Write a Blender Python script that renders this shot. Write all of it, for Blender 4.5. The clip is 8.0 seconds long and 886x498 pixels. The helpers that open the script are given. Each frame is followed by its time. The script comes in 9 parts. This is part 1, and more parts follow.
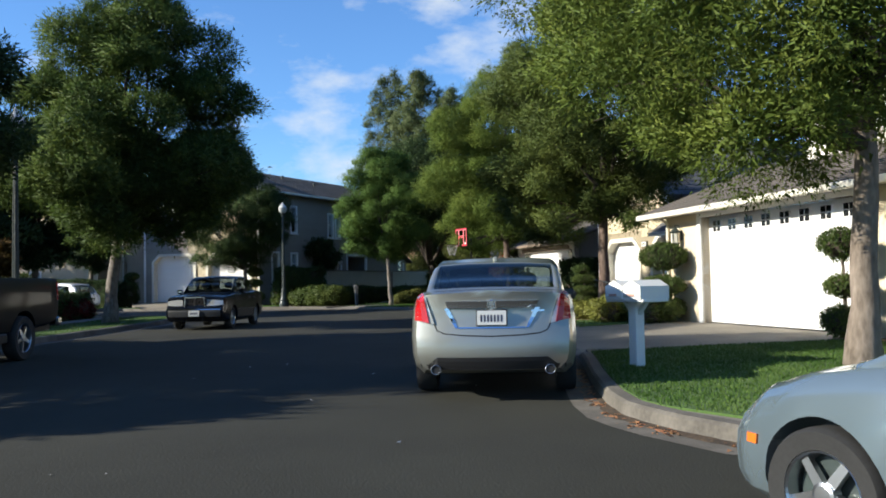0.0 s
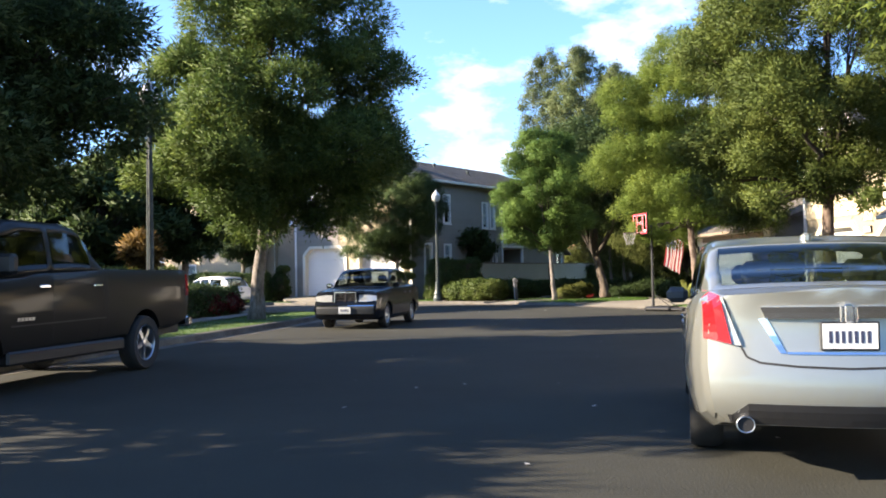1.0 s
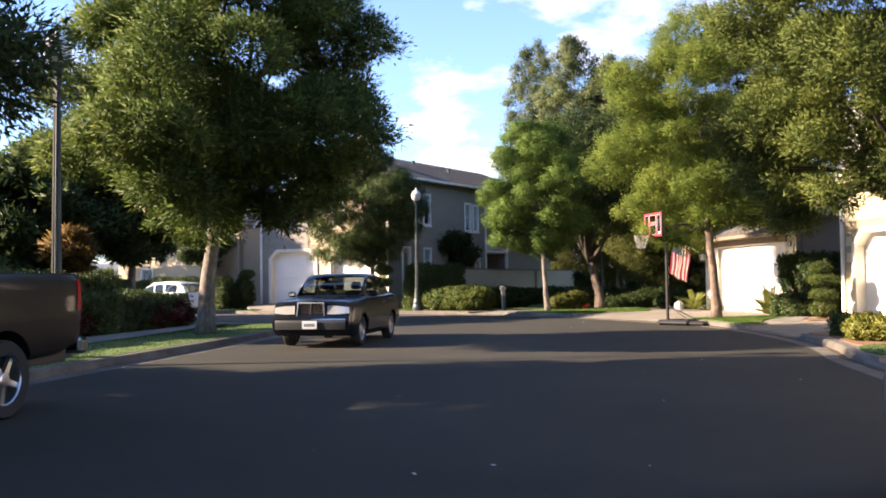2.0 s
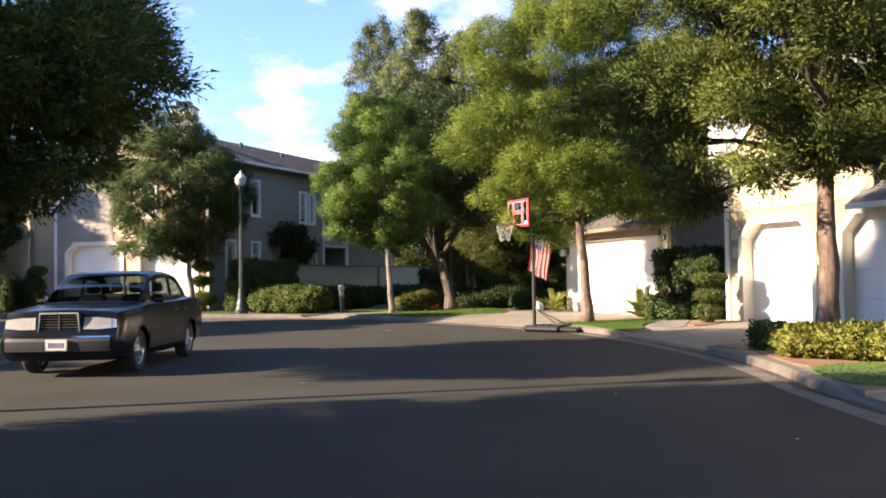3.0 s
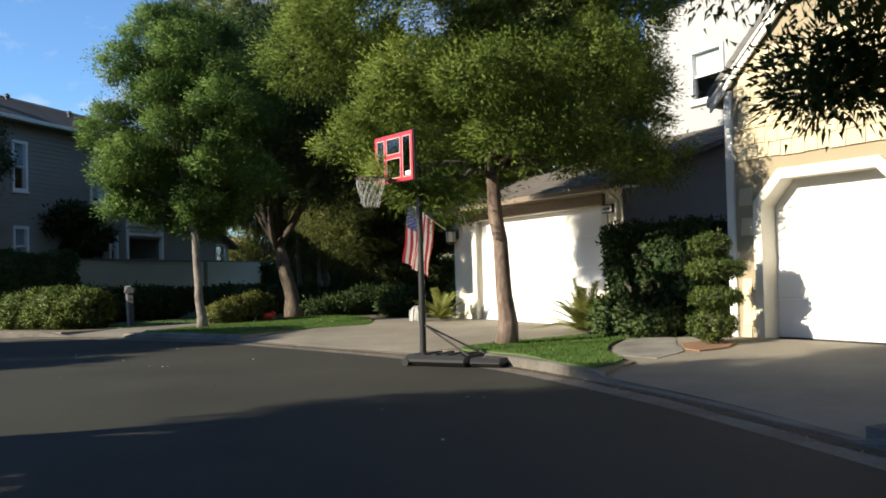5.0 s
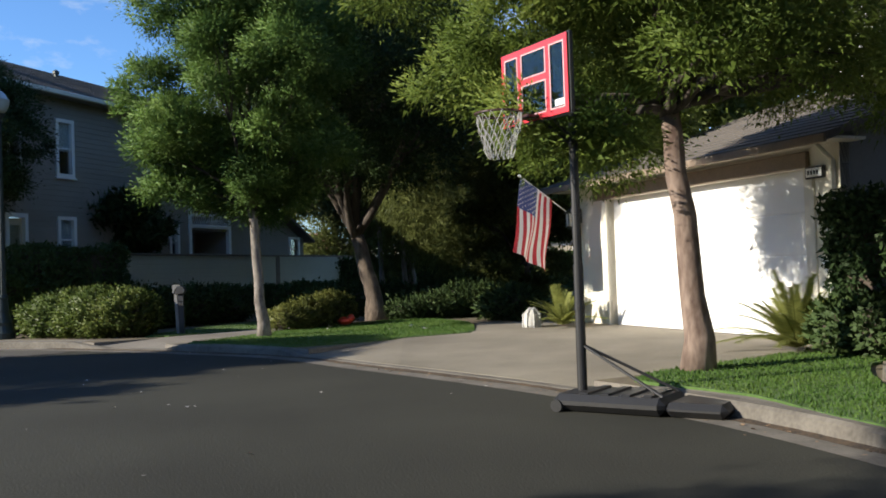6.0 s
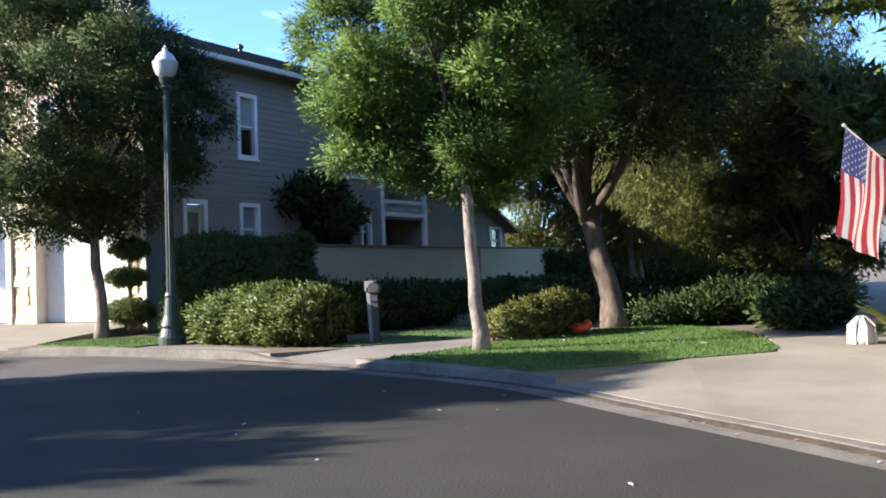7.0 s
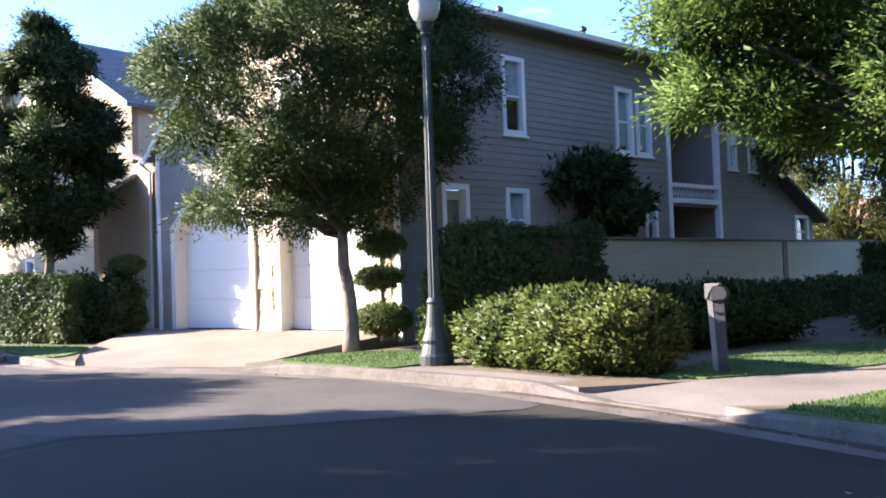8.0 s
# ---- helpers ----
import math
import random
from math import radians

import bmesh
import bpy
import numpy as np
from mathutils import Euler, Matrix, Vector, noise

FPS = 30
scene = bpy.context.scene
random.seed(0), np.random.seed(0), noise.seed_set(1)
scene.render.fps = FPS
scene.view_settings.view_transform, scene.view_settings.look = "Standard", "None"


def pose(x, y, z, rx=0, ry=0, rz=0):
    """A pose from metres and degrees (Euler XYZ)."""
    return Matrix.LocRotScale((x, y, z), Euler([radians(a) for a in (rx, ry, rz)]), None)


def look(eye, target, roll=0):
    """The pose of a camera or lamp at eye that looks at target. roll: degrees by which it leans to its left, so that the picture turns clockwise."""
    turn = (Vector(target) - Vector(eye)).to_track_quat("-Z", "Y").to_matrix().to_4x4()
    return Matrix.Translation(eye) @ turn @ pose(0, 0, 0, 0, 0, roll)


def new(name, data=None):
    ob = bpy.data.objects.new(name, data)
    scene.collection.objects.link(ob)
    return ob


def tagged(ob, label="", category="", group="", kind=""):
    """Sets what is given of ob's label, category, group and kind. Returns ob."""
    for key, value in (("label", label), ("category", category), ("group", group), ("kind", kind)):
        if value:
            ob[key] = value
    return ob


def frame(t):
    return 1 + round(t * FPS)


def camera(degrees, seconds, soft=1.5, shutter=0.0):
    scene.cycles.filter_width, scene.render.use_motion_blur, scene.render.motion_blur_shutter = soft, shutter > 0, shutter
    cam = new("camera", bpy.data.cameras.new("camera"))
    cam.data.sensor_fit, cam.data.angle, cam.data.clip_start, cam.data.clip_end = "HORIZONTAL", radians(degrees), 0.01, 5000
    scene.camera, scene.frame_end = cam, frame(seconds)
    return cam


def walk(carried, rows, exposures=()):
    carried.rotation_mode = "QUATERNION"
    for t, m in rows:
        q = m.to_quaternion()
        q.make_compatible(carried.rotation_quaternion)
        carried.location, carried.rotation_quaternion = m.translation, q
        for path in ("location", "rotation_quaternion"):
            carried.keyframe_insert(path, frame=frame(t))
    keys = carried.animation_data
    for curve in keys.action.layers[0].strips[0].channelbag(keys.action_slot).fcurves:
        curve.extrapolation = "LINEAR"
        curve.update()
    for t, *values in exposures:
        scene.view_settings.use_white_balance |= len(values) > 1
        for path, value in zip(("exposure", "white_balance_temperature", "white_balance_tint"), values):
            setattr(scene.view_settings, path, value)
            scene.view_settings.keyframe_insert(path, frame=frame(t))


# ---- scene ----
# camera and its drive
cam = camera(52.9, 8.0, soft=1.8)
PATH = [
    (0, (0.183, -1.179, 1.316), (0.159, 0.819, 1.391), -1.1),
    (0.5, (-0.326, 0.669, 1.32), (-0.576, 2.652, 1.388), -1.1),
    (1, (-0.913, 2.648, 1.326), (-1.262, 4.616, 1.392), -1.1),
    (1.2, (-1.146, 3.479, 1.315), (-1.508, 5.445, 1.389), -1.1),
    (2.3, (-2.213, 8.29, 1.405), (-2.422, 10.277, 1.485), -0.6),
    (2.5, (-2.284, 9.265, 1.427), (-2.419, 11.259, 1.507), -0.6),
    (3, (-2.259, 12.011, 1.442), (-2.197, 14.009, 1.509), -0.8),
    (3.5, (-2.164, 14.567, 1.432), (-1.915, 16.551, 1.493), -1.0),
    (4, (-1.893, 17.196, 1.404), (-1.533, 19.163, 1.458), -1.0),
    (4.2, (-1.778, 18.232, 1.413), (-1.394, 20.195, 1.466), -1.1),
    (5.3, (-1.214, 23.817, 1.396), (-0.858, 25.784, 1.449), -1.9),
    (5.5, (-1.19, 24.833, 1.402), (-0.867, 26.807, 1.45), -1.9),
    (6, (-1.27, 27.339, 1.386), (-1.072, 29.328, 1.434), -1.9),
    (6.5, (-1.585, 29.799, 1.377), (-1.565, 31.799, 1.429), -2.1),
    (7, (-2.23, 32.127, 1.391), (-2.444, 34.114, 1.441), -1.9),
    (7.5, (-3.174, 34.322, 1.416), (-3.646, 36.264, 1.472), -1.8),
    (8, (-4.372, 36.319, 1.44), (-5.095, 38.183, 1.506), -2.0),
]
EXPOSURES = [(0, 0.85, 6500, 6), (1.0, 2.05, 7500, 13), (2.5, 2.02, 8600, 24), (3.5, 1.74, 7900, 14), (4, 1.38, 7300, 8), (5.5, 0.96, 7100, 6), (6.0, 0.94, 6700, 8), (6.5, 1.27, 6500, 13), (7.0, 1.98, 6500, 15), (7.5, 2.44, 6800, 24), (8, 2.5, 6700, 23)]
walk(cam, [(t, look(eye, target, roll)) for t, eye, target, roll in PATH], EXPOSURES)

# world: afternoon sky with broken cloud, and the sun low on the west side of the street
SUN = Vector((-0.977, -0.215, 0.0)).normalized() * math.cos(radians(23.5)) + Vector((0, 0, math.sin(radians(23.5))))
world = bpy.data.worlds.new("sky")
scene.world = world
world.use_nodes = True
wn, wl = world.node_tree.nodes, world.node_tree.links
wn.clear()
w_out = wn.new("ShaderNodeOutputWorld")
w_bg = wn.new("ShaderNodeBackground")
w_sky = wn.new("ShaderNodeTexSky")
w_sky.sky_type = "NISHITA"
w_sky.sun_disc = False
w_sky.sun_elevation = radians(23.5)
w_sky.sun_rotation = math.atan2(SUN.x, SUN.y)
w_sky.air_density, w_sky.dust_density, w_sky.ozone_density = 1.0, 0.1, 4.0
w_bg.inputs["Strength"].default_value = 0.1
w_co = wn.new("ShaderNodeTexCoord")
w_sep = wn.new("ShaderNodeSeparateXYZ")
w_map = wn.new("ShaderNodeMapping")
w_map.inputs["Location"].default_value = (3.1, 0.45, 0.2)
w_map.inputs["Scale"].default_value = (1.0, 1.0, 2.0)
w_noise = wn.new("ShaderNodeTexNoise")
w_noise.inputs["Scale"].default_value = 7.0
w_noise.inputs["Detail"].default_value = 9.0
w_noise.inputs["Roughness"].default_value = 0.58
w_ramp = wn.new("ShaderNodeValToRGB")
w_ramp.color_ramp.elements[0].position = 0.58
w_ramp.color_ramp.elements[1].position = 0.82
w_low = wn.new("ShaderNodeMapRange")
w_low.inputs["From Min"].default_value, w_low.inputs["From Max"].default_value = 0.36, 0.0
w_low.inputs["To Min"].default_value, w_low.inputs["To Max"].default_value = 0.0, 0.04
w_add = wn.new("ShaderNodeMath")
w_add.operation = "ADD"
w_mix = wn.new("ShaderNodeMix")
w_mix.data_type = "RGBA"
w_mix.inputs["B"].default_value = (4.6, 4.85, 5.3, 1)
wl.new(w_co.outputs["Generated"], w_map.inputs["Vector"])
wl.new(w_co.outputs["Generated"], w_sep.inputs["Vector"])
wl.new(w_map.outputs["Vector"], w_noise.inputs["Vector"])
wl.new(w_sep.outputs["Z"], w_low.inputs["Value"])
wl.new(w_noise.outputs["Fac"], w_add.inputs[0])
wl.new(w_low.outputs["Result"], w_add.inputs[1])
# two cloud banks to the north, one low and one higher
w_sum = w_add.outputs["Value"]
for azimuth, elevation, reach, gain in ((100, 6.5, 8.5, 0.125), (87, 17.5, 7.0, 0.13), (62, 9.0, 8.0, 0.12), (112, 13, 5.0, 0.09)):
    a_, e_ = radians(azimuth), radians(elevation)
    w_dot = wn.new("ShaderNodeVectorMath")
    w_dot.operation = "DOT_PRODUCT"
    w_dot.inputs[1].default_value = (math.cos(a_) * math.cos(e_), math.sin(a_) * math.cos(e_), math.sin(e_))
    w_fall = wn.new("ShaderNodeMapRange")
    w_fall.interpolation_type = "SMOOTHSTEP"
    w_fall.inputs["From Min"].default_value, w_fall.inputs["From Max"].default_value = math.cos(radians(reach)), 1.0
    w_fall.inputs["To Min"].default_value, w_fall.inputs["To Max"].default_value = 0.0, gain
    w_more = wn.new("ShaderNodeMath")
    wl.new(w_co.outputs["Generated"], w_dot.inputs[0])
    wl.new(w_dot.outputs["Value"], w_fall.inputs["Value"])
    wl.new(w_sum, w_more.inputs[0])
    wl.new(w_fall.outputs["Result"], w_more.inputs[1])
    w_sum = w_more.outputs["Value"]
wl.new(w_sum, w_ramp.inputs["Fac"])
wl.new(w_ramp.outputs["Color"], w_mix.inputs["Factor"])
w_tint = wn.new("ShaderNodeMix")
w_tint.data_type, w_tint.blend_type = "RGBA", "MULTIPLY"
w_tint.inputs["Factor"].default_value = 1.0
w_tint.inputs["B"].default_value = (0.74, 0.95, 1.22, 1)
wl.new(w_sky.outputs["Color"], w_tint.inputs["A"])
wl.new(w_tint.outputs["Result"], w_mix.inputs["A"])
wl.new(w_mix.outputs["Result"], w_bg.inputs["Color"])
wl.new(w_bg.outputs["Background"], w_out.inputs["Surface"])
sun_data = bpy.data.lights.new("sun", "SUN")
sun_data.energy, sun_data.angle, sun_data.color = 5.0, radians(0.53), (1.0, 0.93, 0.82)
sun_lamp = new("sun", sun_data)
sun_lamp.matrix_world = look(SUN * 60, (0, 0, 0))

# ---- small tools of this script ----


def offset_of(ob):
    """World place of a chain of unrotated parents."""
    total = Vector((0, 0, 0))
    while ob is not None:
        total += ob.location
        ob = ob.parent
    return total


def thing(name, place, label, category, group="", kind=""):
    """An Empty at a thing's base."""
    ob = new(name)
    ob.empty_display_size = 0.3
    ob.location = place
    return tagged(ob, label, category, group, kind)


class Geo:
    """Vertices and faces of one mesh, gathered piece by piece."""

    def __init__(self):
        self.v, self.f = [], []

    def add(self, verts, faces):
        k = len(self.v)
        self.v.extend(tuple(p) for p in verts)
        self.f.extend(tuple(i + k for i in f) for f in faces)
        return self

    def box(self, x0, x1, y0, y1, z0, z1, b=0.0, m=None):
        """A box with chamfered edges, moved by m."""
        if b <= 0:
            vs = [(x, y, z) for x in (x0, x1) for y in (y0, y1) for z in (z0, z1)]
            fs = [(0, 1, 3, 2), (4, 6, 7, 5), (0, 4, 5, 1), (2, 3, 7, 6), (0, 2, 6, 4), (1, 5, 7, 3)]
        else:
            lo, hi = (x0, y0, z0), (x1, y1, z1)
            b = min([b] + [(h - l) * 0.45 for l, h in zip(lo, hi)])
            vs, idx = [], {}
            for c in [(i, j, k) for i in (0, 1) for j in (0, 1) for k in (0, 1)]:
                for a in range(3):
                    p = []
                    for q in range(3):
                        s = lo[q] if c[q] == 0 else hi[q]
                        p.append(s if q == a else s + (b if c[q] == 0 else -b))
                    idx[c, a] = len(vs)
                    vs.append(tuple(p))
            fs = []
            for a in range(3):
                o1, o2 = [q for q in range(3) if q != a]
                for s in (0, 1):
                    ring = []
                    for u, w in ((0, 0), (1, 0), (1, 1), (0, 1)):
                        c = [0, 0, 0]
                        c[a], c[o1], c[o2] = s, u, w
                        ring.append(idx[tuple(c), a])
                    fs.append(tuple(ring if (s == 1) == (a != 1) else ring[::-1]))
                for u in (0, 1):
                    for w in (0, 1):
                        c0, c1 = [0, 0, 0], [0, 0, 0]
                        c0[a], c1[a] = 0, 1
                        c0[o1] = c1[o1] = u
                        c0[o2] = c1[o2] = w
                        c0, c1 = tuple(c0), tuple(c1)
                        fs.append((idx[c0, o1], idx[c1, o1], idx[c1, o2], idx[c0, o2]))
            for c in [(i, j, k) for i in (0, 1) for j in (0, 1) for k in (0, 1)]:
                fs.append((idx[c, 0], idx[c, 1], idx[c, 2]))
        if m is not None:
            vs = [m @ Vector(p) for p in vs]
        return self.add(vs, fs)

    def tube(self, path, radii, n=8, cap=True):
        """A tapered tube along a path."""
        pts = [Vector(p) for p in path]
        vs, fs = [], []
        for i, p in enumerate(pts):
            a = pts[max(i - 1, 0)]
            c = pts[min(i + 1, len(pts) - 1)]
            d = (c - a).normalized()
            s = d.cross(Vector((0.02, 1, 0.03)) if abs(d.y) < 0.9 else Vector((1, 0.02, 0.03))).normalized()
            w = d.cross(s)
            r = radii[i] if hasattr(radii, "__len__") else radii
            for k in range(n):
                t = 2 * math.pi * k / n
                vs.append(p + s * (r * math.cos(t)) + w * (r * math.sin(t)))
        for i in range(len(pts) - 1):
            for k in range(n):
                q = (k + 1) % n
                fs.append((i * n + k, i * n + q, (i + 1) * n + q, (i + 1) * n + k))
        if cap:
            fs.append(tuple(range(n))[::-1])
            fs.append(tuple((len(pts) - 1) * n + k for k in range(n)))
        return self.add(vs, fs)

    def lathe(self, profile, n=20, m=None, cap=True):
        """Radius and height pairs turned about z."""
        vs, fs = [], []
        for r, z in profile:
            for k in range(n):
                t = 2 * math.pi * k / n
                vs.append((r * math.cos(t), r * math.sin(t), z))
        for i in range(len(profile) - 1):
            for k in range(n):
                q = (k + 1) % n
                fs.append((i * n + k, i * n + q, (i + 1) * n + q, (i + 1) * n + k))
        if cap:
            fs.append(tuple(range(n))[::-1])
            fs.append(tuple((len(profile) - 1) * n + k for k in range(n)))
        if m is not None:
            vs = [m @ Vector(p) for p in vs]
        return self.add(vs, fs)

    def prism(self, poly, z0, z1, m=None):
        """A flat polygon (x, y) given height."""
        n = len(poly)
        vs = [(x, y, z0) for x, y in poly] + [(x, y, z1) for x, y in poly]
        fs = [tuple(range(n))[::-1], tuple(range(n, 2 * n))]
        fs += [(i, (i + 1) % n, n + (i + 1) % n, n + i) for i in range(n)]
        if m is not None:
            vs = [m @ Vector(p) for p in vs]
        return self.add(vs, fs)

    def ring(self, outer, inner, z0, z1, m=None):
        """A frame between two outlines with as many corners each."""
        n = len(outer)
        vs = [(x, y, z) for z in (z0, z1) for o in (outer, inner) for x, y in o]
        fs = []
        for i in range(n):
            j = (i + 1) % n
            fs += [(i, j, n + j, n + i), (2 * n + i, 3 * n + i, 3 * n + j, 2 * n + j)]
            fs += [(i, 2 * n + i, 2 * n + j, j), (n + i, n + j, 3 * n + j, 3 * n + i)]
        if m is not None:
            vs = [m @ Vector(p) for p in vs]
        return self.add(vs, fs)

    def ball(self, c, r, n=12, rows=8, squash=(1, 1, 1)):
        prof = [(math.sin(math.pi * (i + 0.02) / (rows + 0.04)) * r, -math.cos(math.pi * (i + 0.02) / (rows + 0.04)) * r) for i in range(rows + 1)]
        m = Matrix.Translation(c) @ Matrix.Diagonal((*squash, 1))
        return self.lathe(prof, n, m)

    def mesh(self, name, shift=(0, 0, 0), smooth=False, weld=False):
        me = bpy.data.meshes.new(name)
        sx, sy, sz = shift
        me.from_pydata([(x - sx, y - sy, z - sz) for x, y, z in self.v], [], self.f)
        bm = bmesh.new()
        bm.from_mesh(me)
        if weld:
            bmesh.ops.remove_doubles(bm, verts=bm.verts, dist=0.0004)
        bmesh.ops.recalc_face_normals(bm, faces=bm.faces)
        bm.to_mesh(me)
        bm.free()
        if smooth:
            me.polygons.foreach_set("use_smooth", [True] * len(me.polygons))
        return me


def part(name, geo, material, parent=None, label="", smooth=False, kind="", weld=False):
    """One mesh object from gathered geometry in world places, under a thing or a part."""
    me = geo if isinstance(geo, bpy.types.Mesh) else geo.mesh(name, offset_of(parent) if parent else (0, 0, 0), smooth, weld)
    if not me.materials:
        me.materials.append(material)
    ob = new(name, me)
    ob.parent = parent
    return tagged(ob, label, "", "", kind)


def whole(name, geo, material, label, category, group="", kind="", smooth=False, weld=False):
    """A thing that is one mesh."""
    ob = part(name, geo, material, None, label, smooth, "", weld)
    return tagged(ob, label, category, group, kind)


def round_edges(ob, width=0.01, segments=2, angle=35):
    b = ob.modifiers.new("bevel", "BEVEL")
    b.width, b.segments, b.limit_method, b.angle_limit = width, segments, "ANGLE", radians(angle)
    b.harden_normals = False
    return ob


def smooth_curve(pts, closed=False, step=0.5):
    """Catmull-Rom through the points, about one point a step."""
    p = [np.array(q, float) for q in pts]
    n = len(p)
    out = []
    for i in range(n if closed else n - 1):
        a = p[(i - 1) % n] if closed or i > 0 else p[i] * 2 - p[i + 1]
        b, c = p[i], p[(i + 1) % n]
        d = p[(i + 2) % n] if closed or i + 2 < n else c * 2 - b
        k = max(1, int(np.linalg.norm(c - b) / step))
        for j in range(k):
            t = j / k
            out.append(0.5 * ((2 * b) + (c - a) * t + (2 * a - 5 * b + 4 * c - d) * t * t + (3 * b - a - 3 * c + d) * t ** 3))
    if not closed:
        out.append(p[-1])
    return [tuple(float(v) for v in q) for q in out]


class Face:
    """A facade's own frame: u along it, z up, o out of it."""

    def __init__(self, p, d):
        self.p = Vector((p[0], p[1], 0))
        self.d = Vector((d[0], d[1], 0)).normalized()
        self.n = Vector((self.d.y, -self.d.x, 0))

    def at(self, u, z, o=0.0):
        q = self.p + self.d * u + self.n * o
        return Vector((q.x, q.y, z))

    def m(self):
        """Takes (u, out, z) to the world."""
        r = Matrix.Identity(4)
        r.col[0][:3], r.col[1][:3], r.col[2][:3], r.col[3][:3] = self.d, self.n, (0, 0, 1), self.p
        return r

    def flat(self, z=0.0):
        """Takes (u, z, out) to the world, for outlines drawn on the facade."""
        r = Matrix.Identity(4)
        r.col[0][:3], r.col[1][:3], r.col[2][:3], r.col[3][:3] = self.d, (0, 0, 1), self.n, self.p
        return r

    def box(self, geo, u0, u1, z0, z1, o0, o1, b=0.0):
        return geo.box(u0, u1, o0, o1, z0, z1, b, self.m())

    def wall(self, geo, u0, u1, z0, z1, thick, holes=(), top=None):
        """A wall with openings; top(u), where given, is its upper edge."""
        us = sorted({u0, u1, *[h[0] for h in holes], *[h[1] for h in holes]})
        zs = sorted({z0, z1, *[h[2] for h in holes], *[h[3] for h in holes]})
        us = [u for u in us if u0 <= u <= u1]
        zs = [z for z in zs if z0 <= z <= z1]

        def solid(i, j):
            if not (0 <= i < len(us) - 1 and 0 <= j < len(zs) - 1):
                return False
            uc, zc = (us[i] + us[i + 1]) / 2, (zs[j] + zs[j + 1]) / 2
            return not any(h[0] < uc < h[1] and h[2] < zc < h[3] for h in holes)

        for i in range(len(us) - 1):
            for j in range(len(zs) - 1):
                if not solid(i, j):
                    continue
                a, b, c, e = us[i], us[i + 1], zs[j], zs[j + 1]
                ea = eb = e
                if top is not None and j == len(zs) - 2:
                    ea, eb = top(a), top(b)
                q = [self.at(a, c), self.at(b, c), self.at(b, eb), self.at(a, ea)]
                r = [self.at(a, c, -thick), self.at(b, c, -thick), self.at(b, eb, -thick), self.at(a, ea, -thick)]
                fs = [(0, 1, 2, 3), (7, 6, 5, 4)]
                if not solid(i - 1, j):
                    fs.append((0, 3, 7, 4))
                if not solid(i + 1, j):
                    fs.append((1, 5, 6, 2))
                if not solid(i, j - 1):
                    fs.append((0, 4, 5, 1))
                if not solid(i, j + 1):
                    fs.append((3, 2, 6, 7))
                geo.add(q + r, fs)
        return geo


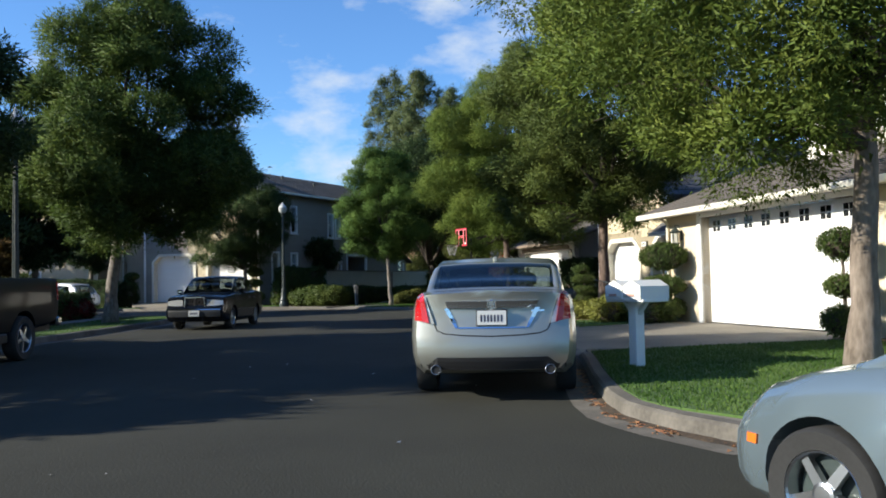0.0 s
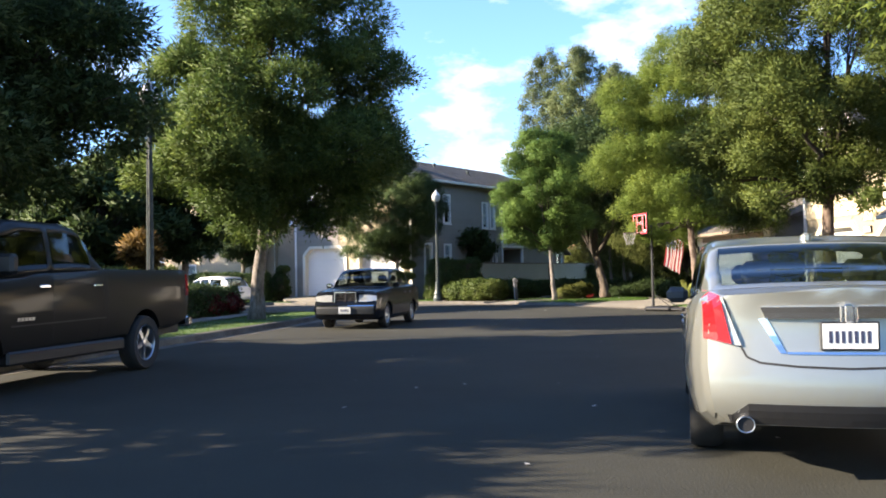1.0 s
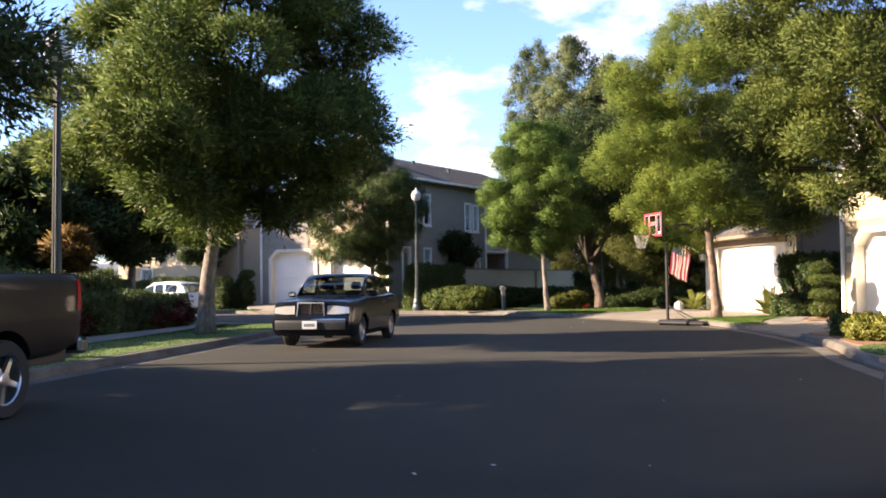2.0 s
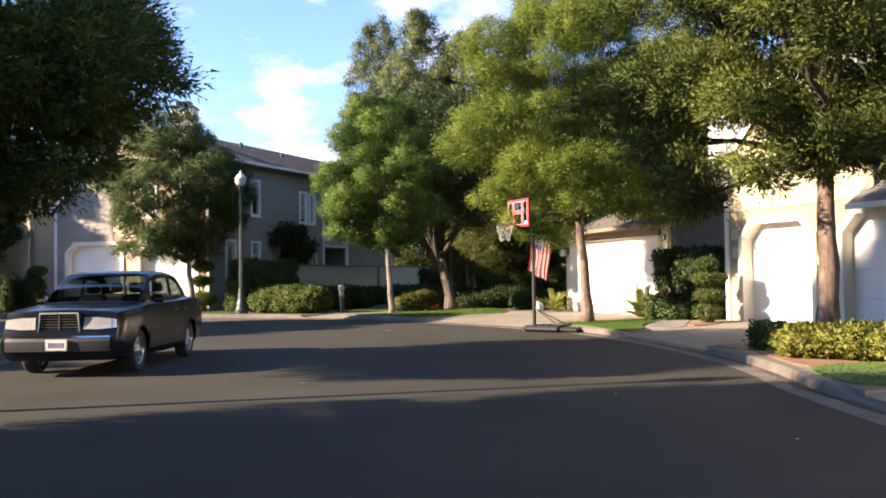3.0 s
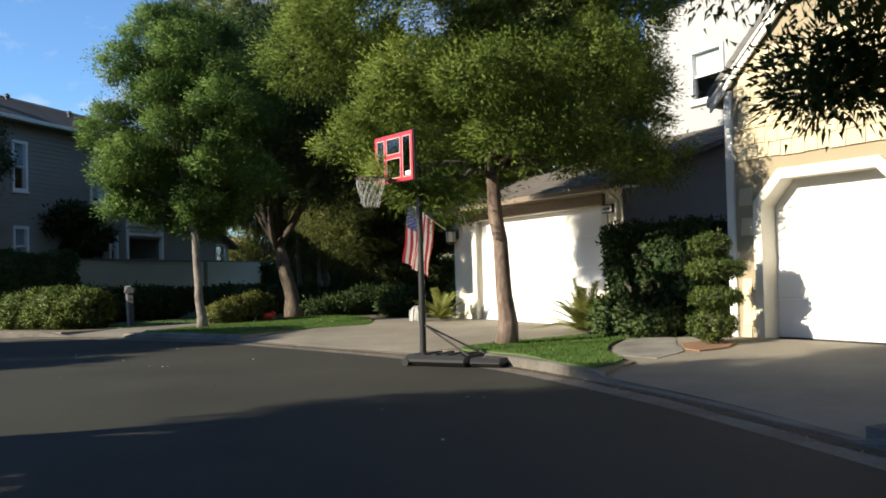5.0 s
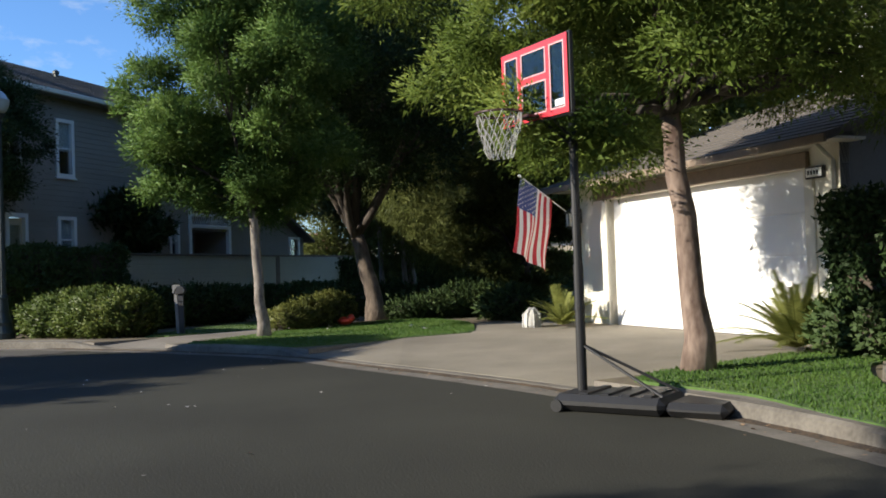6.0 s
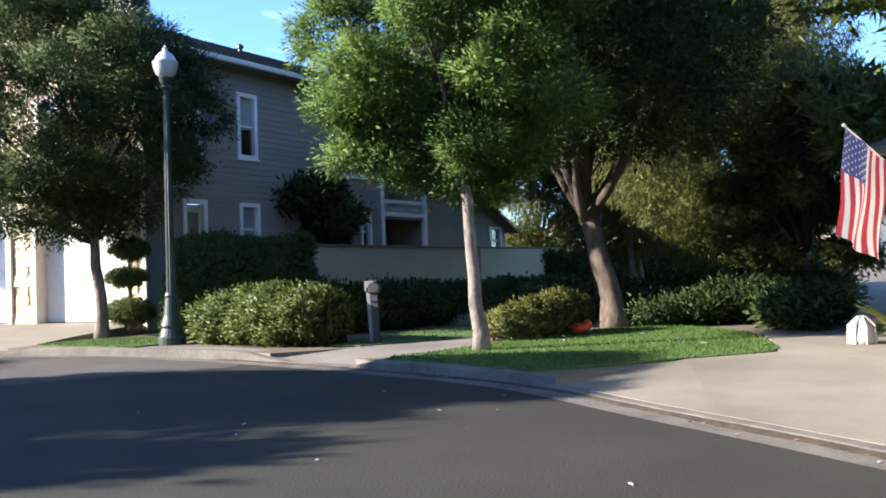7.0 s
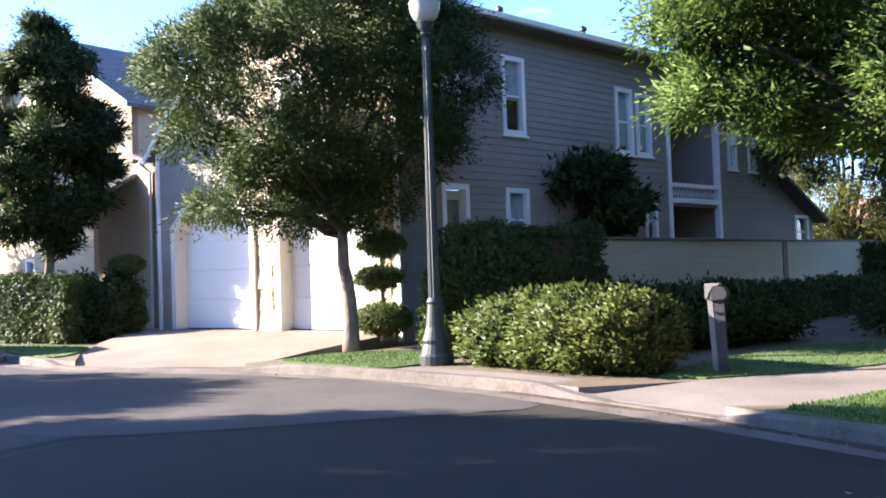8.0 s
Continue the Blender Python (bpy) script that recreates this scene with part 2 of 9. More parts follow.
# ---- materials ----
def material(name, colour, rough=0.7, metal=0.0, spread=0.0, scale=3.0, fine=40.0, bump=0.0, alt=None, coat=0.0, spec=0.5, stretch=(1, 1, 1), per_object=0.0, fine_mix=0.5):
    """A surface with broad and fine variation of colour, and a fine relief."""
    ma = bpy.data.materials.new(name)
    ma.use_nodes = True
    nt = ma.node_tree
    bsdf = nt.nodes["Principled BSDF"]
    bsdf.inputs["Roughness"].default_value = rough
    bsdf.inputs["Metallic"].default_value = metal
    bsdf.inputs["Coat Weight"].default_value = coat
    bsdf.inputs["Coat Roughness"].default_value = 0.06
    bsdf.inputs["Specular IOR Level"].default_value = spec
    bsdf.inputs["Base Color"].default_value = (*colour, 1)
    if spread or bump or alt or per_object:
        tc = nt.nodes.new("ShaderNodeTexCoord")
        mp = nt.nodes.new("ShaderNodeMapping")
        mp.inputs["Scale"].default_value = stretch
        nt.links.new(tc.outputs["Object"], mp.inputs["Vector"])
        big = nt.nodes.new("ShaderNodeTexNoise")
        big.inputs["Scale"].default_value = scale
        big.inputs["Detail"].default_value = 5
        big.inputs["Roughness"].default_value = 0.6
        small = nt.nodes.new("ShaderNodeTexNoise")
        small.inputs["Scale"].default_value = fine
        small.inputs["Detail"].default_value = 4
        for tex in (big, small):
            nt.links.new(mp.outputs["Vector"], tex.inputs["Vector"])
        both = nt.nodes.new("ShaderNodeMix")
        both.inputs["Factor"].default_value = fine_mix
        nt.links.new(big.outputs["Fac"], both.inputs["A"])
        nt.links.new(small.outputs["Fac"], both.inputs["B"])
        ramp = nt.nodes.new("ShaderNodeMapRange")
        ramp.inputs["From Min"].default_value, ramp.inputs["From Max"].default_value = 0.36, 0.64
        nt.links.new(both.outputs["Result"], ramp.inputs["Value"])
        mix = nt.nodes.new("ShaderNodeMix")
        mix.data_type = "RGBA"
        other = alt or tuple(min(1, c * (1 + spread)) for c in colour)
        base = colour if alt else tuple(c * (1 - spread) for c in colour)
        mix.inputs["A"].default_value, mix.inputs["B"].default_value = (*base, 1), (*other, 1)
        nt.links.new(ramp.outputs["Result"], mix.inputs["Factor"])
        last = mix.outputs["Result"]
        if per_object:
            info = nt.nodes.new("ShaderNodeObjectInfo")
            hsv = nt.nodes.new("ShaderNodeHueSaturation")
            mr = nt.nodes.new("ShaderNodeMapRange")
            mr.inputs["To Min"].default_value, mr.inputs["To Max"].default_value = 1 - per_object, 1 + per_object
            nt.links.new(info.outputs["Random"], mr.inputs["Value"])
            nt.links.new(mr.outputs["Result"], hsv.inputs["Value"])
            nt.links.new(last, hsv.inputs["Color"])
            last = hsv.outputs["Color"]
        nt.links.new(last, bsdf.inputs["Base Color"])
        if bump:
            bp = nt.nodes.new("ShaderNodeBump")
            bp.inputs["Strength"].default_value = bump
            bp.inputs["Distance"].default_value = 0.01
            nt.links.new(small.outputs["Fac"], bp.inputs["Height"])
            nt.links.new(bp.outputs["Normal"], bsdf.inputs["Normal"])
    return ma


def leaf_material(name, dark, mid, light, shine=0.45, through_it=0.35):
    """Leaves: each leaf its own tone, some light coming through."""
    ma = bpy.data.materials.new(name)
    ma.use_nodes = True
    nt = ma.node_tree
    bsdf = nt.nodes["Principled BSDF"]
    bsdf.inputs["Roughness"].default_value = shine + 0.1
    bsdf.inputs["Specular IOR Level"].default_value = 0.16
    geo = nt.nodes.new("ShaderNodeNewGeometry")
    ramp = nt.nodes.new("ShaderNodeValToRGB")
    ramp.color_ramp.elements[0].color = (*dark, 1)
    ramp.color_ramp.elements[1].color = (*light, 1)
    e = ramp.color_ramp.elements.new(0.5)
    e.color = (*mid, 1)
    tc = nt.nodes.new("ShaderNodeTexCoord")
    big = nt.nodes.new("ShaderNodeTexNoise")
    big.inputs["Scale"].default_value = 0.8
    big.inputs["Detail"].default_value = 4
    nt.links.new(tc.outputs["Object"], big.inputs["Vector"])
    mr = nt.nodes.new("ShaderNodeMapRange")
    mr.inputs["From Min"].default_value, mr.inputs["From Max"].default_value = 0.3, 0.7
    nt.links.new(big.outputs["Fac"], mr.inputs["Value"])
    mix = nt.nodes.new("ShaderNodeMix")
    mix.inputs["Factor"].default_value = 0.6
    nt.links.new(geo.outputs["Random Per Island"], mix.inputs["A"])
    nt.links.new(mr.outputs["Result"], mix.inputs["B"])
    nt.links.new(mix.outputs["Result"], ramp.inputs["Fac"])
    nt.links.new(ramp.outputs["Color"], bsdf.inputs["Base Color"])
    tr = nt.nodes.new("ShaderNodeBsdfTranslucent")
    nt.links.new(ramp.outputs["Color"], tr.inputs["Color"])
    sh = nt.nodes.new("ShaderNodeMixShader")
    sh.inputs["Fac"].default_value = through_it
    nt.links.new(bsdf.outputs["BSDF"], sh.inputs[1])
    nt.links.new(tr.outputs["BSDF"], sh.inputs[2])
    nt.links.new(sh.outputs["Shader"], nt.nodes["Material Output"].inputs["Surface"])
    return ma


def glass_material(name, tint=(0.9, 0.95, 0.93), dark=0.0):
    """Window glass: mirror at a slant, clear or smoked straight on."""
    ma = bpy.data.materials.new(name)
    ma.use_nodes = True
    nt = ma.node_tree
    nt.nodes.remove(nt.nodes["Principled BSDF"])
    clear = nt.nodes.new("ShaderNodeBsdfTransparent")
    clear.inputs["Color"].default_value = tuple(c * (1 - dark) for c in tint) + (1,)
    gloss = nt.nodes.new("ShaderNodeBsdfGlossy")
    gloss.inputs["Roughness"].default_value = 0.02
    facing = nt.nodes.new("ShaderNodeLayerWeight")
    facing.inputs["Blend"].default_value = 0.5
    steep = nt.nodes.new("ShaderNodeMath")
    steep.operation = "POWER"
    steep.inputs[1].default_value = 4.0
    nt.links.new(facing.outputs["Facing"], steep.inputs[0])
    fres = nt.nodes.new("ShaderNodeMath")
    fres.operation = "MULTIPLY_ADD"
    fres.inputs[1].default_value, fres.inputs[2].default_value = 0.9, 0.05
    nt.links.new(steep.outputs["Value"], fres.inputs[0])
    sh = nt.nodes.new("ShaderNodeMixShader")
    nt.links.new(fres.outputs["Value"], sh.inputs["Fac"])
    nt.links.new(clear.outputs["BSDF"], sh.inputs[1])
    nt.links.new(gloss.outputs["BSDF"], sh.inputs[2])
    nt.links.new(sh.outputs["Shader"], nt.nodes["Material Output"].inputs["Surface"])
    return ma


ASPHALT = material("asphalt", (0.0178, 0.0176, 0.0128), 0.9, scale=0.35, fine=45, bump=0.6, alt=(0.0345, 0.0343, 0.0255), spec=0.3, fine_mix=0.42)
ASPHALT_WORN = material("worn_pale_asphalt", (0.062, 0.057, 0.051), 0.92, scale=0.9, fine=50, bump=0.45, alt=(0.095, 0.088, 0.078), spec=0.25)
ASPHALT_OLD = material("older_asphalt", (0.055, 0.051, 0.047), 0.92, scale=0.6, fine=55, bump=0.5, alt=(0.075, 0.07, 0.064), spec=0.25)
TAR = material("tar", (0.015, 0.015, 0.016), 0.6, spread=0.2)
CONCRETE = material("concrete", (0.118, 0.103, 0.086), 0.9, scale=0.6, fine=30, bump=0.3, alt=(0.208, 0.186, 0.158), fine_mix=0.35)
KERB = material("kerb_concrete", (0.066, 0.058, 0.048), 0.9, scale=1.4, fine=25, bump=0.35, alt=(0.155, 0.139, 0.116), fine_mix=0.3)
AGGREGATE = material("exposed_aggregate", (0.13, 0.112, 0.084), 0.9, scale=0.45, fine=70, bump=0.4, alt=(0.242, 0.213, 0.166), fine_mix=0.35)
SOIL = material("soil", (0.09, 0.065, 0.045), 0.95, scale=0.5, fine=12, bump=0.6, alt=(0.14, 0.12, 0.07))
MULCH = material("bark_mulch", (0.13, 0.065, 0.035), 0.95, scale=2, fine=28, bump=0.8, alt=(0.26, 0.14, 0.08))
TURF = material("turf", (0.04, 0.085, 0.018), 0.95, scale=0.6, fine=30, bump=0.5, alt=(0.075, 0.13, 0.028))
STUCCO = material("cream_stucco", (0.66, 0.56, 0.40), 0.9, scale=1.2, fine=60, bump=0.2, spread=0.06)
STUCCO_WHITE = material("white_stucco", (0.72, 0.68, 0.58), 0.9, scale=1.2, fine=60, bump=0.2, spread=0.05)
TAN = material("tan_stucco", (0.5, 0.41, 0.29), 0.9, scale=1.2, fine=60, bump=0.2, spread=0.07)
SHINGLE = material("cream_wall_shingle", (0.56, 0.475, 0.32), 0.8, spread=0.08, scale=4, fine=30, bump=0.25, stretch=(1, 1, 0.2), per_object=0.09)
# backing board darkened so the gaps between shingles read as shadow lines
SHEATHING = material("board_dark_for_gap_shade", (0.3, 0.25, 0.17), 0.9, scale=1.2, fine=60, bump=0.2, spread=0.08)
GREY_BOARD = material("grey_green_siding", (0.262, 0.24, 0.207), 0.75, spread=0.08, scale=1.2, fine=30, bump=0.12, per_object=0.05)
GREY_WALL = material("slate_grey_siding", (0.21, 0.2, 0.185), 0.8, spread=0.07, scale=1.5, fine=30, bump=0.1)
WHITE = material("white_paint", (0.8, 0.79, 0.76), 0.5, spread=0.03, scale=2, fine=20)
WHITE_DOOR = material("white_door_paint", (0.8, 0.79, 0.77), 0.55, spread=0.02, scale=1.5, fine=20)
TRIM = material("cream_trim_paint", (0.7, 0.66, 0.56), 0.55, spread=0.05, scale=2, fine=25)
# white siding whose colour is greyed to stand for tree shade
SHADED_WHITE_BOARD = material("white_siding_greyed_for_shade", (0.34, 0.345, 0.35), 0.8, spread=0.06, scale=1.5, fine=30, bump=0.1)
FENCE = material("painted_fence", (0.53, 0.48, 0.36), 0.8, spread=0.08, scale=1.0, fine=20, bump=0.1)
BROWN_TRIM = material("weathered_brown_trim", (0.2, 0.15, 0.11), 0.8, spread=0.15, scale=5, fine=40)
ROOF = material("brown_roof_shingle", (0.075, 0.065, 0.056), 0.9, scale=2, fine=18, bump=0.6, alt=(0.13, 0.112, 0.096))
ROOF_GREY = material("grey_roof_shingle", (0.1, 0.1, 0.105), 0.9, scale=2, fine=18, bump=0.6, alt=(0.17, 0.165, 0.165))
ROOF_RED = material("red_roof_tile", (0.36, 0.15, 0.1), 0.85, scale=3, fine=12, bump=0.5, alt=(0.5, 0.25, 0.17))
BARK = material("bark", (0.11, 0.085, 0.065), 0.95, scale=2.5, fine=16, bump=0.9, alt=(0.27, 0.22, 0.18), stretch=(1, 1, 0.35))
BARK_PALE = material("pale_grey_bark", (0.095, 0.08, 0.067), 0.95, scale=3.5, fine=14, bump=1.0, alt=(0.235, 0.205, 0.178), stretch=(1, 1, 0.45))
BARK_BROWN = material("brown_bark", (0.06, 0.045, 0.034), 0.95, scale=3, fine=12, bump=1.0, alt=(0.17, 0.13, 0.1), stretch=(1, 1, 0.3))
BARK_RED = material("reddish_bark", (0.075, 0.046, 0.035), 0.95, scale=3, fine=14, bump=0.9, alt=(0.235, 0.175, 0.14), stretch=(1, 1, 0.35))
# limb bark with the crown's shade put into its colour
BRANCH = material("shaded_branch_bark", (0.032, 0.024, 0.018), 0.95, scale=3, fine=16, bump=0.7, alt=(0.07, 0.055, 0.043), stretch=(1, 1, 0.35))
TWIG = material("twig", (0.06, 0.045, 0.035), 0.95, spread=0.3)
BLACK = material("black_plastic", (0.012, 0.012, 0.013), 0.5, spread=0.2)
IRON = material("dark_green_iron", (0.028, 0.04, 0.038), 0.45, spread=0.2, scale=3, fine=30)
RUBBER = material("tyre_rubber", (0.018, 0.018, 0.018), 0.85, spread=0.2, scale=6, fine=40)
CHROME = material("chrome", (0.75, 0.75, 0.77), 0.12, 1.0)
ALLOY = material("alloy", (0.55, 0.56, 0.58), 0.3, 1.0)
DARK_GLASS = glass_material("window_glass", (0.86, 0.92, 0.94), 0.08)
CAR_GLASS = glass_material("car_glass", (0.55, 0.64, 0.64), 0.5)
DARK_ROOM = material("unlit_room_black", (0.03, 0.03, 0.034), 0.9, spread=0.1)
BLIND = material("window_blind", (0.74, 0.74, 0.73), 0.8, spread=0.05, scale=3)
LEAF_OAK = leaf_material("tree_leaf", (0.058, 0.095, 0.018), (0.11, 0.158, 0.03), (0.205, 0.25, 0.053), 0.5, 0.4)
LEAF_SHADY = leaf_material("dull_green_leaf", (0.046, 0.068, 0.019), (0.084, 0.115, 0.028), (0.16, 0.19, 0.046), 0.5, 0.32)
LEAF_FIR = leaf_material("fir_green_leaf", (0.032, 0.058, 0.016), (0.066, 0.106, 0.024), (0.155, 0.2, 0.044), 0.5, 0.32)
LEAF_GREEN = leaf_material("fresh_green_leaf", (0.044, 0.088, 0.022), (0.076, 0.138, 0.03), (0.145, 0.22, 0.052), 0.5, 0.3)
LEAF_MID = leaf_material("deep_green_leaf", (0.05, 0.08, 0.018), (0.096, 0.14, 0.026), (0.19, 0.225, 0.045), 0.5, 0.3)
LEAF_DARK = leaf_material("dark_leaf", (0.028, 0.05, 0.018), (0.05, 0.082, 0.027), (0.098, 0.134, 0.042), 0.5, 0.25)
# leaf tone darkened as though the foliage shades itself
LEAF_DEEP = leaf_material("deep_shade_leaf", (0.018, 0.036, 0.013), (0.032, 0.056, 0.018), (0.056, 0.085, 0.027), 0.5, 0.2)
LEAF_YELLOW = leaf_material("yellowing_leaf", (0.09, 0.11, 0.03), (0.23, 0.25, 0.07), (0.38, 0.39, 0.14), 0.45, 0.5)
LEAF_OLIVE = leaf_material("olive_leaf", (0.05, 0.075, 0.026), (0.145, 0.185, 0.056), (0.29, 0.32, 0.11), 0.4, 0.42)
LEAF_SLIM = leaf_material("grey_green_leaf", (0.045, 0.066, 0.028), (0.095, 0.125, 0.05), (0.19, 0.22, 0.1), 0.4, 0.35)
LEAF_WILLOW = leaf_material("willow_leaf", (0.055, 0.07, 0.022), (0.12, 0.14, 0.042), (0.21, 0.23, 0.08), 0.45, 0.45)
LEAF_BUSH = leaf_material("olive_bush_leaf", (0.05, 0.062, 0.018), (0.115, 0.128, 0.034), (0.22, 0.215, 0.065), 0.4)
LEAF_HEDGE = leaf_material("hedge_leaf", (0.03, 0.05, 0.016), (0.078, 0.113, 0.028), (0.17, 0.19, 0.05), 0.35)
LEAF_GOLD = leaf_material("golden_hedge_leaf", (0.07, 0.085, 0.02), (0.17, 0.18, 0.04), (0.32, 0.3, 0.08), 0.4)
LEAF_RED = leaf_material("purple_leaf", (0.025, 0.02, 0.01), (0.1, 0.014, 0.014), (0.25, 0.02, 0.025))
LEAF_RUST = leaf_material("rusty_leaf", (0.07, 0.042, 0.014), (0.14, 0.085, 0.026), (0.22, 0.14, 0.045))
GRASS = leaf_material("grass_blade", (0.04, 0.09, 0.016), (0.075, 0.14, 0.028), (0.13, 0.19, 0.045), 0.5, 0.35)

# ---- ground, road, kerbs ----
EAST_KERB = [(4.7, -45), (4.7, -10), (4.7, 2.6), (4.3, 4.7), (3.1, 5.3), (2.45, 5.75), (2.07, 6.5), (1.79, 7.4), (1.77, 8.2), (1.92, 10.3), (2.2, 13.3), (2.4, 18),
             (2.62, 22.6), (2.9, 24.6), (3.05, 26.6), (2.98, 29.0), (2.76, 31.4), (2.1, 34.7), (0.95, 37.2), (-0.2, 39.2), (-1.15, 40.7), (-2.55, 42.9), (-4.65, 44.75), (-6.3, 46.0), (-7.7, 46.95),
             (-8.9, 47.55), (-10.8, 48.35), (-12.5, 48.85), (-14.4, 49.0), (-16.5, 49.15), (-18.3, 49.75), (-20.5, 50.8), (-24.0, 52.3), (-60, 66)]
WEST_KERB = [(-60, 54.5), (-24, 41.6), (-16.5, 38.6), (-12.6, 36.2), (-10.9, 33.8), (-10.35, 31.2), (-10.15, 27), (-10.1, 20), (-10.15, 10), (-10.2, -45)]
east = smooth_curve(EAST_KERB, step=0.45)
west = smooth_curve(WEST_KERB, step=0.6)
# drives where the kerb drops: centre and half length along the kerb
DROPS = [(2.35, 17.9, 3.9), (2.88, 30.6, 2.1), (-0.45, 39.6, 3.3), (-5.85, 45.65, 0.9), (-15.1, 49.05, 2.2), (4.7, -8, 5)]
VERGE = 0.15


def kerb_height(x, y):
    h = VERGE
    for cx, cy, half in DROPS:
        d = math.hypot(x - cx, y - cy)
        h = min(h, 0.03 + max(0.0, min(1.0, (d - half) / 0.7)) * (VERGE - 0.03))
    return h


def offset_line(line, dist):
    """The line moved to its right by dist."""
    out = []
    for i, p in enumerate(line):
        a, b = line[max(i - 1, 0)], line[min(i + 1, len(line) - 1)]
        dx, dy = b[0] - a[0], b[1] - a[1]
        k = math.hypot(dx, dy) or 1
        out.append((p[0] + dy / k * dist, p[1] - dx / k * dist))
    return out


def sheet(name, outer, holes, z, mat, kind, label, lift=None):
    """A flat sheet with holes, filled with triangles."""
    bm = bmesh.new()
    for loop in [outer] + holes:
        vs = [bm.verts.new((x, y, z)) for x, y in loop]
        for i in range(len(vs)):
            bm.edges.new((vs[i], vs[(i + 1) % len(vs)]))
    bmesh.ops.triangle_fill(bm, use_beauty=True, edges=bm.edges)
    if lift:
        for v in bm.verts:
            v.co.z = lift(v.co.x, v.co.y)
    bmesh.ops.recalc_face_normals(bm, faces=bm.faces)
    if sum(f.normal.z for f in bm.faces) < 0:
        bmesh.ops.reverse_faces(bm, faces=bm.faces)
    me = bpy.data.meshes.new(name)
    bm.to_mesh(me)
    bm.free()
    me.materials.append(mat)
    return tagged(new(name, me), label, "", "", kind)


KW = 0.16  # kerb's width
road_line = east + west
sheet("road", road_line, [], 0.0, ASPHALT, "structure", "dark grey asphalt street with worn lighter patches")
BIG = 2500
east_out = offset_line(east, KW)


def drive(i0_test, back):
    """A drive's outline: its stretch of the kerb's back, then the points behind it."""
    idx = [i for i, p in enumerate(east_out) if i0_test(*p)]
    return idx[0], idx[-1], back


DRIVES = [
    drive(lambda x, y: 13.9 <= y <= 22.0 and x > 0, [(6.15, 23.5), (7.85, 16.3), (7.1, 14.9), (4.6, 14.2)]),
    drive(lambda x, y: 28.5 <= y <= 33.2 and x > 0, [(3.5, 33.8), (3.6, 34.9), (4.0, 35.9), (4.7, 37.0), (6.3, 36.25), (8.4, 30.3), (6.9, 29.4), (4.5, 28.9)]),
    drive(lambda x, y: -2.2 <= x <= 1.35 and 36 < y < 43, [(-0.4, 43.95), (0.95, 44.65), (1.25, 46.0), (1.5, 47.8), (3.6, 46.8), (5.7, 39.5), (4.6, 38.6), (3.5, 38.05), (2.4, 37.45)]),
    drive(lambda x, y: -6.9 <= x <= -4.75 and 44 < y < 47, [(-5.35, 47.25), (-3.4, 48.75), (-2.3, 50.6), (-1.6, 50.2), (-2.6, 48.2), (-3.35, 46.7), (-4.1, 45.5)]),
    drive(lambda x, y: -17.3 <= x <= -12.7, [(-18.3, 51.0), (-19.4, 52.8), (-20.4, 55.4), (-11.7, 52.75), (-12.5, 50.6)]),
]
hole_line, k = [], 0
for i0, i1, back in DRIVES:
    hole_line += east_out[k:i0 + 1] + back[::-1]
    k = i1
hole_line += east_out[k:]
hole = hole_line + offset_line(west, KW)
sheet("ground", [(-BIG, -BIG), (BIG, -BIG), (BIG, BIG), (-BIG, BIG)], [hole], VERGE - 0.02, SOIL, "structure", "bare brown garden soil and ground")
n_ = len(hole)
whole("ground_edge", Geo().add([(x, y, VERGE - 0.02) for x, y in hole] + [(x, y, -0.3) for x, y in hole], [(i, (i + 1) % n_, n_ + (i + 1) % n_, n_ + i) for i in range(n_)]), CONCRETE, "concrete edge along the kerbs and driveways", "ground", "", "structure")


def kerb(name, line, label):
    """Kerb stone with a gutter pan before it, lowered at the drives."""
    geo = Geo()
    n = len(line)
    prof = []
    for i, (x, y) in enumerate(line):
        h = kerb_height(x, y)
        prof.append([(-0.37, 0.004), (-0.02, 0.006), (0.0, max(h - 0.03, 0.012)), (0.03, h), (KW, h + 0.004), (KW, -0.1)])
    rows = []
    for k in range(6):
        row = []
        for i in range(n):
            o, z = prof[i][k]
            a, b = line[max(i - 1, 0)], line[min(i + 1, n - 1)]
            dx, dy = b[0] - a[0], b[1] - a[1]
            q = math.hypot(dx, dy) or 1
            row.append((line[i][0] + dy / q * o, line[i][1] - dx / q * o, z))
        rows.append(row)
    vs = [p for row in rows for p in row]
    fs = [(k * n + i, k * n + i + 1, (k + 1) * n + i + 1, (k + 1) * n + i) for k in range(5) for i in range(n - 1)]
    geo.add(vs, fs)
    ob = whole(name, geo, KERB, label, "kerb", "", "structure", smooth=False)
    return ob


back_line, fs_, vs_ = offset_line(east, KW + 0.5), [], []
for (xa, ya), (xb, yb), (xk, yk) in zip(offset_line(east, KW - 0.01), back_line, east):
    h_ = kerb_height(xk, yk) - 0.012
    vs_ += [(xa, ya, h_), (xb, yb, h_), (xb, yb, -0.1)]
for i in range(len(east) - 1):
    fs_ += [(3 * i, 3 * i + 1, 3 * i + 4, 3 * i + 3), (3 * i + 1, 3 * i + 2, 3 * i + 5, 3 * i + 4)]
whole("kerb_backing", Geo().add(vs_, fs_), CONCRETE, "strip of concrete behind the kerb", "kerb", "", "structure")
kerb("kerb", east, "weathered pale concrete kerb with a gutter")
kerb("kerb", west, "shaded grey concrete kerb with a gutter")

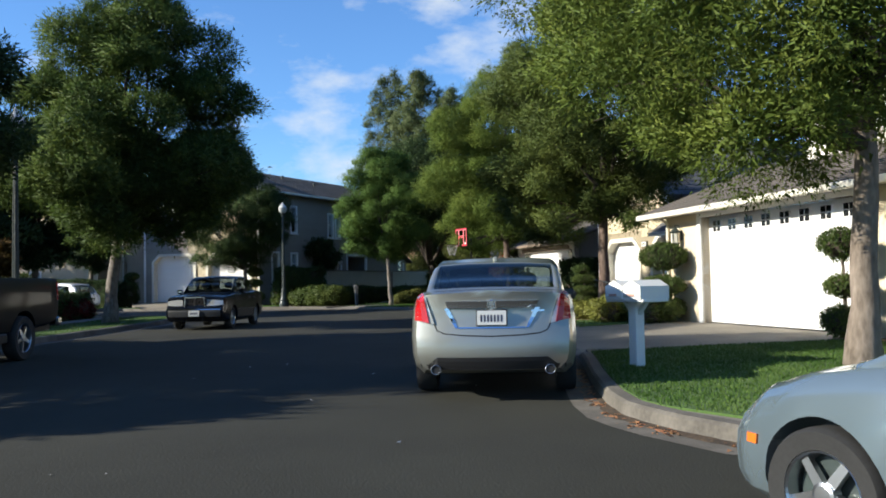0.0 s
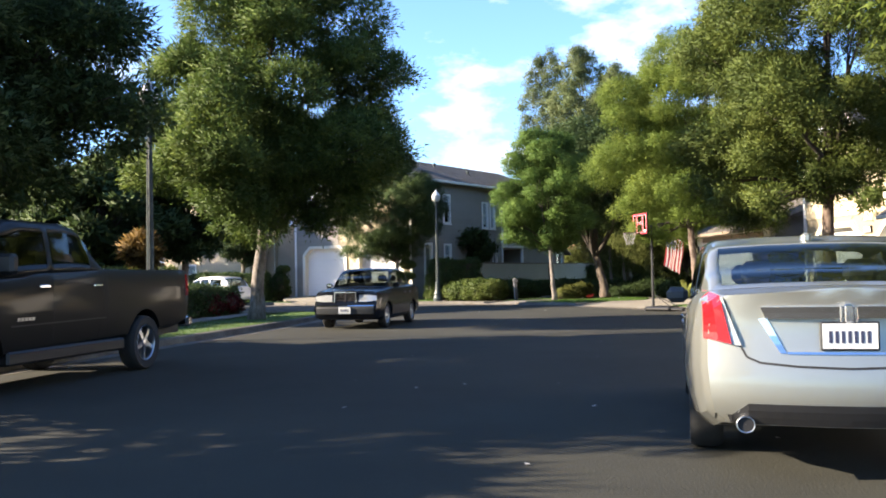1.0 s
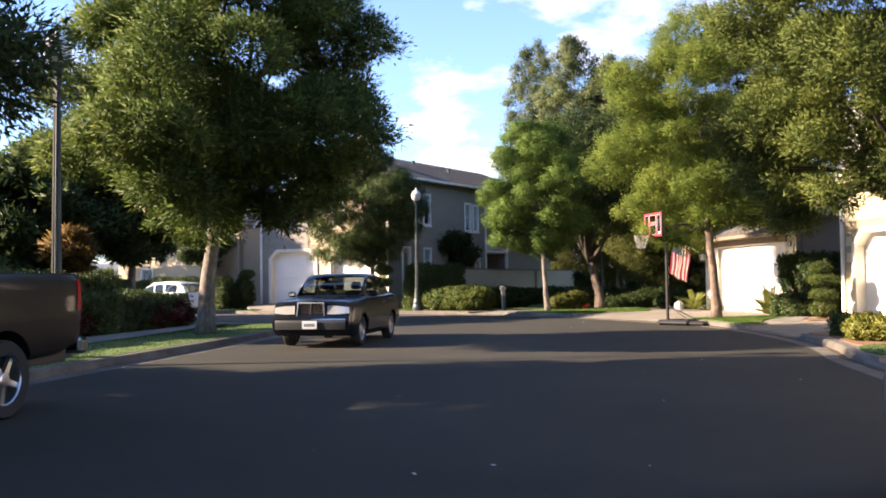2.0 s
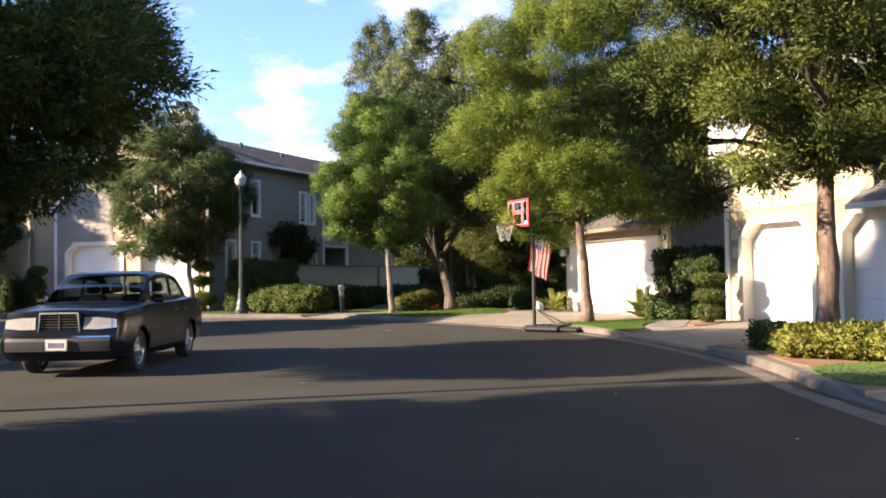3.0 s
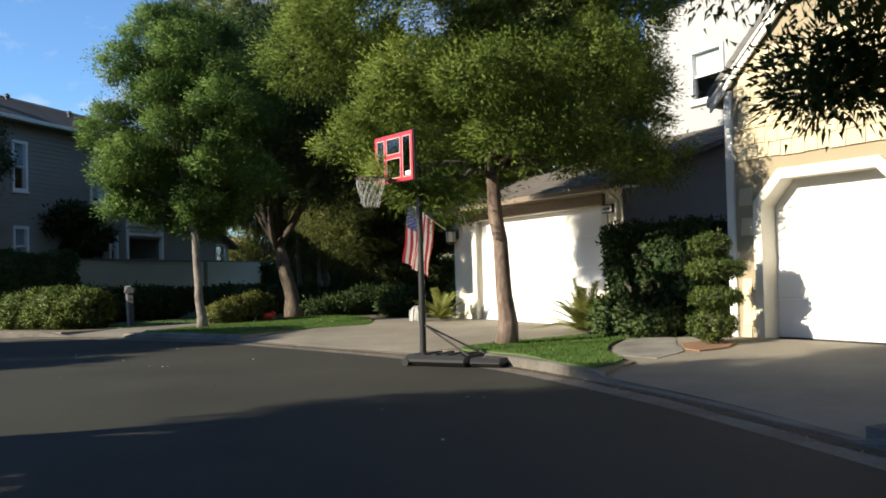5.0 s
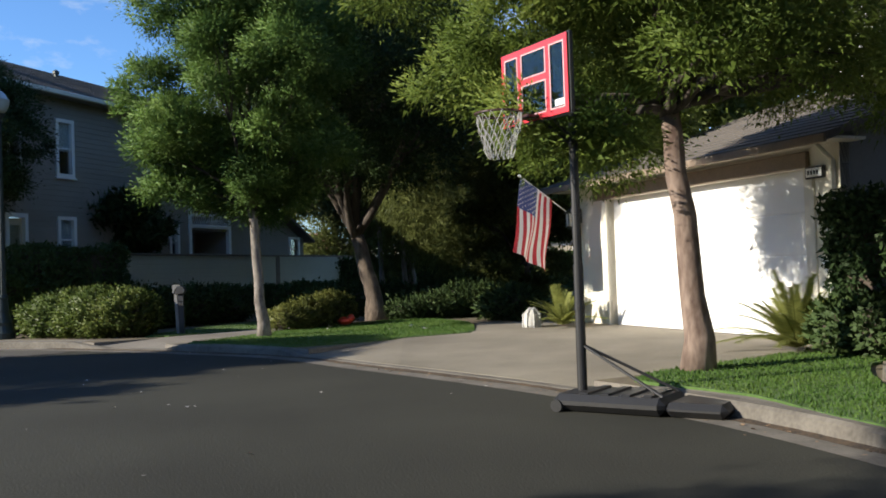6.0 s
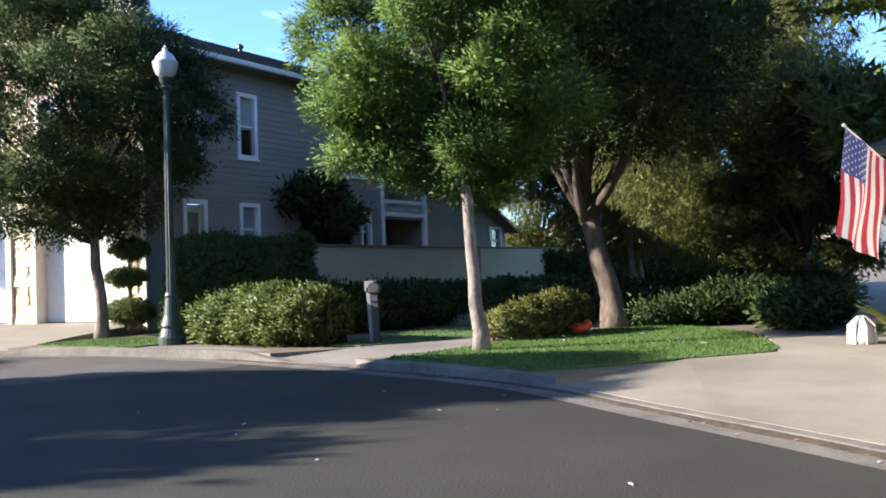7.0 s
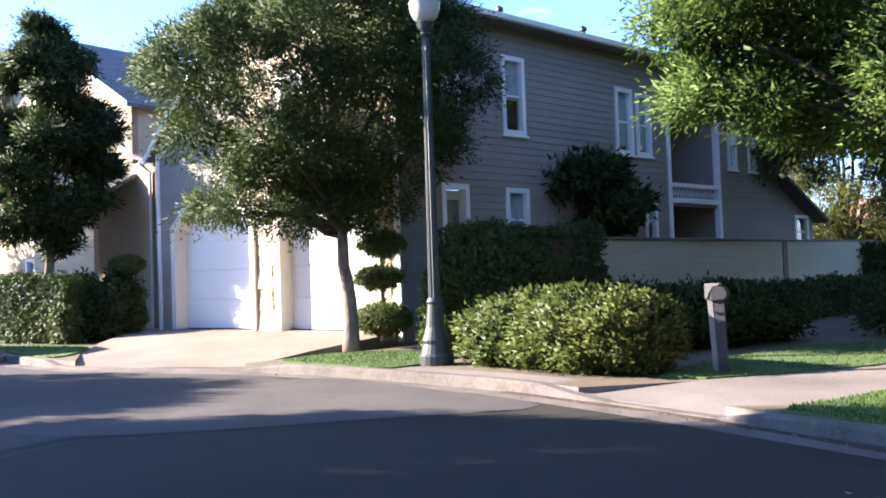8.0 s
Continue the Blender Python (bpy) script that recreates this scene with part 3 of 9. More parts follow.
# leaf litter caught in the gutter at the foot of the kerb, widened and darkened for the kerb step's shade, and the
# joints between kerb stones
LITTER_AND_SHADE = material("leaf_litter_and_step_shade", (0.018, 0.013, 0.009), 0.95, scale=5, fine=40, bump=0.9, alt=(0.085, 0.055, 0.03))
litter_rng = np.random.default_rng(505)
foot = [p for p in smooth_curve(east, step=0.1) if 2 < p[1] < 47]
lv, lf = [], []
for i, (x, y) in enumerate(foot):
    a, b = foot[max(i - 1, 0)], foot[min(i + 1, len(foot) - 1)]
    q = math.hypot(b[0] - a[0], b[1] - a[1]) or 1
    ox, oy = (b[1] - a[1]) / q, -(b[0] - a[0]) / q
    wide = 0.1 + 0.03 * math.sin(i * 0.13) + 0.02 * math.sin(i * 0.41 + 1) + litter_rng.uniform(-0.012, 0.012)
    for o, z_ in ((-wide, 0.006), (-wide * 0.6, 0.014), (-0.008, 0.02), (0.012, 0.02)):
        lv.append((x + ox * o, y + oy * o, z_ + litter_rng.uniform(-0.002, 0.003)))
for i in range(len(foot) - 1):
    for k in range(3):
        lf.append((4 * i + k, 4 * i + k + 1, 4 * i + 5 + k, 4 * i + 4 + k))
whole("gutter_litter", Geo().add(lv, lf), LITTER_AND_SHADE, "brown leaf litter, darkened as shade, along the foot of the kerb", "leaf litter", "", "stuff")


def patch_sheet(name, pts, z, mat, label, kind="structure", step=0.5, close=True, lift=None, thick=0.1):
    """A slab or bed laid on the ground, with a rim that goes down into it."""
    line = smooth_curve(pts, closed=True, step=step) if close else pts
    ob = sheet(name, line, [], z, mat, kind, label, lift)
    me = ob.data
    bm = bmesh.new()
    bm.from_mesh(me)
    ret = bmesh.ops.extrude_edge_only(bm, edges=[e for e in bm.edges if e.is_boundary])
    for v in [g for g in ret["geom"] if isinstance(g, bmesh.types.BMVert)]:
        v.co.z -= thick
    bmesh.ops.recalc_face_normals(bm, faces=bm.faces)
    bm.to_mesh(me)
    bm.free()
    return ob


def strip(line, y0, y1, side=KW):
    """The part of a kerb line between two values of y, moved outward."""
    return [p for p in offset_line(line, side) if y0 <= p[1] <= y1]


# drives: each slopes up from the dropped kerb to its garage
def slope_to(fx, fy, dx, dy, length, z0, z1):
    def lift(x, y):
        t = ((x - fx) * dx + (y - fy) * dy) / length
        t = max(0.0, min(1.0, t))
        return z0 + (z1 - z0) * t
    return lift


SLOPES = [
    ("driveway", AGGREGATE, "tan exposed-aggregate concrete driveway before the wide garage", slope_to(2.4, 17.5, 0.97, 0.24, 4.5, 0.035, 0.165)),
    ("driveway", AGGREGATE, "tan concrete driveway before the arched garage doors", slope_to(2.6, 31.0, 0.95, 0.3, 4.6, 0.035, 0.215)),
    ("driveway", AGGREGATE, "wide sunlit tan concrete driveway before the white garage", slope_to(-0.3, 39.5, 0.85, 0.53, 2.0, 0.035, 0.152)),
    ("garden_path", CONCRETE, "pale concrete garden path running back past the lawn", slope_to(-5.8, 45.8, 0.5, 0.86, 1.6, 0.035, 0.15)),
    ("driveway", AGGREGATE, "tan concrete driveway before two garage doors", slope_to(-15.0, 49.1, 0.28, 0.96, 4.4, 0.035, 0.4)),
]
for (i0, i1, back), (name, mat, label, lift) in zip(DRIVES, SLOPES):
    patch_sheet(name, east_out[i0:i1 + 1] + back, 0.15, mat, label, close=False, lift=lift, thick=0.3)


def lawn(name, pts, label, z=VERGE + 0.012, per_m2=260, height=0.03, seed=1, close=True):
    """Turf with blades on it."""
    line = smooth_curve(pts, closed=True, step=0.4) if close else pts
    base = patch_sheet(name, line, z, TURF, label, "structure", close=False, thick=0.12)
    rng = np.random.default_rng(seed)
    xs, ys = [p[0] for p in line], [p[1] for p in line]
    area = (max(xs) - min(xs)) * (max(ys) - min(ys))
    n = int(area * per_m2)
    px, py = rng.uniform(min(xs), max(xs), n), rng.uniform(min(ys), max(ys), n)
    inside = np.zeros(n, bool)
    for i in range(len(line)):
        (xa, ya), (xb, yb) = line[i], line[i - 1]
        if ya == yb:
            continue
        hit = ((ya > py) != (yb > py)) & (px < (xb - xa) * (py - ya) / (yb - ya) + xa)
        inside ^= hit
    px, py = px[inside], py[inside]
    n = len(px)
    a = rng.uniform(0, 2 * np.pi, n)
    h = height * rng.uniform(0.5, 1.4, n)
    w = 0.009 * rng.uniform(0.7, 1.6, n)
    lean = rng.uniform(0, 0.03, n)
    b = rng.uniform(0, 2 * np.pi, n)
    v = np.zeros((n, 3, 3))
    v[:, 0] = np.stack([px - np.cos(a) * w, py - np.sin(a) * w, np.full(n, z - 0.01)], 1)
    v[:, 1] = np.stack([px + np.cos(a) * w, py + np.sin(a) * w, np.full(n, z - 0.01)], 1)
    v[:, 2] = np.stack([px + np.cos(b) * lean, py + np.sin(b) * lean, z + h], 1)
    me = quick_mesh("grass", v.reshape(-1, 3), 3)
    me.materials.append(GRASS)
    tagged(new("grass", me), "short green mown grass blades", "grass", "", "stuff")
    return base


def quick_mesh(name, verts, corners, normals=None):
    """A mesh of separate triangles or quads from an array of corners; normals, one a piece, round the clumps they make up."""
    me = bpy.data.meshes.new(name)
    nv = len(verts)
    nf = nv // corners
    me.vertices.add(nv)
    me.vertices.foreach_set("co", np.asarray(verts, np.float32).ravel())
    me.loops.add(nv)
    me.loops.foreach_set("vertex_index", np.arange(nv, dtype=np.int32))
    me.polygons.add(nf)
    me.polygons.foreach_set("loop_start", np.arange(0, nv, corners, dtype=np.int32))
    me.update(calc_edges=True)
    if normals is not None:
        at = me.attributes.new("custom_normal", "FLOAT_VECTOR", "POINT")
        at.data.foreach_set("vector", np.repeat(normals, corners, axis=0).astype(np.float32).ravel())
    return me


lawn("lawn", strip(east, 6.9, 13.4, KW + 0.01) + [(4.6, 14.1), (7.1, 14.8), (8.6, 12), (8.6, 6.2), (4.6, 5.4), (2.9, 5.75)], "mown green front lawn beside the white mailbox", per_m2=900, close=False, seed=2)
lawn("lawn", [(2.3, 35.2), (1.65, 36.6), (2.4, 37.4), (3.5, 38.0), (4.6, 38.5), (5.2, 37.4), (4.6, 37.05), (3.95, 35.95), (3.55, 34.9), (3.4, 33.95), (2.7, 33.2), (2.4, 34.0)], "small patch of grass round a street tree", per_m2=1100, seed=3)
lawn("lawn", [(-2.35, 43.1), (-3.5, 44.05), (-4.5, 44.85), (-4.05, 45.55), (-3.3, 46.7), (-2.55, 48.2), (-1.4, 49.6), (0.4, 50.2), (1.3, 48.2), (1.2, 46.1), (0.9, 44.75), (-0.45, 44.0)], "curved mown green lawn under two trees", per_m2=900, seed=4)
lawn("lawn", [(-9.9, 48.3), (-11.2, 48.75), (-12.3, 49.2), (-12.3, 50.2), (-11.4, 51.0), (-9.6, 50.4)], "strip of grass beside a street lamp", per_m2=600, seed=5)
lawn("lawn", [(-5.9, 47.5), (-5.35, 47.3), (-3.45, 48.8), (-2.3, 50.7), (-3.4, 52.5), (-5.2, 50.0)], "shaded grass behind the garden path", per_m2=200, seed=6)
lawn("lawn", [(x, y) for x, y in offset_line(west, KW + 0.01) if -10 < y < 35.0] + [(-12.3, -10), (-12.4, 20), (-12.9, 30), (-13.4, 34.6)], "green verge grass along the kerb", per_m2=240, close=False, seed=7)
lawn("lawn", [(-18.0, 50.0), (-20.4, 51.05), (-24.0, 52.7), (-24.2, 53.4), (-21.2, 53.1), (-19.3, 52.3)], "shaded strip of grass beside the driveway", per_m2=160, seed=8)
lawn("lawn", [(2.95, 22.3), (3.1, 24.0), (4.2, 24.6), (6.0, 24.2), (6.0, 23.4), (4.5, 22.4)], "strip of grass beside a bark bed", per_m2=300, seed=9)
patch_sheet("mulch_bed", [(3.25, 24.4), (3.4, 26.5), (3.3, 28.4), (4.2, 28.9), (6.2, 29.3), (7.6, 28.6), (7.2, 25.2), (4.6, 24.7)], VERGE + 0.002, MULCH, "reddish-brown bark mulch bed under a hedge")
apron = SLOPES[1][3]
PAVING = material("rough_stone_paving", (0.1, 0.094, 0.082), 0.92, scale=1.6, fine=22, bump=0.7, alt=(0.225, 0.212, 0.186), fine_mix=0.3)
patch_sheet("stone_paving", [(3.62, 34.85), (4.03, 35.85), (4.72, 36.9), (5.35, 36.65), (4.95, 35.6), (4.6, 34.6), (3.95, 34.1)], 0.2, PAVING, "rough grey stone paving between lawn and driveway", lift=lambda x, y: apron(x, y) + 0.006)
patch_sheet("mulch_bed", [(4.75, 34.9), (5.0, 35.5), (5.6, 35.7), (5.8, 35.2), (5.3, 34.6), (4.8, 34.5)], 0.24, MULCH, "round bark mulch bed under a topiary", lift=lambda x, y: apron(x, y) + 0.014)
for k in range(29):
    patch_sheet("pavement_slab", [(-14.05, -9.9 + 1.55 * k), (-12.5, -9.9 + 1.55 * k), (-12.5, -8.365 + 1.55 * k), (-14.05, -8.365 + 1.55 * k)], VERGE + 0.012, CONCRETE, "grey concrete pavement slab beyond the verge", close=False, thick=0.1)
# ---- plants ----
def leaves(centres, outward, count, length, width, spread, rng, droop=0.0, lay=0.75):
    """Small pointed leaves, count of them sprayed from each centre, lying more or less over the clump they grow on."""
    n = len(centres) * count
    c = np.repeat(centres, count, axis=0)
    o = np.repeat(outward, count, axis=0)
    o = o / (np.linalg.norm(o, axis=1, keepdims=True) + 1e-9)
    side = np.cross(o, rng.normal(0, 1, (n, 3)))
    side /= np.linalg.norm(side, axis=1, keepdims=True) + 1e-9
    d = o * (1.15 - lay) + side * lay + rng.normal(0, spread * 0.6, (n, 3))
    d[:, 2] -= droop
    d /= np.linalg.norm(d, axis=1, keepdims=True) + 1e-9
    s = np.cross(d, o + rng.normal(0, spread * 0.8, (n, 3)))
    s /= np.linalg.norm(s, axis=1, keepdims=True) + 1e-9
    ln = (length * rng.uniform(0.6, 1.35, n))[:, None]
    wd = (width * rng.uniform(0.7, 1.3, n))[:, None]
    c = c + rng.normal(0, length * 0.5, (n, 3))
    v = np.stack([c + s * wd, c + d * ln, c - s * wd], 1)
    return v.reshape(-1, 3)


def blob_points(blobs, sprays, rng, shell=0.72):
    """Places and outward ways over and inside the rims of ellipsoids."""
    vol = np.array([b[1][0] * b[1][1] + b[1][1] * b[1][2] for b in blobs])
    pick = rng.choice(len(blobs), sprays, p=vol / vol.sum())
    cs = np.array([b[0] for b in blobs])[pick]
    rs = np.array([b[1] for b in blobs])[pick]
    w = rng.normal(0, 1, (sprays, 3))
    w /= np.linalg.norm(w, axis=1, keepdims=True)
    r = rng.uniform(shell, 1.05, sprays) ** 0.8
    low = w[:, 2] < -0.35
    r[low] *= rng.uniform(0.6, 1.0, low.sum())
    p = cs + w * rs * r[:, None]
    return p, w


def limb_path(a, b, rng, sag=0.0, n=6, wobble=0.08):
    a, b = np.array(a, float), np.array(b, float)
    out = []
    k = np.linalg.norm(b - a)
    for i in range(n):
        t = i / (n - 1)
        p = a + (b - a) * t
        p[2] += sag * math.sin(math.pi * t) * k
        if 0 < i < n - 1:
            p += rng.normal(0, wobble * k * 0.3, 3)
        out.append(tuple(p))
    return out


def tufts(lobes, number, rng, up=0.25):
    """Places of leaf tufts over rounded lobes, fewer below and none buried deep in a neighbour; also the way each one faces."""
    cs, rs = np.array([b[0] for b in lobes]), np.array([b[1] for b in lobes])
    size = rs[:, 0] * rs[:, 0] + 2 * rs[:, 0] * rs[:, 2]
    pick = rng.choice(len(lobes), number * 2, p=size / size.sum())
    w = rng.normal(0, 1, (number * 2, 3))
    w /= np.linalg.norm(w, axis=1, keepdims=True)
    r = rng.uniform(0.72, 1.06, number * 2)
    p = cs[pick] + w * rs[pick] * r[:, None]
    keep = rng.uniform(0, 1, number * 2) > np.clip(-w[:, 2] - 0.2, 0, 0.75)
    for k in range(len(lobes)):
        inside = (((p - cs[k]) / rs[k]) ** 2).sum(1) < 0.52
        keep &= ~(inside & (pick != k))
    p, w = p[keep][:number], w[keep][:number]
    w = w + np.array([0, 0, up])
    return p, w / np.linalg.norm(w, axis=1, keepdims=True)


def tuft_leaves(p, w, per, length, width, spread, rng, droop=0.1, stand=0.55):
    """Narrow leaves bunched into tufts: corners, and the way the tuft under each leaf faces."""
    n = len(p) * per
    c, o = np.repeat(p, per, axis=0), np.repeat(w, per, axis=0)
    big = np.repeat(rng.uniform(0.6, 1.35, len(p)), per)[:, None] * spread
    inner = rng.normal(0, 1, (n, 3)) * np.array([1, 1, 0.8])
    c = c + inner * big
    d = o * stand + rng.normal(0, 0.35, (n, 3)) + inner * 0.55
    d[:, 2] -= droop
    d /= np.linalg.norm(d, axis=1, keepdims=True) + 1e-9
    face = o * 0.75 + inner * 0.7 + rng.normal(0, 0.35, (n, 3))
    face /= np.linalg.norm(face, axis=1, keepdims=True) + 1e-9
    s = np.cross(d, face + rng.normal(0, 0.4, (n, 3)))
    s /= np.linalg.norm(s, axis=1, keepdims=True) + 1e-9
    ln = (length * rng.uniform(0.6, 1.35, n))[:, None]
    wd = (width * rng.uniform(0.7, 1.3, n))[:, None]
    v = np.stack([c + s * wd, c + d * ln, c - s * wd], 1)
    back = (np.cross(v[:, 1] - v[:, 0], v[:, 2] - v[:, 0]) * face).sum(1) < 0
    v[back] = v[back][:, ::-1]
    return v.reshape(-1, 3), face


def tree(x, y, height, radius, base, seed, label, trunk_r=0.2, lean=(0.0, 0.0), leaf=LEAF_OAK, bark=BARK, count=60000, size=0.15, width=0.022, lobes=64, lobe=0.25, flat=1.0, fork=None, z=VERGE, droop=0.1, shape=1.0, limbs=9, category="tree", shift=(0.0, 0.0), sprigs=(), fill=300, tuft=0.13, dense=14.0, bare=0.4, rise=1.0):
    """A street tree: tapered trunk, limbs and a crown of rounded lobes, each covered with leaf tufts."""
    rng = np.random.default_rng(seed)
    ob = thing("tree", (x, y, z), label, category)
    fork = fork or base + 0.25 * (height - base) * 0.5
    geo = Geo()
    path, radii = [], []
    for i in range(8):
        t = i / 7
        bend = t ** 1.4
        path.append((x + lean[0] * bend + (rng.normal(0, 0.02) if 0 < i else 0), y + lean[1] * bend + (rng.normal(0, 0.02) if 0 < i else 0), z - 0.1 + (fork + 0.1) * t))
        radii.append(trunk_r * (1.45 if i == 0 else 1.12 if i == 1 else 1 - 0.28 * t))
    geo.tube(path, radii, 12)
    part("trunk", geo, bark, ob, smooth=True)
    centre = np.array([x + lean[0] * 1.2 + shift[0], y + lean[1] * 1.2 + shift[1], z + (base + height) / 2])
    half = (height - base) / 2
    # lobe centres, each as far from the others as chance allows
    seeds = np.zeros((0, 3))
    for i in range(lobes):
        q = rng.uniform(-1, 1, (60, 3))
        m = (np.abs(q) ** 2.4).sum(1) ** (1 / 2.4)
        q = q[(m > bare) & (m < 0.98)]
        if len(seeds):
            near = np.linalg.norm(q[:, None] - seeds[None], axis=2).min(1) + 0.25 * np.linalg.norm(q, axis=1)
            q = q[np.argsort(near)[-6:]][rng.integers(0, min(6, len(q)))][None]
        seeds = np.vstack([seeds, q[:1]])
    low = np.minimum(0.0, seeds[:, 2])
    taper = 1 - 0.42 * shape * np.maximum(0.0, seeds[:, 2]) ** 1.5 - 0.22 * low ** 2
    c = centre + 0.97 * seeds * np.stack([radius * taper, radius * taper * flat, np.full(lobes, half)], 1)
    r = radius * lobe * rng.uniform(0.6, 1.35, lobes) * (64 / lobes) ** 0.33
    bl = [(c[i], np.array([r[i], r[i], r[i] * rng.uniform(0.62, 0.9) * rise])) for i in range(lobes)]
    for q in sprigs:
        bl.append((np.array(q[:3]), np.array([q[3], q[3], q[3] * 0.75])))
    order = sorted(range(lobes), key=lambda i: bl[i][0][2])
    ends = order[:: max(1, lobes // limbs)] + list(range(lobes, len(bl)))
    geo = Geo()
    for i in ends:
        e = bl[i][0]
        start = np.array(path[-1]) - np.array([0, 0, rng.uniform(0, 0.25) * (fork * 0.3)])
        pts = limb_path(start, start + (e - start) * 0.85, rng, 0.06, 6, 0.1)
        geo.tube(pts, [trunk_r * (0.5 - 0.085 * k) for k in range(6)], 6)
        for j in range(3):
            tip = e + rng.normal(0, 0.4, 3) * bl[i][1]
            geo.tube(limb_path(pts[3], tip, rng, 0.05, 4, 0.1), [trunk_r * (0.16 - 0.045 * k) for k in range(4)], 5)
    lead = limb_path(path[-1], centre + np.array([0, 0, half * 0.5]), rng, 0, 6, 0.05)
    geo.tube(lead, [trunk_r * (0.62 - 0.1 * k) for k in range(6)], 7)
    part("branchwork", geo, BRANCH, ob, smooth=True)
    number = int(dense * 0.55 * 4 * math.pi * sum(b[1][0] * b[1][2] for b in bl))
    per = max(8, count // number)
    p, w = tufts(bl, number, rng)
    v, face = tuft_leaves(p, w, per, size, width, tuft, rng, droop)
    # broader filler leaves inside the lobes, added to block light and view
    inner = np.repeat(np.arange(len(bl)), fill)
    off = rng.normal(0, 0.36, (len(inner), 3))
    p = np.array([b[0] for b in bl])[inner] + off * np.array([b[1] for b in bl])[inner]
    w = off / (np.linalg.norm(off, axis=1, keepdims=True) + 1e-9)
    vi, fi = tuft_leaves(p, w, 1, 0.06 + size * 0.9, 0.012 + width * 1.3, 0.02, rng, 0.1)
    me = quick_mesh("crown", np.vstack([v, vi]) - np.array([x, y, z]), 3, np.vstack([face, fi]))
    me.materials.append(leaf)
    crown = new("crown", me)
    crown.parent = ob
    return ob


def shrub(name, blobs, seed, label, category, leaf=LEAF_HEDGE, sprays=700, per=7, size=0.1, width=0.028, z=VERGE, core=0.8, droop=0.0, group=""):
    """A rounded bush or hedge: leaves over a twiggy core."""
    rng = np.random.default_rng(seed)
    x, y = float(np.mean([b[0] for b in blobs])), float(np.mean([b[1] for b in blobs]))
    ob = thing(name, (x, y, z), label, category, group)
    bl = [(np.array([b[0], b[1], b[2]]), np.array(b[3:6], float)) for b in blobs]
    geo = Geo()
    for c, r in bl:
        geo.ball(tuple(c), 1.0, 10, 7, tuple(r * core))
    part("core", geo, TWIG, ob)
    p, w = tufts(bl, sprays // 3, rng, 0.35)
    keep = p[:, 2] > z + 0.02
    p, w = p[keep], w[keep]
    v, face = tuft_leaves(p, w, per * 3, size * 0.8, width, size * 0.75, rng, droop)
    me = quick_mesh("foliage", v - np.array([x, y, z]), 3, face)
    me.materials.append(leaf)
    fo = new("foliage", me)
    fo.parent = ob
    return ob


def hedge(x0, y0, x1, y1, thick, z0, z1, seed, label, leaf=LEAF_HEDGE, dens=55, size=0.1, width=0.03, z=VERGE, per=7, category="hedge"):
    """A clipped hedge along a line: flat sides and top with leaves standing out."""
    rng = np.random.default_rng(seed)
    d = np.array([x1 - x0, y1 - y0])
    length = float(np.linalg.norm(d))
    d /= length
    nn = np.array([d[1], -d[0]])
    ob = thing("hedge", ((x0 + x1) / 2, (y0 + y1) / 2, z), label, category)
    f = Face((x0, y0), d)
    geo = Geo()
    f.box(geo, 0.06, length - 0.06, z0, z1 - 0.08, -thick / 2 + 0.08, thick / 2 - 0.08, 0.12)
    part("core", geo, TWIG, ob)
    areas = [length * (z1 - z0)] * 2 + [length * thick] + [thick * (z1 - z0)] * 2
    n = int(sum(areas) * dens)
    side = rng.choice(5, n, p=np.array(areas) / sum(areas))
    u, h, o = rng.uniform(0, length, n), rng.uniform(z0, z1, n), rng.uniform(-thick / 2, thick / 2, n)
    w = np.zeros((n, 3))
    for k in range(5):
        m = side == k
        if k < 2:
            s = 1 if k == 0 else -1
            o[m] = s * thick / 2
            w[m, 0], w[m, 1] = nn[0] * s, nn[1] * s
        elif k == 2:
            h[m] = z1
            w[m, 2] = 1
        else:
            s = 1 if k == 3 else -1
            u[m] = length if k == 3 else 0
            w[m, 0], w[m, 1] = d[0] * s, d[1] * s
    lump = 0.07 * np.sin(u * 2.3 + seed) + 0.05 * np.sin(h * 4.1 + u * 1.1)
    p = np.stack([x0 + d[0] * u + nn[0] * o, y0 + d[1] * u + nn[1] * o, h], 1) + w * (lump + rng.uniform(-0.1, 0.05, n))[:, None]
    v = leaves(p, w + np.array([0, 0, 0.25]), per, size, width, 0.6, rng) - np.array(ob.location)
    me = quick_mesh("foliage", v, 3)
    me.materials.append(leaf)
    fo = new("foliage", me)
    fo.parent = ob
    return ob


# street trees
tree(5.35, 10.2, 9.8, 4.0, 2.8, 11, "tall evergreen street tree with a mottled grey trunk on the lawn", 0.19, (0.15, 0.1), LEAF_MID, BARK, 330000, 0.072, 0.0132, 60, fork=3.0, limbs=5, shift=(-0.4, 0.5), sprigs=((3.6, 9.3, 2.95, 0.55), (3.1, 10.2, 3.2, 0.6), (4.2, 8.9, 3.1, 0.55)))
tree(4.94, 27.4, 10.6, 3.2, 2.9, 12, "large evergreen street tree with a red-brown trunk in a hedge", 0.19, (0.1, 0.15), LEAF_SHADY, BARK_RED, 330000, 0.085, 0.0155, 58, lobe=0.25, fork=3.4, limbs=7, fill=320, shape=0.8, sprigs=((3.2, 26.0, 3.1, 0.5), (5.6, 25.9, 3.1, 0.45), (2.5, 27.4, 3.3, 0.55), (3.1, 28.6, 2.9, 0.5), (2.2, 28.4, 3.9, 0.75), (2.0, 27.8, 4.9, 0.8)))
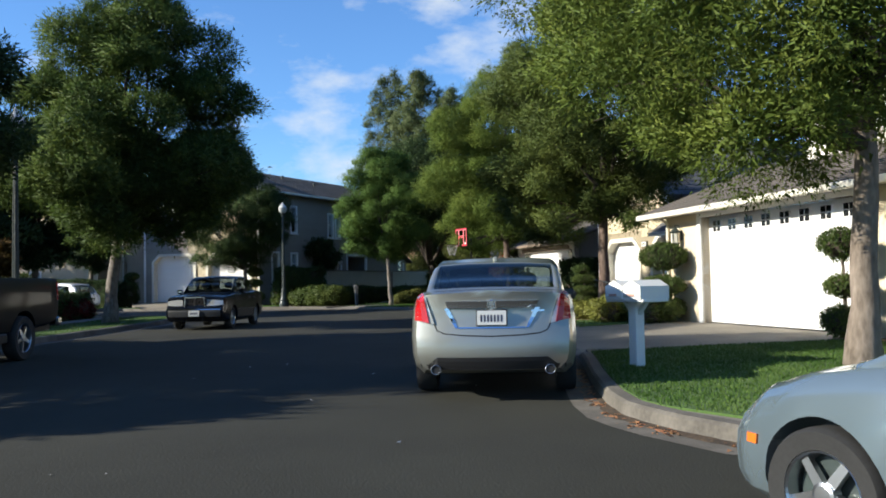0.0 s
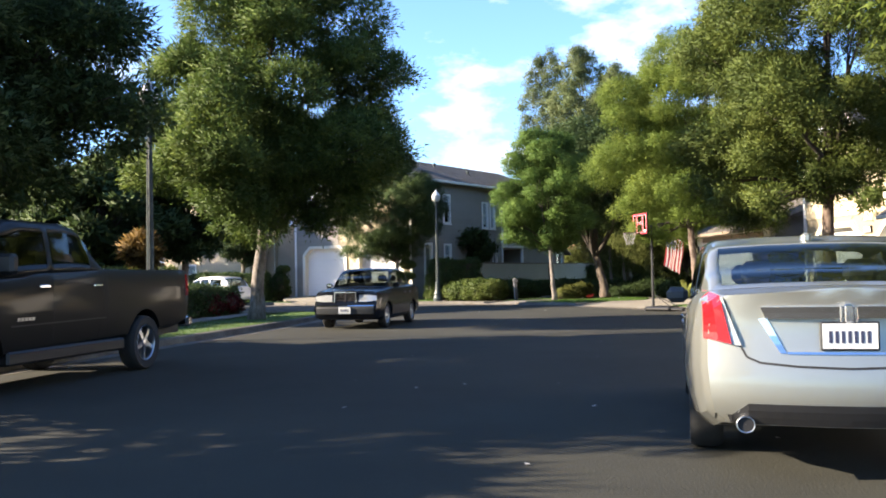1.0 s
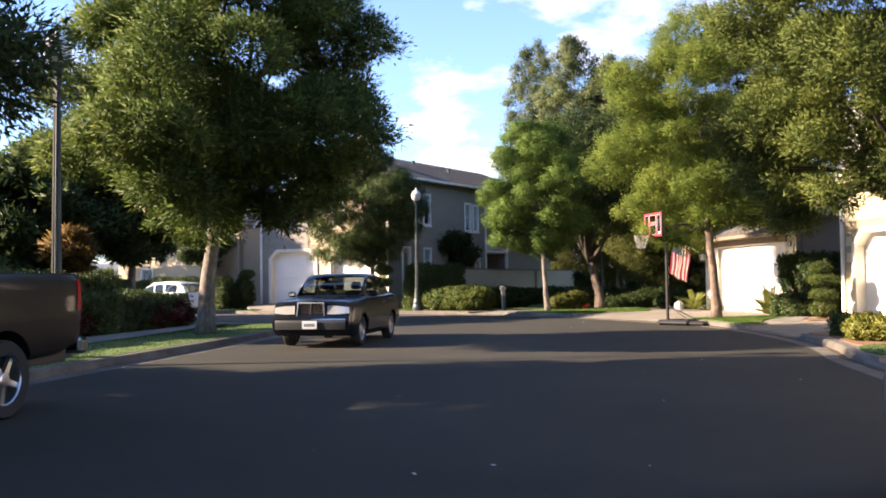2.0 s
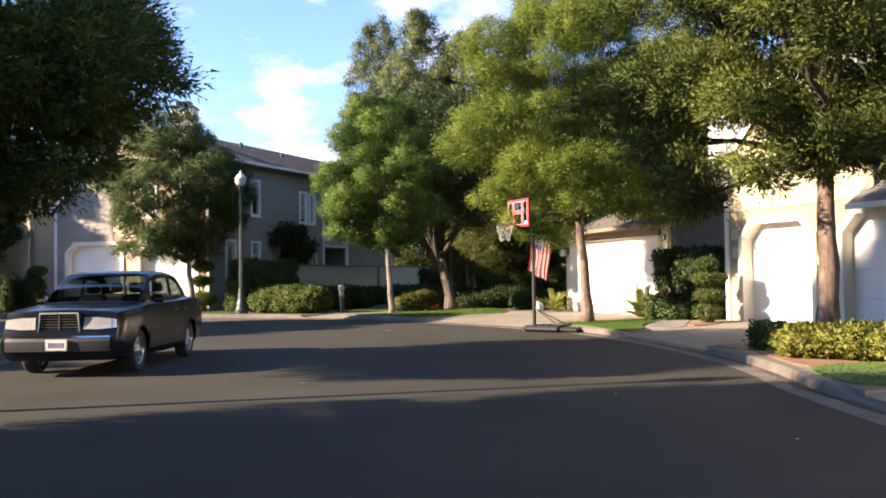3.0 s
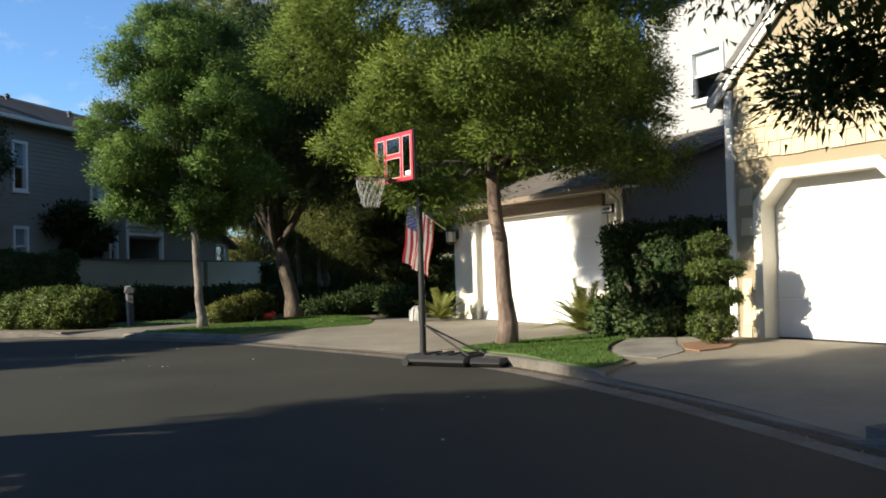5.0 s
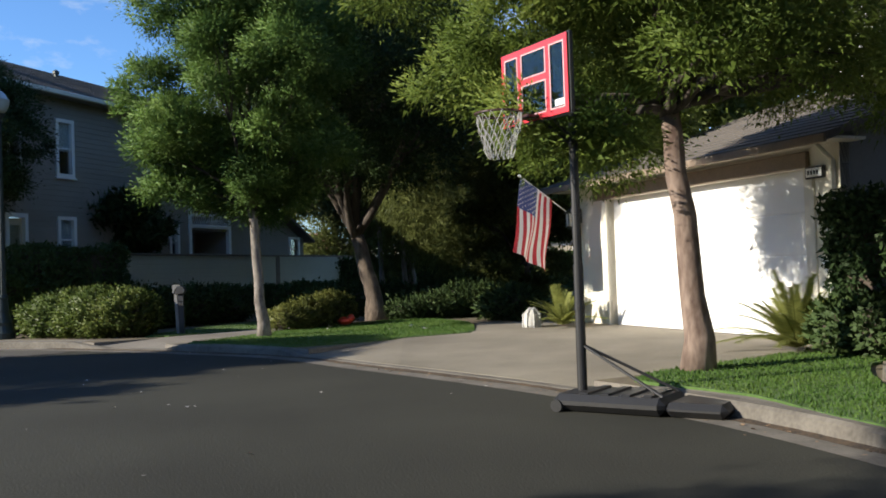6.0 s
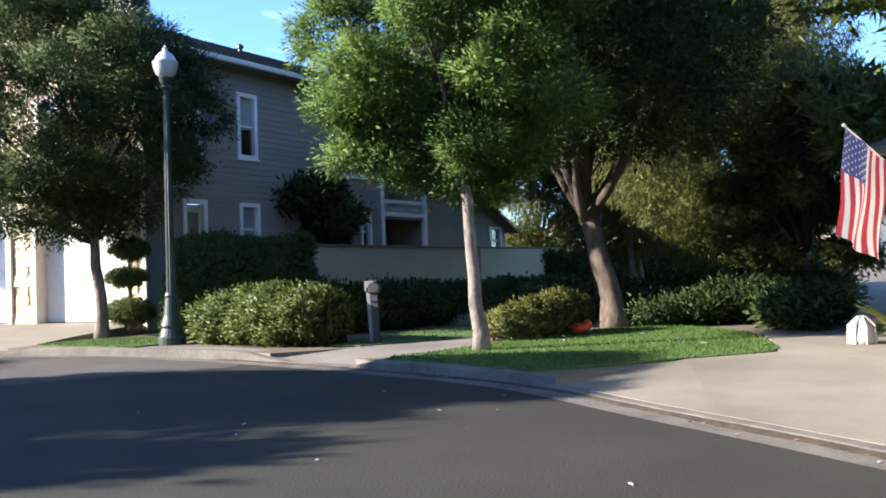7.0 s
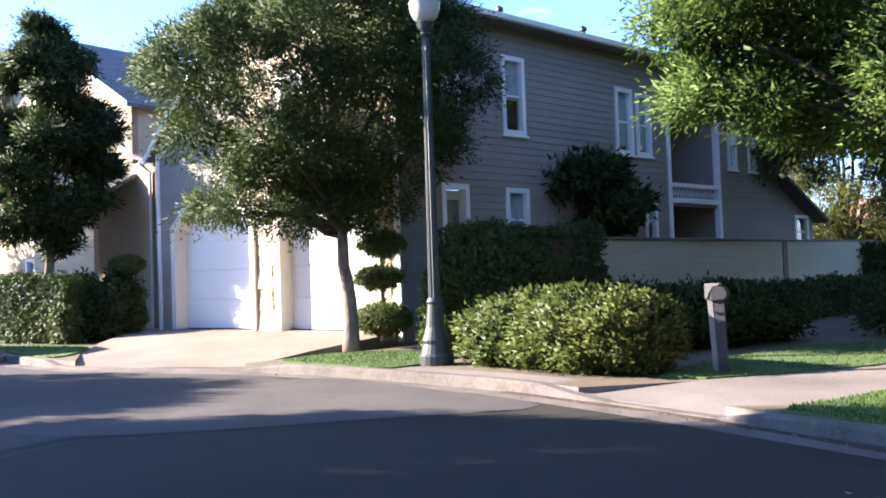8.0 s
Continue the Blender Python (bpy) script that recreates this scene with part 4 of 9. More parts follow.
tree(2.58, 37.2, 10.2, 3.6, 2.6, 13, "leaning evergreen street tree with reddish bark beside a driveway", 0.155, (-0.16, 0.2), LEAF_OAK, BARK_RED, 460000, 0.068, 0.0128, 72, lobe=0.23, fork=3.2, flat=0.85, shape=1.4, shift=(0.2, 0.9), limbs=4, fill=260, bare=0.3, sprigs=((0.6, 36.2, 2.9, 0.45), (1.2, 35.9, 2.7, 0.4), (2.2, 35.6, 3.5, 0.6), (3.0, 35.4, 3.6, 0.6), (3.7, 35.7, 3.3, 0.55), (2.6, 35.3, 4.5, 0.7), (1.7, 35.3, 4.3, 0.65), (5.2, 36.6, 3.3, 0.6), (4.5, 36.2, 3.2, 0.55)))
tree(-3.16, 45.9, 8.2, 2.2, 2.5, 14, "slim leaning tree with a pale trunk on the lawn", 0.115, (-0.25, 0.1), LEAF_GREEN, BARK_PALE, 240000, 0.072, 0.0138, 38, fork=2.75, flat=1.0, shift=(0.0, 0.3), limbs=5, shape=1.3, sprigs=((-5.1, 46.2, 3.3, 0.4), (-5.3, 46.0, 4.0, 0.5), (-4.5, 46.1, 3.2, 0.4)))
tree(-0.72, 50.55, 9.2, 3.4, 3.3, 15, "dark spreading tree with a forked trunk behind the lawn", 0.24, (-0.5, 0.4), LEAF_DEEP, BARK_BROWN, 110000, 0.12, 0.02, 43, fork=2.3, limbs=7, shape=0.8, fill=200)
tree(-12.0, 51.15, 8.3, 2.85, 2.3, 16, "open evergreen tree with forked limbs before the garages", 0.14, (-0.15, 0.0), LEAF_DARK, BARK, 220000, 0.085, 0.0155, 58, lobe=0.24, fork=2.3, shift=(-0.45, 0.2), limbs=18, fill=80, shape=0.9, sprigs=((-14.6, 50.4, 2.9, 0.5), (-13.6, 49.9, 2.8, 0.45)))
tree(-11.62, 29.2, 10.7, 3.35, 2.7, 17, "large dense evergreen street tree with a pale trunk", 0.22, (0.35, 0.1), LEAF_FIR, BARK_PALE, 270000, 0.11, 0.019, 52, flat=0.84, fork=3.3, shift=(1.3, -2.5), shape=1.4, limbs=5, sprigs=((-10.2, 24.0, 3.6, 0.8), (-10.0, 23.6, 4.4, 0.9), (-10.9, 23.6, 4.6, 0.9), (-10.4, 23.8, 5.4, 0.9), (-10.0, 24.8, 3.2, 0.7), (-12.8, 25.2, 4.4, 0.9), (-13.0, 25.6, 5.8, 0.9), (-7.9, 27.0, 3.5, 0.65), (-8.8, 27.2, 3.1, 0.6), (-7.5, 26.7, 4.2, 0.7)))
tree(-12.9, 17.3, 8.0, 3.4, 2.7, 18, "dark dense evergreen tree behind a parked pickup", 0.22, (0.1, 0.1), LEAF_DARK, BARK, 120000, 0.14, 0.022, 46, flat=0.8, fork=3.0, shape=1.9)
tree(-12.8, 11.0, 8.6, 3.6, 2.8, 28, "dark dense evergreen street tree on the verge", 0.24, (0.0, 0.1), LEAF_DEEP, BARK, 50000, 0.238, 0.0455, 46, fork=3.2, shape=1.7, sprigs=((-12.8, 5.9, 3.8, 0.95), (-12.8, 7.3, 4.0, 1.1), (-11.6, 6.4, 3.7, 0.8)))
tree(-12.6, -8.0, 9.4, 4.2, 2.7, 19, "evergreen street tree on the verge", 0.22, (0.2, 0.0), LEAF_DARK, BARK, 16000, 0.28, 0.0504, 41, fork=3.2)
tree(-19.3, 39.9, 7.9, 2.4, 2.4, 20, "evergreen street tree on the side street", 0.18, (0.1, 0.0), LEAF_DARK, BARK, 40000, 0.21, 0.0419, 38, fork=2.8)
tree(-22.6, 54.5, 8.7, 1.5, 2.1, 21, "dense dark evergreen tree beside the driveway", 0.15, (0, 0), LEAF_DEEP, BARK, 80000, 0.14, 0.024, 46, fork=2.9, flat=0.95, shape=1.8)
# added tree, itself out of view, placed to shade the tan house
tree(-34.5, 56.0, 9.5, 3.0, 1.8, 71, "evergreen street tree on the side street", 0.18, (0.1, 0.0), LEAF_DARK, BARK, 24000, 0.2, 0.036, 38, fork=2.8)
# tall slender trees behind the lawn
tree(-5.3, 66.0, 17.3, 2.5, 3.4, 22, "tall slender tree with small grey-green leaves", 0.09, (-0.2, 0), LEAF_SLIM, BARK, 62000, 0.12, 0.03, 84, lobe=0.16, rise=2.7, fork=5, shape=1.3, fill=30, limbs=42, dense=8.0, tuft=0.15, droop=-0.5, shift=(1.2, 0))
tree(-0.3, 59.0, 16.0, 2.3, 3.2, 23, "tall slender tree with small grey-green leaves", 0.09, (-0.2, 0), LEAF_SLIM, BARK, 62000, 0.12, 0.03, 84, lobe=0.16, rise=2.7, fork=5, shape=1.3, fill=30, limbs=42, dense=8.0, tuft=0.15, droop=-0.5, shift=(-1.3, 0))
tree(0.5, 58.6, 14.4, 2.3, 3.2, 24, "tall slender tree with small grey-green leaves", 0.09, (-0.2, 0), LEAF_SLIM, BARK, 62000, 0.12, 0.03, 84, lobe=0.16, rise=2.7, fork=5, shape=1.3, fill=30, limbs=42, dense=8.0, tuft=0.15, droop=-0.5, shift=(0.0, 0))
# trees and shrubs behind
tree(3.2, 56.5, 8.4, 3.4, 0.9, 25, "drooping willow-like tree behind the path", 0.16, (0, 0), LEAF_WILLOW, BARK_RED, 90000, 0.17, 0.012, 60, lobe=0.2, rise=2.0, fork=2.4, droop=1.6, limbs=3, fill=120)
tree(0.9, 60.5, 7.8, 2.9, 1.3, 26, "drooping willow-like tree beyond the lawn", 0.18, (-0.3, 0), LEAF_WILLOW, BARK, 80000, 0.17, 0.012, 60, lobe=0.19, rise=2.2, fork=2.6, droop=1.6, fill=90)
tree(-2.2, 74.0, 8.6, 3.2, 1.0, 46, "drooping pale willow-like tree beyond the garden wall", 0.2, (0, 0), LEAF_WILLOW, BARK, 26000, 0.24, 0.0216, 41, fork=2.4, droop=1.3)
tree(-9.6, 58.6, 4.6, 1.85, 2.0, 27, "dark bushy tree above the garden wall", 0.1, (0, 0), LEAF_DARK, BARK, 26000, 0.182, 0.04, 29, fork=2.0, shape=1.4, z=0.1)
tree(7.0, 50.0, 10.5, 3.4, 1.5, 29, "dense tree behind the white garage", 0.2, (0, 0), LEAF_OLIVE, BARK, 30000, 0.252, 0.0491, 41, fork=3.0)
tree(3.4, 65.0, 12.5, 4.8, 1.5, 30, "dense olive-green tree far behind the path", 0.24, (0, 0), LEAF_OLIVE, BARK, 34000, 0.22, 0.0408, 46, fork=3.0)
tree(3.7, 52.8, 5.4, 1.7, 0.3, 36, "bushy olive-green tree beside the garden path", 0.12, (0, 0), LEAF_WILLOW, BARK, 50000, 0.13, 0.025, 31, fork=1.4)
for k, (x, y, h_, r_, label) in enumerate(((-21.5, 16.5, 6.0, 3.2, "dark garden tree behind a hedge"), (-26.0, 37.5, 6.3, 3.0, "dark garden tree across the side street"), (-29.5, 42.5, 7.2, 3.2, "dark garden tree across the side street"), (-20.6, 35.4, 6.4, 2.3, "dark garden tree behind a hedge"), (-23.0, 25.5, 5.5, 3.2, "dark garden tree behind a hedge"))):
    tree(x, y, h_, r_, 0.8, 37 + k, label, 0.16, (0, 0), LEAF_DARK, BARK, 22000, 0.252, 0.0546, 34, fork=2.2)
tree(-35.0, 75.0, 12.5, 2.8, 4.0, 31, "reddish-leaved tree behind the tan house", 0.2, (0, 0), LEAF_RUST, BARK, 12000, 0.26, 0.0504, 29, fork=4.0)
# ---- houses ----
def frame_outline(u0, u1, z0, z1, ch):
    return [(u0, z0), (u0, z1 - ch), (u0 + ch, z1), (u1 - ch, z1), (u1, z1 - ch), (u1, z0)]


def open_ring(geo, outer, inner, o0, o1, m):
    """A frame that is open at the bottom."""
    n = len(outer)
    vs = [(x, y, z) for z in (o0, o1) for line in (outer, inner) for x, y in line]
    fs = []
    for i in range(n - 1):
        j = i + 1
        fs += [(i, j, n + j, n + i), (2 * n + i, 3 * n + i, 3 * n + j, 2 * n + j), (i, 2 * n + i, 2 * n + j, j), (n + i, n + j, 3 * n + j, 3 * n + i)]
    for e in (0, n - 1):
        fs.append((e, n + e, 3 * n + e, 2 * n + e))
    return geo.add([m @ Vector(p) for p in vs], fs)


def garage_door(f, house, u0, u1, z0, z1, back=0.28, sections=4, label="white sectional garage door"):
    """A sectional door set back in its opening."""
    geo = Geo()
    f.box(geo, u0, u1, z0, z1, -back - 0.06, -back - 0.02)
    door = part("garage_door", geo, WHITE_DOOR, house, label)
    h = (z1 - z0) / sections
    for i in range(sections):
        g = Geo()
        f.box(g, u0 + 0.015, u1 - 0.015, z0 + i * h + 0.008, z0 + (i + 1) * h - 0.008, -back - 0.022, -back, 0.012)
        part("door_panel", g, WHITE_DOOR, door)
    g = Geo()
    f.box(g, u0, u1, z0 - 0.012, z0 + 0.02, -back - 0.01, -back + 0.012)
    part("rubber_seal", g, BLACK, door)
    return door


def octagon_garage(f, house, wall_geo, u0, u1, z0, z1, ch=0.42, fw=0.24):
    """A garage opening with cut-off upper corners in a thick painted surround."""
    geo = Geo()
    outer = frame_outline(u0, u1, z0, z1, ch)
    inner = frame_outline(u0 + fw, u1 - fw, z0, z1 - fw, ch - 0.586 * fw)
    open_ring(geo, outer, inner, -0.3, 0.07, f.flat())
    part("door_surround", geo, TRIM, house)
    for s, a in ((1, u0), (-1, u1)):
        tri = [(a, z1), (a + s * ch, z1), (a, z1 - ch)]
        wall_geo.prism(tri, -0.2, 0.0, f.flat())
    return garage_door(f, house, u0 + fw - 0.02, u1 - fw + 0.02, z0, z1 - fw + 0.02)


def window(f, house, u0, u1, z0, z1, fw=0.1, rail=True, blind=0.5, sill=True, mat=WHITE, deep=0.12, name="window"):
    """A sash window: frame, panes, sill and a blind behind."""
    geo = Geo()
    geo.ring([(u0, z0), (u1, z0), (u1, z1), (u0, z1)], [(u0 + fw, z0 + fw), (u1 - fw, z0 + fw), (u1 - fw, z1 - fw), (u0 + fw, z1 - fw)], -deep, 0.06, f.flat())
    win = part(name, geo, mat, house)
    zm = (z0 + z1) / 2
    spans = [(z0 + fw, zm - 0.02), (zm + 0.02, z1 - fw)] if rail else [(z0 + fw, z1 - fw)]
    if rail:
        g = Geo()
        f.box(g, u0 + fw, u1 - fw, zm - 0.025, zm + 0.025, -0.07, -0.02)
        part("sash_rail", g, mat, win)
    for a, b in spans:
        g = Geo()
        f.box(g, u0 + fw - 0.01, u1 - fw + 0.01, a - 0.01, b + 0.01, -0.062, -0.055)
        pane = part("pane", g, DARK_GLASS, win)
        pane.visible_shadow = False
    if sill:
        g = Geo()
        f.box(g, u0 - 0.05, u1 + 0.05, z0 - 0.06, z0, -0.02, 0.1, 0.012)
        part("window_sill", g, mat, win)
    if blind:
        g = Geo()
        lo = z1 - fw - (z1 - z0 - 2 * fw) * blind
        n = max(3, int((z1 - lo) / 0.05))
        for i in range(n):
            zz = lo + (z1 - fw - lo) * i / n
            f.box(g, u0 + fw, u1 - fw, zz, zz + (z1 - fw - lo) / n * 0.85, -0.1, -0.085)
        part("blind", g, BLIND, win)
    # near-black box stands in for the unlit room behind the panes
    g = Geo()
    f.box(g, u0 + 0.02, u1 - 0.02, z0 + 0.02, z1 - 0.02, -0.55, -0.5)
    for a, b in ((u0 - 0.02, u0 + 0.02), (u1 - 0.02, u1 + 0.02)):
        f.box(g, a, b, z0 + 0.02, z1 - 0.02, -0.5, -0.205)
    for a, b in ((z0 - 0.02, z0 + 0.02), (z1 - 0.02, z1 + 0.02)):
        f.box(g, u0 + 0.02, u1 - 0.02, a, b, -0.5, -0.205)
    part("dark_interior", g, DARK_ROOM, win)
    return win


def roof_plane(geo, a, b, c, d, courses=14, lip=0.018, thick=0.1):
    """A roof slope from its eave a-b up to d-c, in stepped courses, as one closed sheet."""
    a, b, c, d = (Vector(p) for p in (a, b, c, d))
    n = (b - a).cross(d - a).normalized()
    if n.z < 0:
        n = -n
    left, right = [a - n * thick], [b - n * thick]
    for i in range(courses):
        s, t = i / courses, (i + 1) / courses
        left += [a.lerp(d, s) + n * lip, a.lerp(d, t) + n * 0.002]
        right += [b.lerp(c, s) + n * lip, b.lerp(c, t) + n * 0.002]
    left.append(d - n * thick)
    right.append(c - n * thick)
    k = len(left)
    fs = [(i, k + i, k + i + 1, i + 1) for i in range(k - 1)]
    fs += [(k - 1, 2 * k - 1, k, 0), tuple(range(k)), tuple(range(2 * k - 1, k - 1, -1))]
    geo.add(left + right, fs)
    return geo


def wall_lantern(f, house, u, z, size=0.2, o=0.0):
    """A coach lantern on a bracket."""
    m = f.m() @ Matrix.Translation((u, o + size * 0.75, z))
    g = Geo()
    g.box(-0.05, 0.05, -size * 0.75, -size * 0.65, -0.1, 0.18, 0.01, m)
    g.tube([m @ Vector(p) for p in ((0, -size * 0.7, 0.12), (0, -size * 0.4, 0.3), (0, 0, 0.3), (0, 0, 0.22))], 0.012, 6)
    lamp = part("wall_lantern", g, IRON, house, "black iron coach lantern")
    g = Geo()
    s = size * 0.42
    g.lathe([(s * 0.25, 0.24), (s * 1.5, 0.12), (s * 1.4, 0.105)], 6, m)
    g.lathe([(s * 1.0, -0.2), (s * 1.1, -0.17), (s * 0.5, -0.24)], 6, m)
    for k in range(6):
        a = math.pi * k / 3
        g.box(-0.007, 0.007, -0.007, 0.007, -0.18, 0.12, 0, m @ Matrix.Translation((s * 1.15 * math.cos(a), s * 1.15 * math.sin(a), 0)))
    part("cage", g, IRON, lamp)
    g = Geo()
    g.lathe([(s * 0.95, -0.17), (s * 1.05, 0.11)], 6, m)
    part("lantern_glass", g, material("frosted_glass", (0.6, 0.58, 0.5), 0.3, spread=0.05), lamp)
    return lamp


def number_plate_sign(f, house, u0, u1, z0, z1):
    """A house sign whose figures are plain bars."""
    g = Geo()
    f.box(g, u0, u1, z0, z1, 0.0, 0.07, 0.008)
    sign = part("house_sign", g, BLACK, house, "small black house sign with a pale face")
    g = Geo()
    f.box(g, u0 + 0.025, u1 - 0.025, z0 + 0.025, z1 - 0.025, 0.068, 0.075)
    part("sign_face", g, WHITE, sign)
    g = Geo()
    for k in range(4):
        a = u0 + 0.06 + k * (u1 - u0 - 0.12) / 4
        f.box(g, a, a + 0.035, z0 + 0.06, z1 - 0.06, 0.074, 0.079)
    part("sign_bars", g, BLACK, sign)


def shingle_wall(f, parent, area, holes, seed, limit=300, order=None, e=0.25):
    """Wood shingles, piece by piece; those past the limit joined into one part."""
    u0, u1, z0, top = area
    rng = np.random.default_rng(seed)
    shapes = []
    for w in (0.2, 0.24, 0.28, 0.32):
        g = Geo()
        q = e + 0.04
        vs = [(0.006, 0.0, 0), (w - 0.006, 0.0, 0), (w - 0.006, 0.034, 0), (0.006, 0.034, 0), (0.006, 0.0, q), (w - 0.006, 0.0, q), (w - 0.006, 0.006, q), (0.006, 0.006, q)]
        g.add(vs, [(0, 1, 2, 3), (7, 6, 5, 4), (0, 4, 5, 1), (3, 2, 6, 7), (0, 3, 7, 4), (1, 5, 6, 2)])
        me = g.mesh("shingle")
        me.materials.append(SHINGLE)
        shapes.append((w, me))
    spots = []
    z = z0
    row = 0
    while z < top(u0) + 6 and z < max(top(u0), top(u1), top((u0 + u1) / 2)):
        u = u0 - rng.uniform(0, 0.15)
        while u < u1:
            k = int(rng.integers(0, 4))
            w = shapes[k][0]
            a, b = u, u + w
            ok = a >= u0 - 0.02 and b <= u1 + 0.03 and z + e * 0.8 < min(top(a), top(b))
            ok = ok and not any(h[0] - 0.02 < b - 0.05 and a + 0.05 < h[1] + 0.02 and h[2] < z + e * 0.7 and z < h[3] - 0.02 for h in holes)
            if ok:
                spots.append((u, z + rng.uniform(-0.012, 0.012), k))
            u += w
        z += e
        row += 1
    if order:
        spots.sort(key=lambda s: order(s[0], s[1]))
    base = f.m()
    off = Matrix.Translation(-offset_of(parent))
    for u, z, k in spots[:limit]:
        ob = new("shingle", shapes[k][1])
        ob.parent = parent
        ob.matrix_basis = off @ base @ Matrix.Translation((u, 0.002, z))
    if len(spots) > limit:
        g = Geo()
        for u, z, k in spots[limit:]:
            w = shapes[k][0]
            m = base @ Matrix.Translation((u, 0.002, z))
            q = e + 0.04
            vs = [(0.006, 0.0, 0), (w - 0.006, 0.0, 0), (w - 0.006, 0.034, 0), (0.006, 0.034, 0), (0.006, 0.0, q), (w - 0.006, 0.0, q), (w - 0.006, 0.006, q), (0.006, 0.006, q)]
            g.add([m @ Vector(v) for v in vs], [(0, 1, 2, 3), (7, 6, 5, 4), (0, 4, 5, 1), (3, 2, 6, 7), (0, 3, 7, 4), (1, 5, 6, 2)])
        part("shingles", g, SHINGLE, parent, kind="stuff")


def downpipe(f, house, u, z0, z1, o=0.06):
    g = Geo()
    g.tube([f.at(u, z0, o), f.at(u, z1 - 0.25, o), f.at(u, z1 - 0.1, o + 0.2), f.at(u, z1, o + 0.35)], 0.04, 8)
    part("downpipe", g, TRIM, house)


# the house with the wide garage door on the lawn side
F1 = Face((6.56, 21.74), (0.2365, -0.9716))
house_a = thing("house", F1.at(3, 0, -4), "cream stucco house with a wide white garage door", "house")
g = Geo()
F1.wall(g, -1.9, 14.0, -0.1, 3.02, 0.2, [(0.0, 5.85, -0.2, 2.85)])
S1 = Face(F1.at(-1.9, 0, -9.0)[:2], F1.n)
S1.wall(g, 0, 8.98, -0.1, 3.02, 0.2, [])
part("wall", g, STUCCO, house_a, weld=True)
door = garage_door(F1, house_a, 0.0, 5.85, 0.16, 2.85, 0.2, 4, "wide white garage door with a row of small windows")
for k in range(8):
    uc = 0.42 + k * 0.716
    g = Geo()
    F1.box(g, uc - 0.2, uc + 0.2, 2.44, 2.78, -0.2, -0.185, 0.004)
    frame_ = part("window_frame", g, WHITE_DOOR, door)
    for i in (-1, 1):
        for j in (0, 1):
            g = Geo()
            c = uc + i * 0.092
            F1.box(g, c - 0.076, c + 0.076, 2.475 + j * 0.145, 2.6 + j * 0.145, -0.184, -0.181)
            part("pane", g, material("dark_pane", (0.02, 0.022, 0.025), 0.08), door) if k == 0 and i == -1 and j == 0 else part("pane", g, bpy.data.materials["dark_pane"], door)
g = Geo()
open_ring(g, [(-0.18, 0.1), (-0.18, 3.0), (6.03, 3.0), (6.03, 0.1)], [(0.0, 0.1), (0.0, 2.85), (5.85, 2.85), (5.85, 0.1)], -0.18, 0.05, F1.flat())
part("door_surround", g, WHITE, house_a)
g = Geo()
roof_plane(g, F1.at(-2.5, 3.08, 0.55), F1.at(14.3, 3.08, 0.55), F1.at(14.3, 4.55, -3.4), F1.at(-2.5, 4.55, -3.4), 18)
roof_plane(g, F1.at(14.3, 3.08, -7.4), F1.at(-2.5, 3.08, -7.4), F1.at(-2.5, 4.55, -3.4), F1.at(14.3, 4.55, -3.4), 8)
part("roof", g, ROOF, house_a, "grey-brown shingle roof")
g = Geo()
F1.box(g, -2.5, 14.3, 2.93, 3.07, 0.52, 0.64, 0.02)
part("gutter", g, TRIM, house_a)
g = Geo()
F1.box(g, -2.4, 14.2, 2.98, 3.02, -0.1, 0.54)
part("soffit", g, TRIM, house_a)
FU1 = Face(F1.at(0, 0, -2.6)[:2], F1.d)
gu = Geo()
FU1.wall(gu, 0.75, 14, 3.6, 6.6, 0.2)
SU1 = Face(FU1.at(0.75, 0, -6)[:2], FU1.n)
SU1.wall(gu, 0, 5.98, 3.6, 6.6, 0.2)
part("upper_wall", gu, STUCCO_WHITE, house_a, weld=True)
g = Geo()
roof_plane(g, FU1.at(0.4, 6.6, 0.5), FU1.at(14.3, 6.6, 0.5), FU1.at(14.3, 8.3, -3.0), FU1.at(0.4, 8.3, -3.0), 12)
roof_plane(g, FU1.at(14.3, 6.6, -6.5), FU1.at(0.4, 6.6, -6.5), FU1.at(0.4, 8.3, -3.0), FU1.at(14.3, 8.3, -3.0), 6)
part("roof", g, ROOF, house_a)
downpipe(F1, house_a, -1.75, 0.15, 3.05)
wall_lantern(F1, house_a, -1.05, 2.42, 0.26)

# the shingled house with two arched garage doors
F2 = Face((6.41, 35.9), (0.341, -0.94))
house_b = thing("house", F2.at(3, 0, -4), "cream shingle-clad house with two cut-corner garage doors", "house")
A0, A1, AP = -0.34, 4.64, 2.15


def top2(u):
    return 4.55 + (min(u - A0, A1 - u)) * 0.92


g = Geo()
holes2 = [(0.2, 2.95, -0.2, 2.93), (3.6, 6.3, -0.2, 2.96)]
gw = Geo()
F2.wall(gw, A0, 9.4, -0.1, 3.02, 0.2, holes2)
n_top = 10
for i in range(n_top):
    ua, ub = A0 + (A1 - A0) * i / n_top, A0 + (A1 - A0) * (i + 1) / n_top
    F2.wall(gw, ua, ub, 3.02, 4.55, 0.2, [], top2)
S2 = Face(F2.at(A0, 0, -7.0)[:2], F2.n)
S2.wall(gw, 0, 6.98, -0.1, 4.5, 0.2)
octagon_garage(F2, house_b, gw, 0.2, 2.95, 0.2, 2.93, 0.5, 0.16)
octagon_garage(F2, house_b, gw, 3.6, 6.3, 0.2, 2.96, 0.5, 0.16)
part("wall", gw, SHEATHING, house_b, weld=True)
g = Geo()
F2.box(g, A0 - 0.02, A0 + 0.13, 0.1, 4.56, -0.14, 0.05, 0.006)
part("corner_board", g, WHITE, house_b)
RIDGE2 = 4.36 + (AP - A0 + 0.28) * 0.92
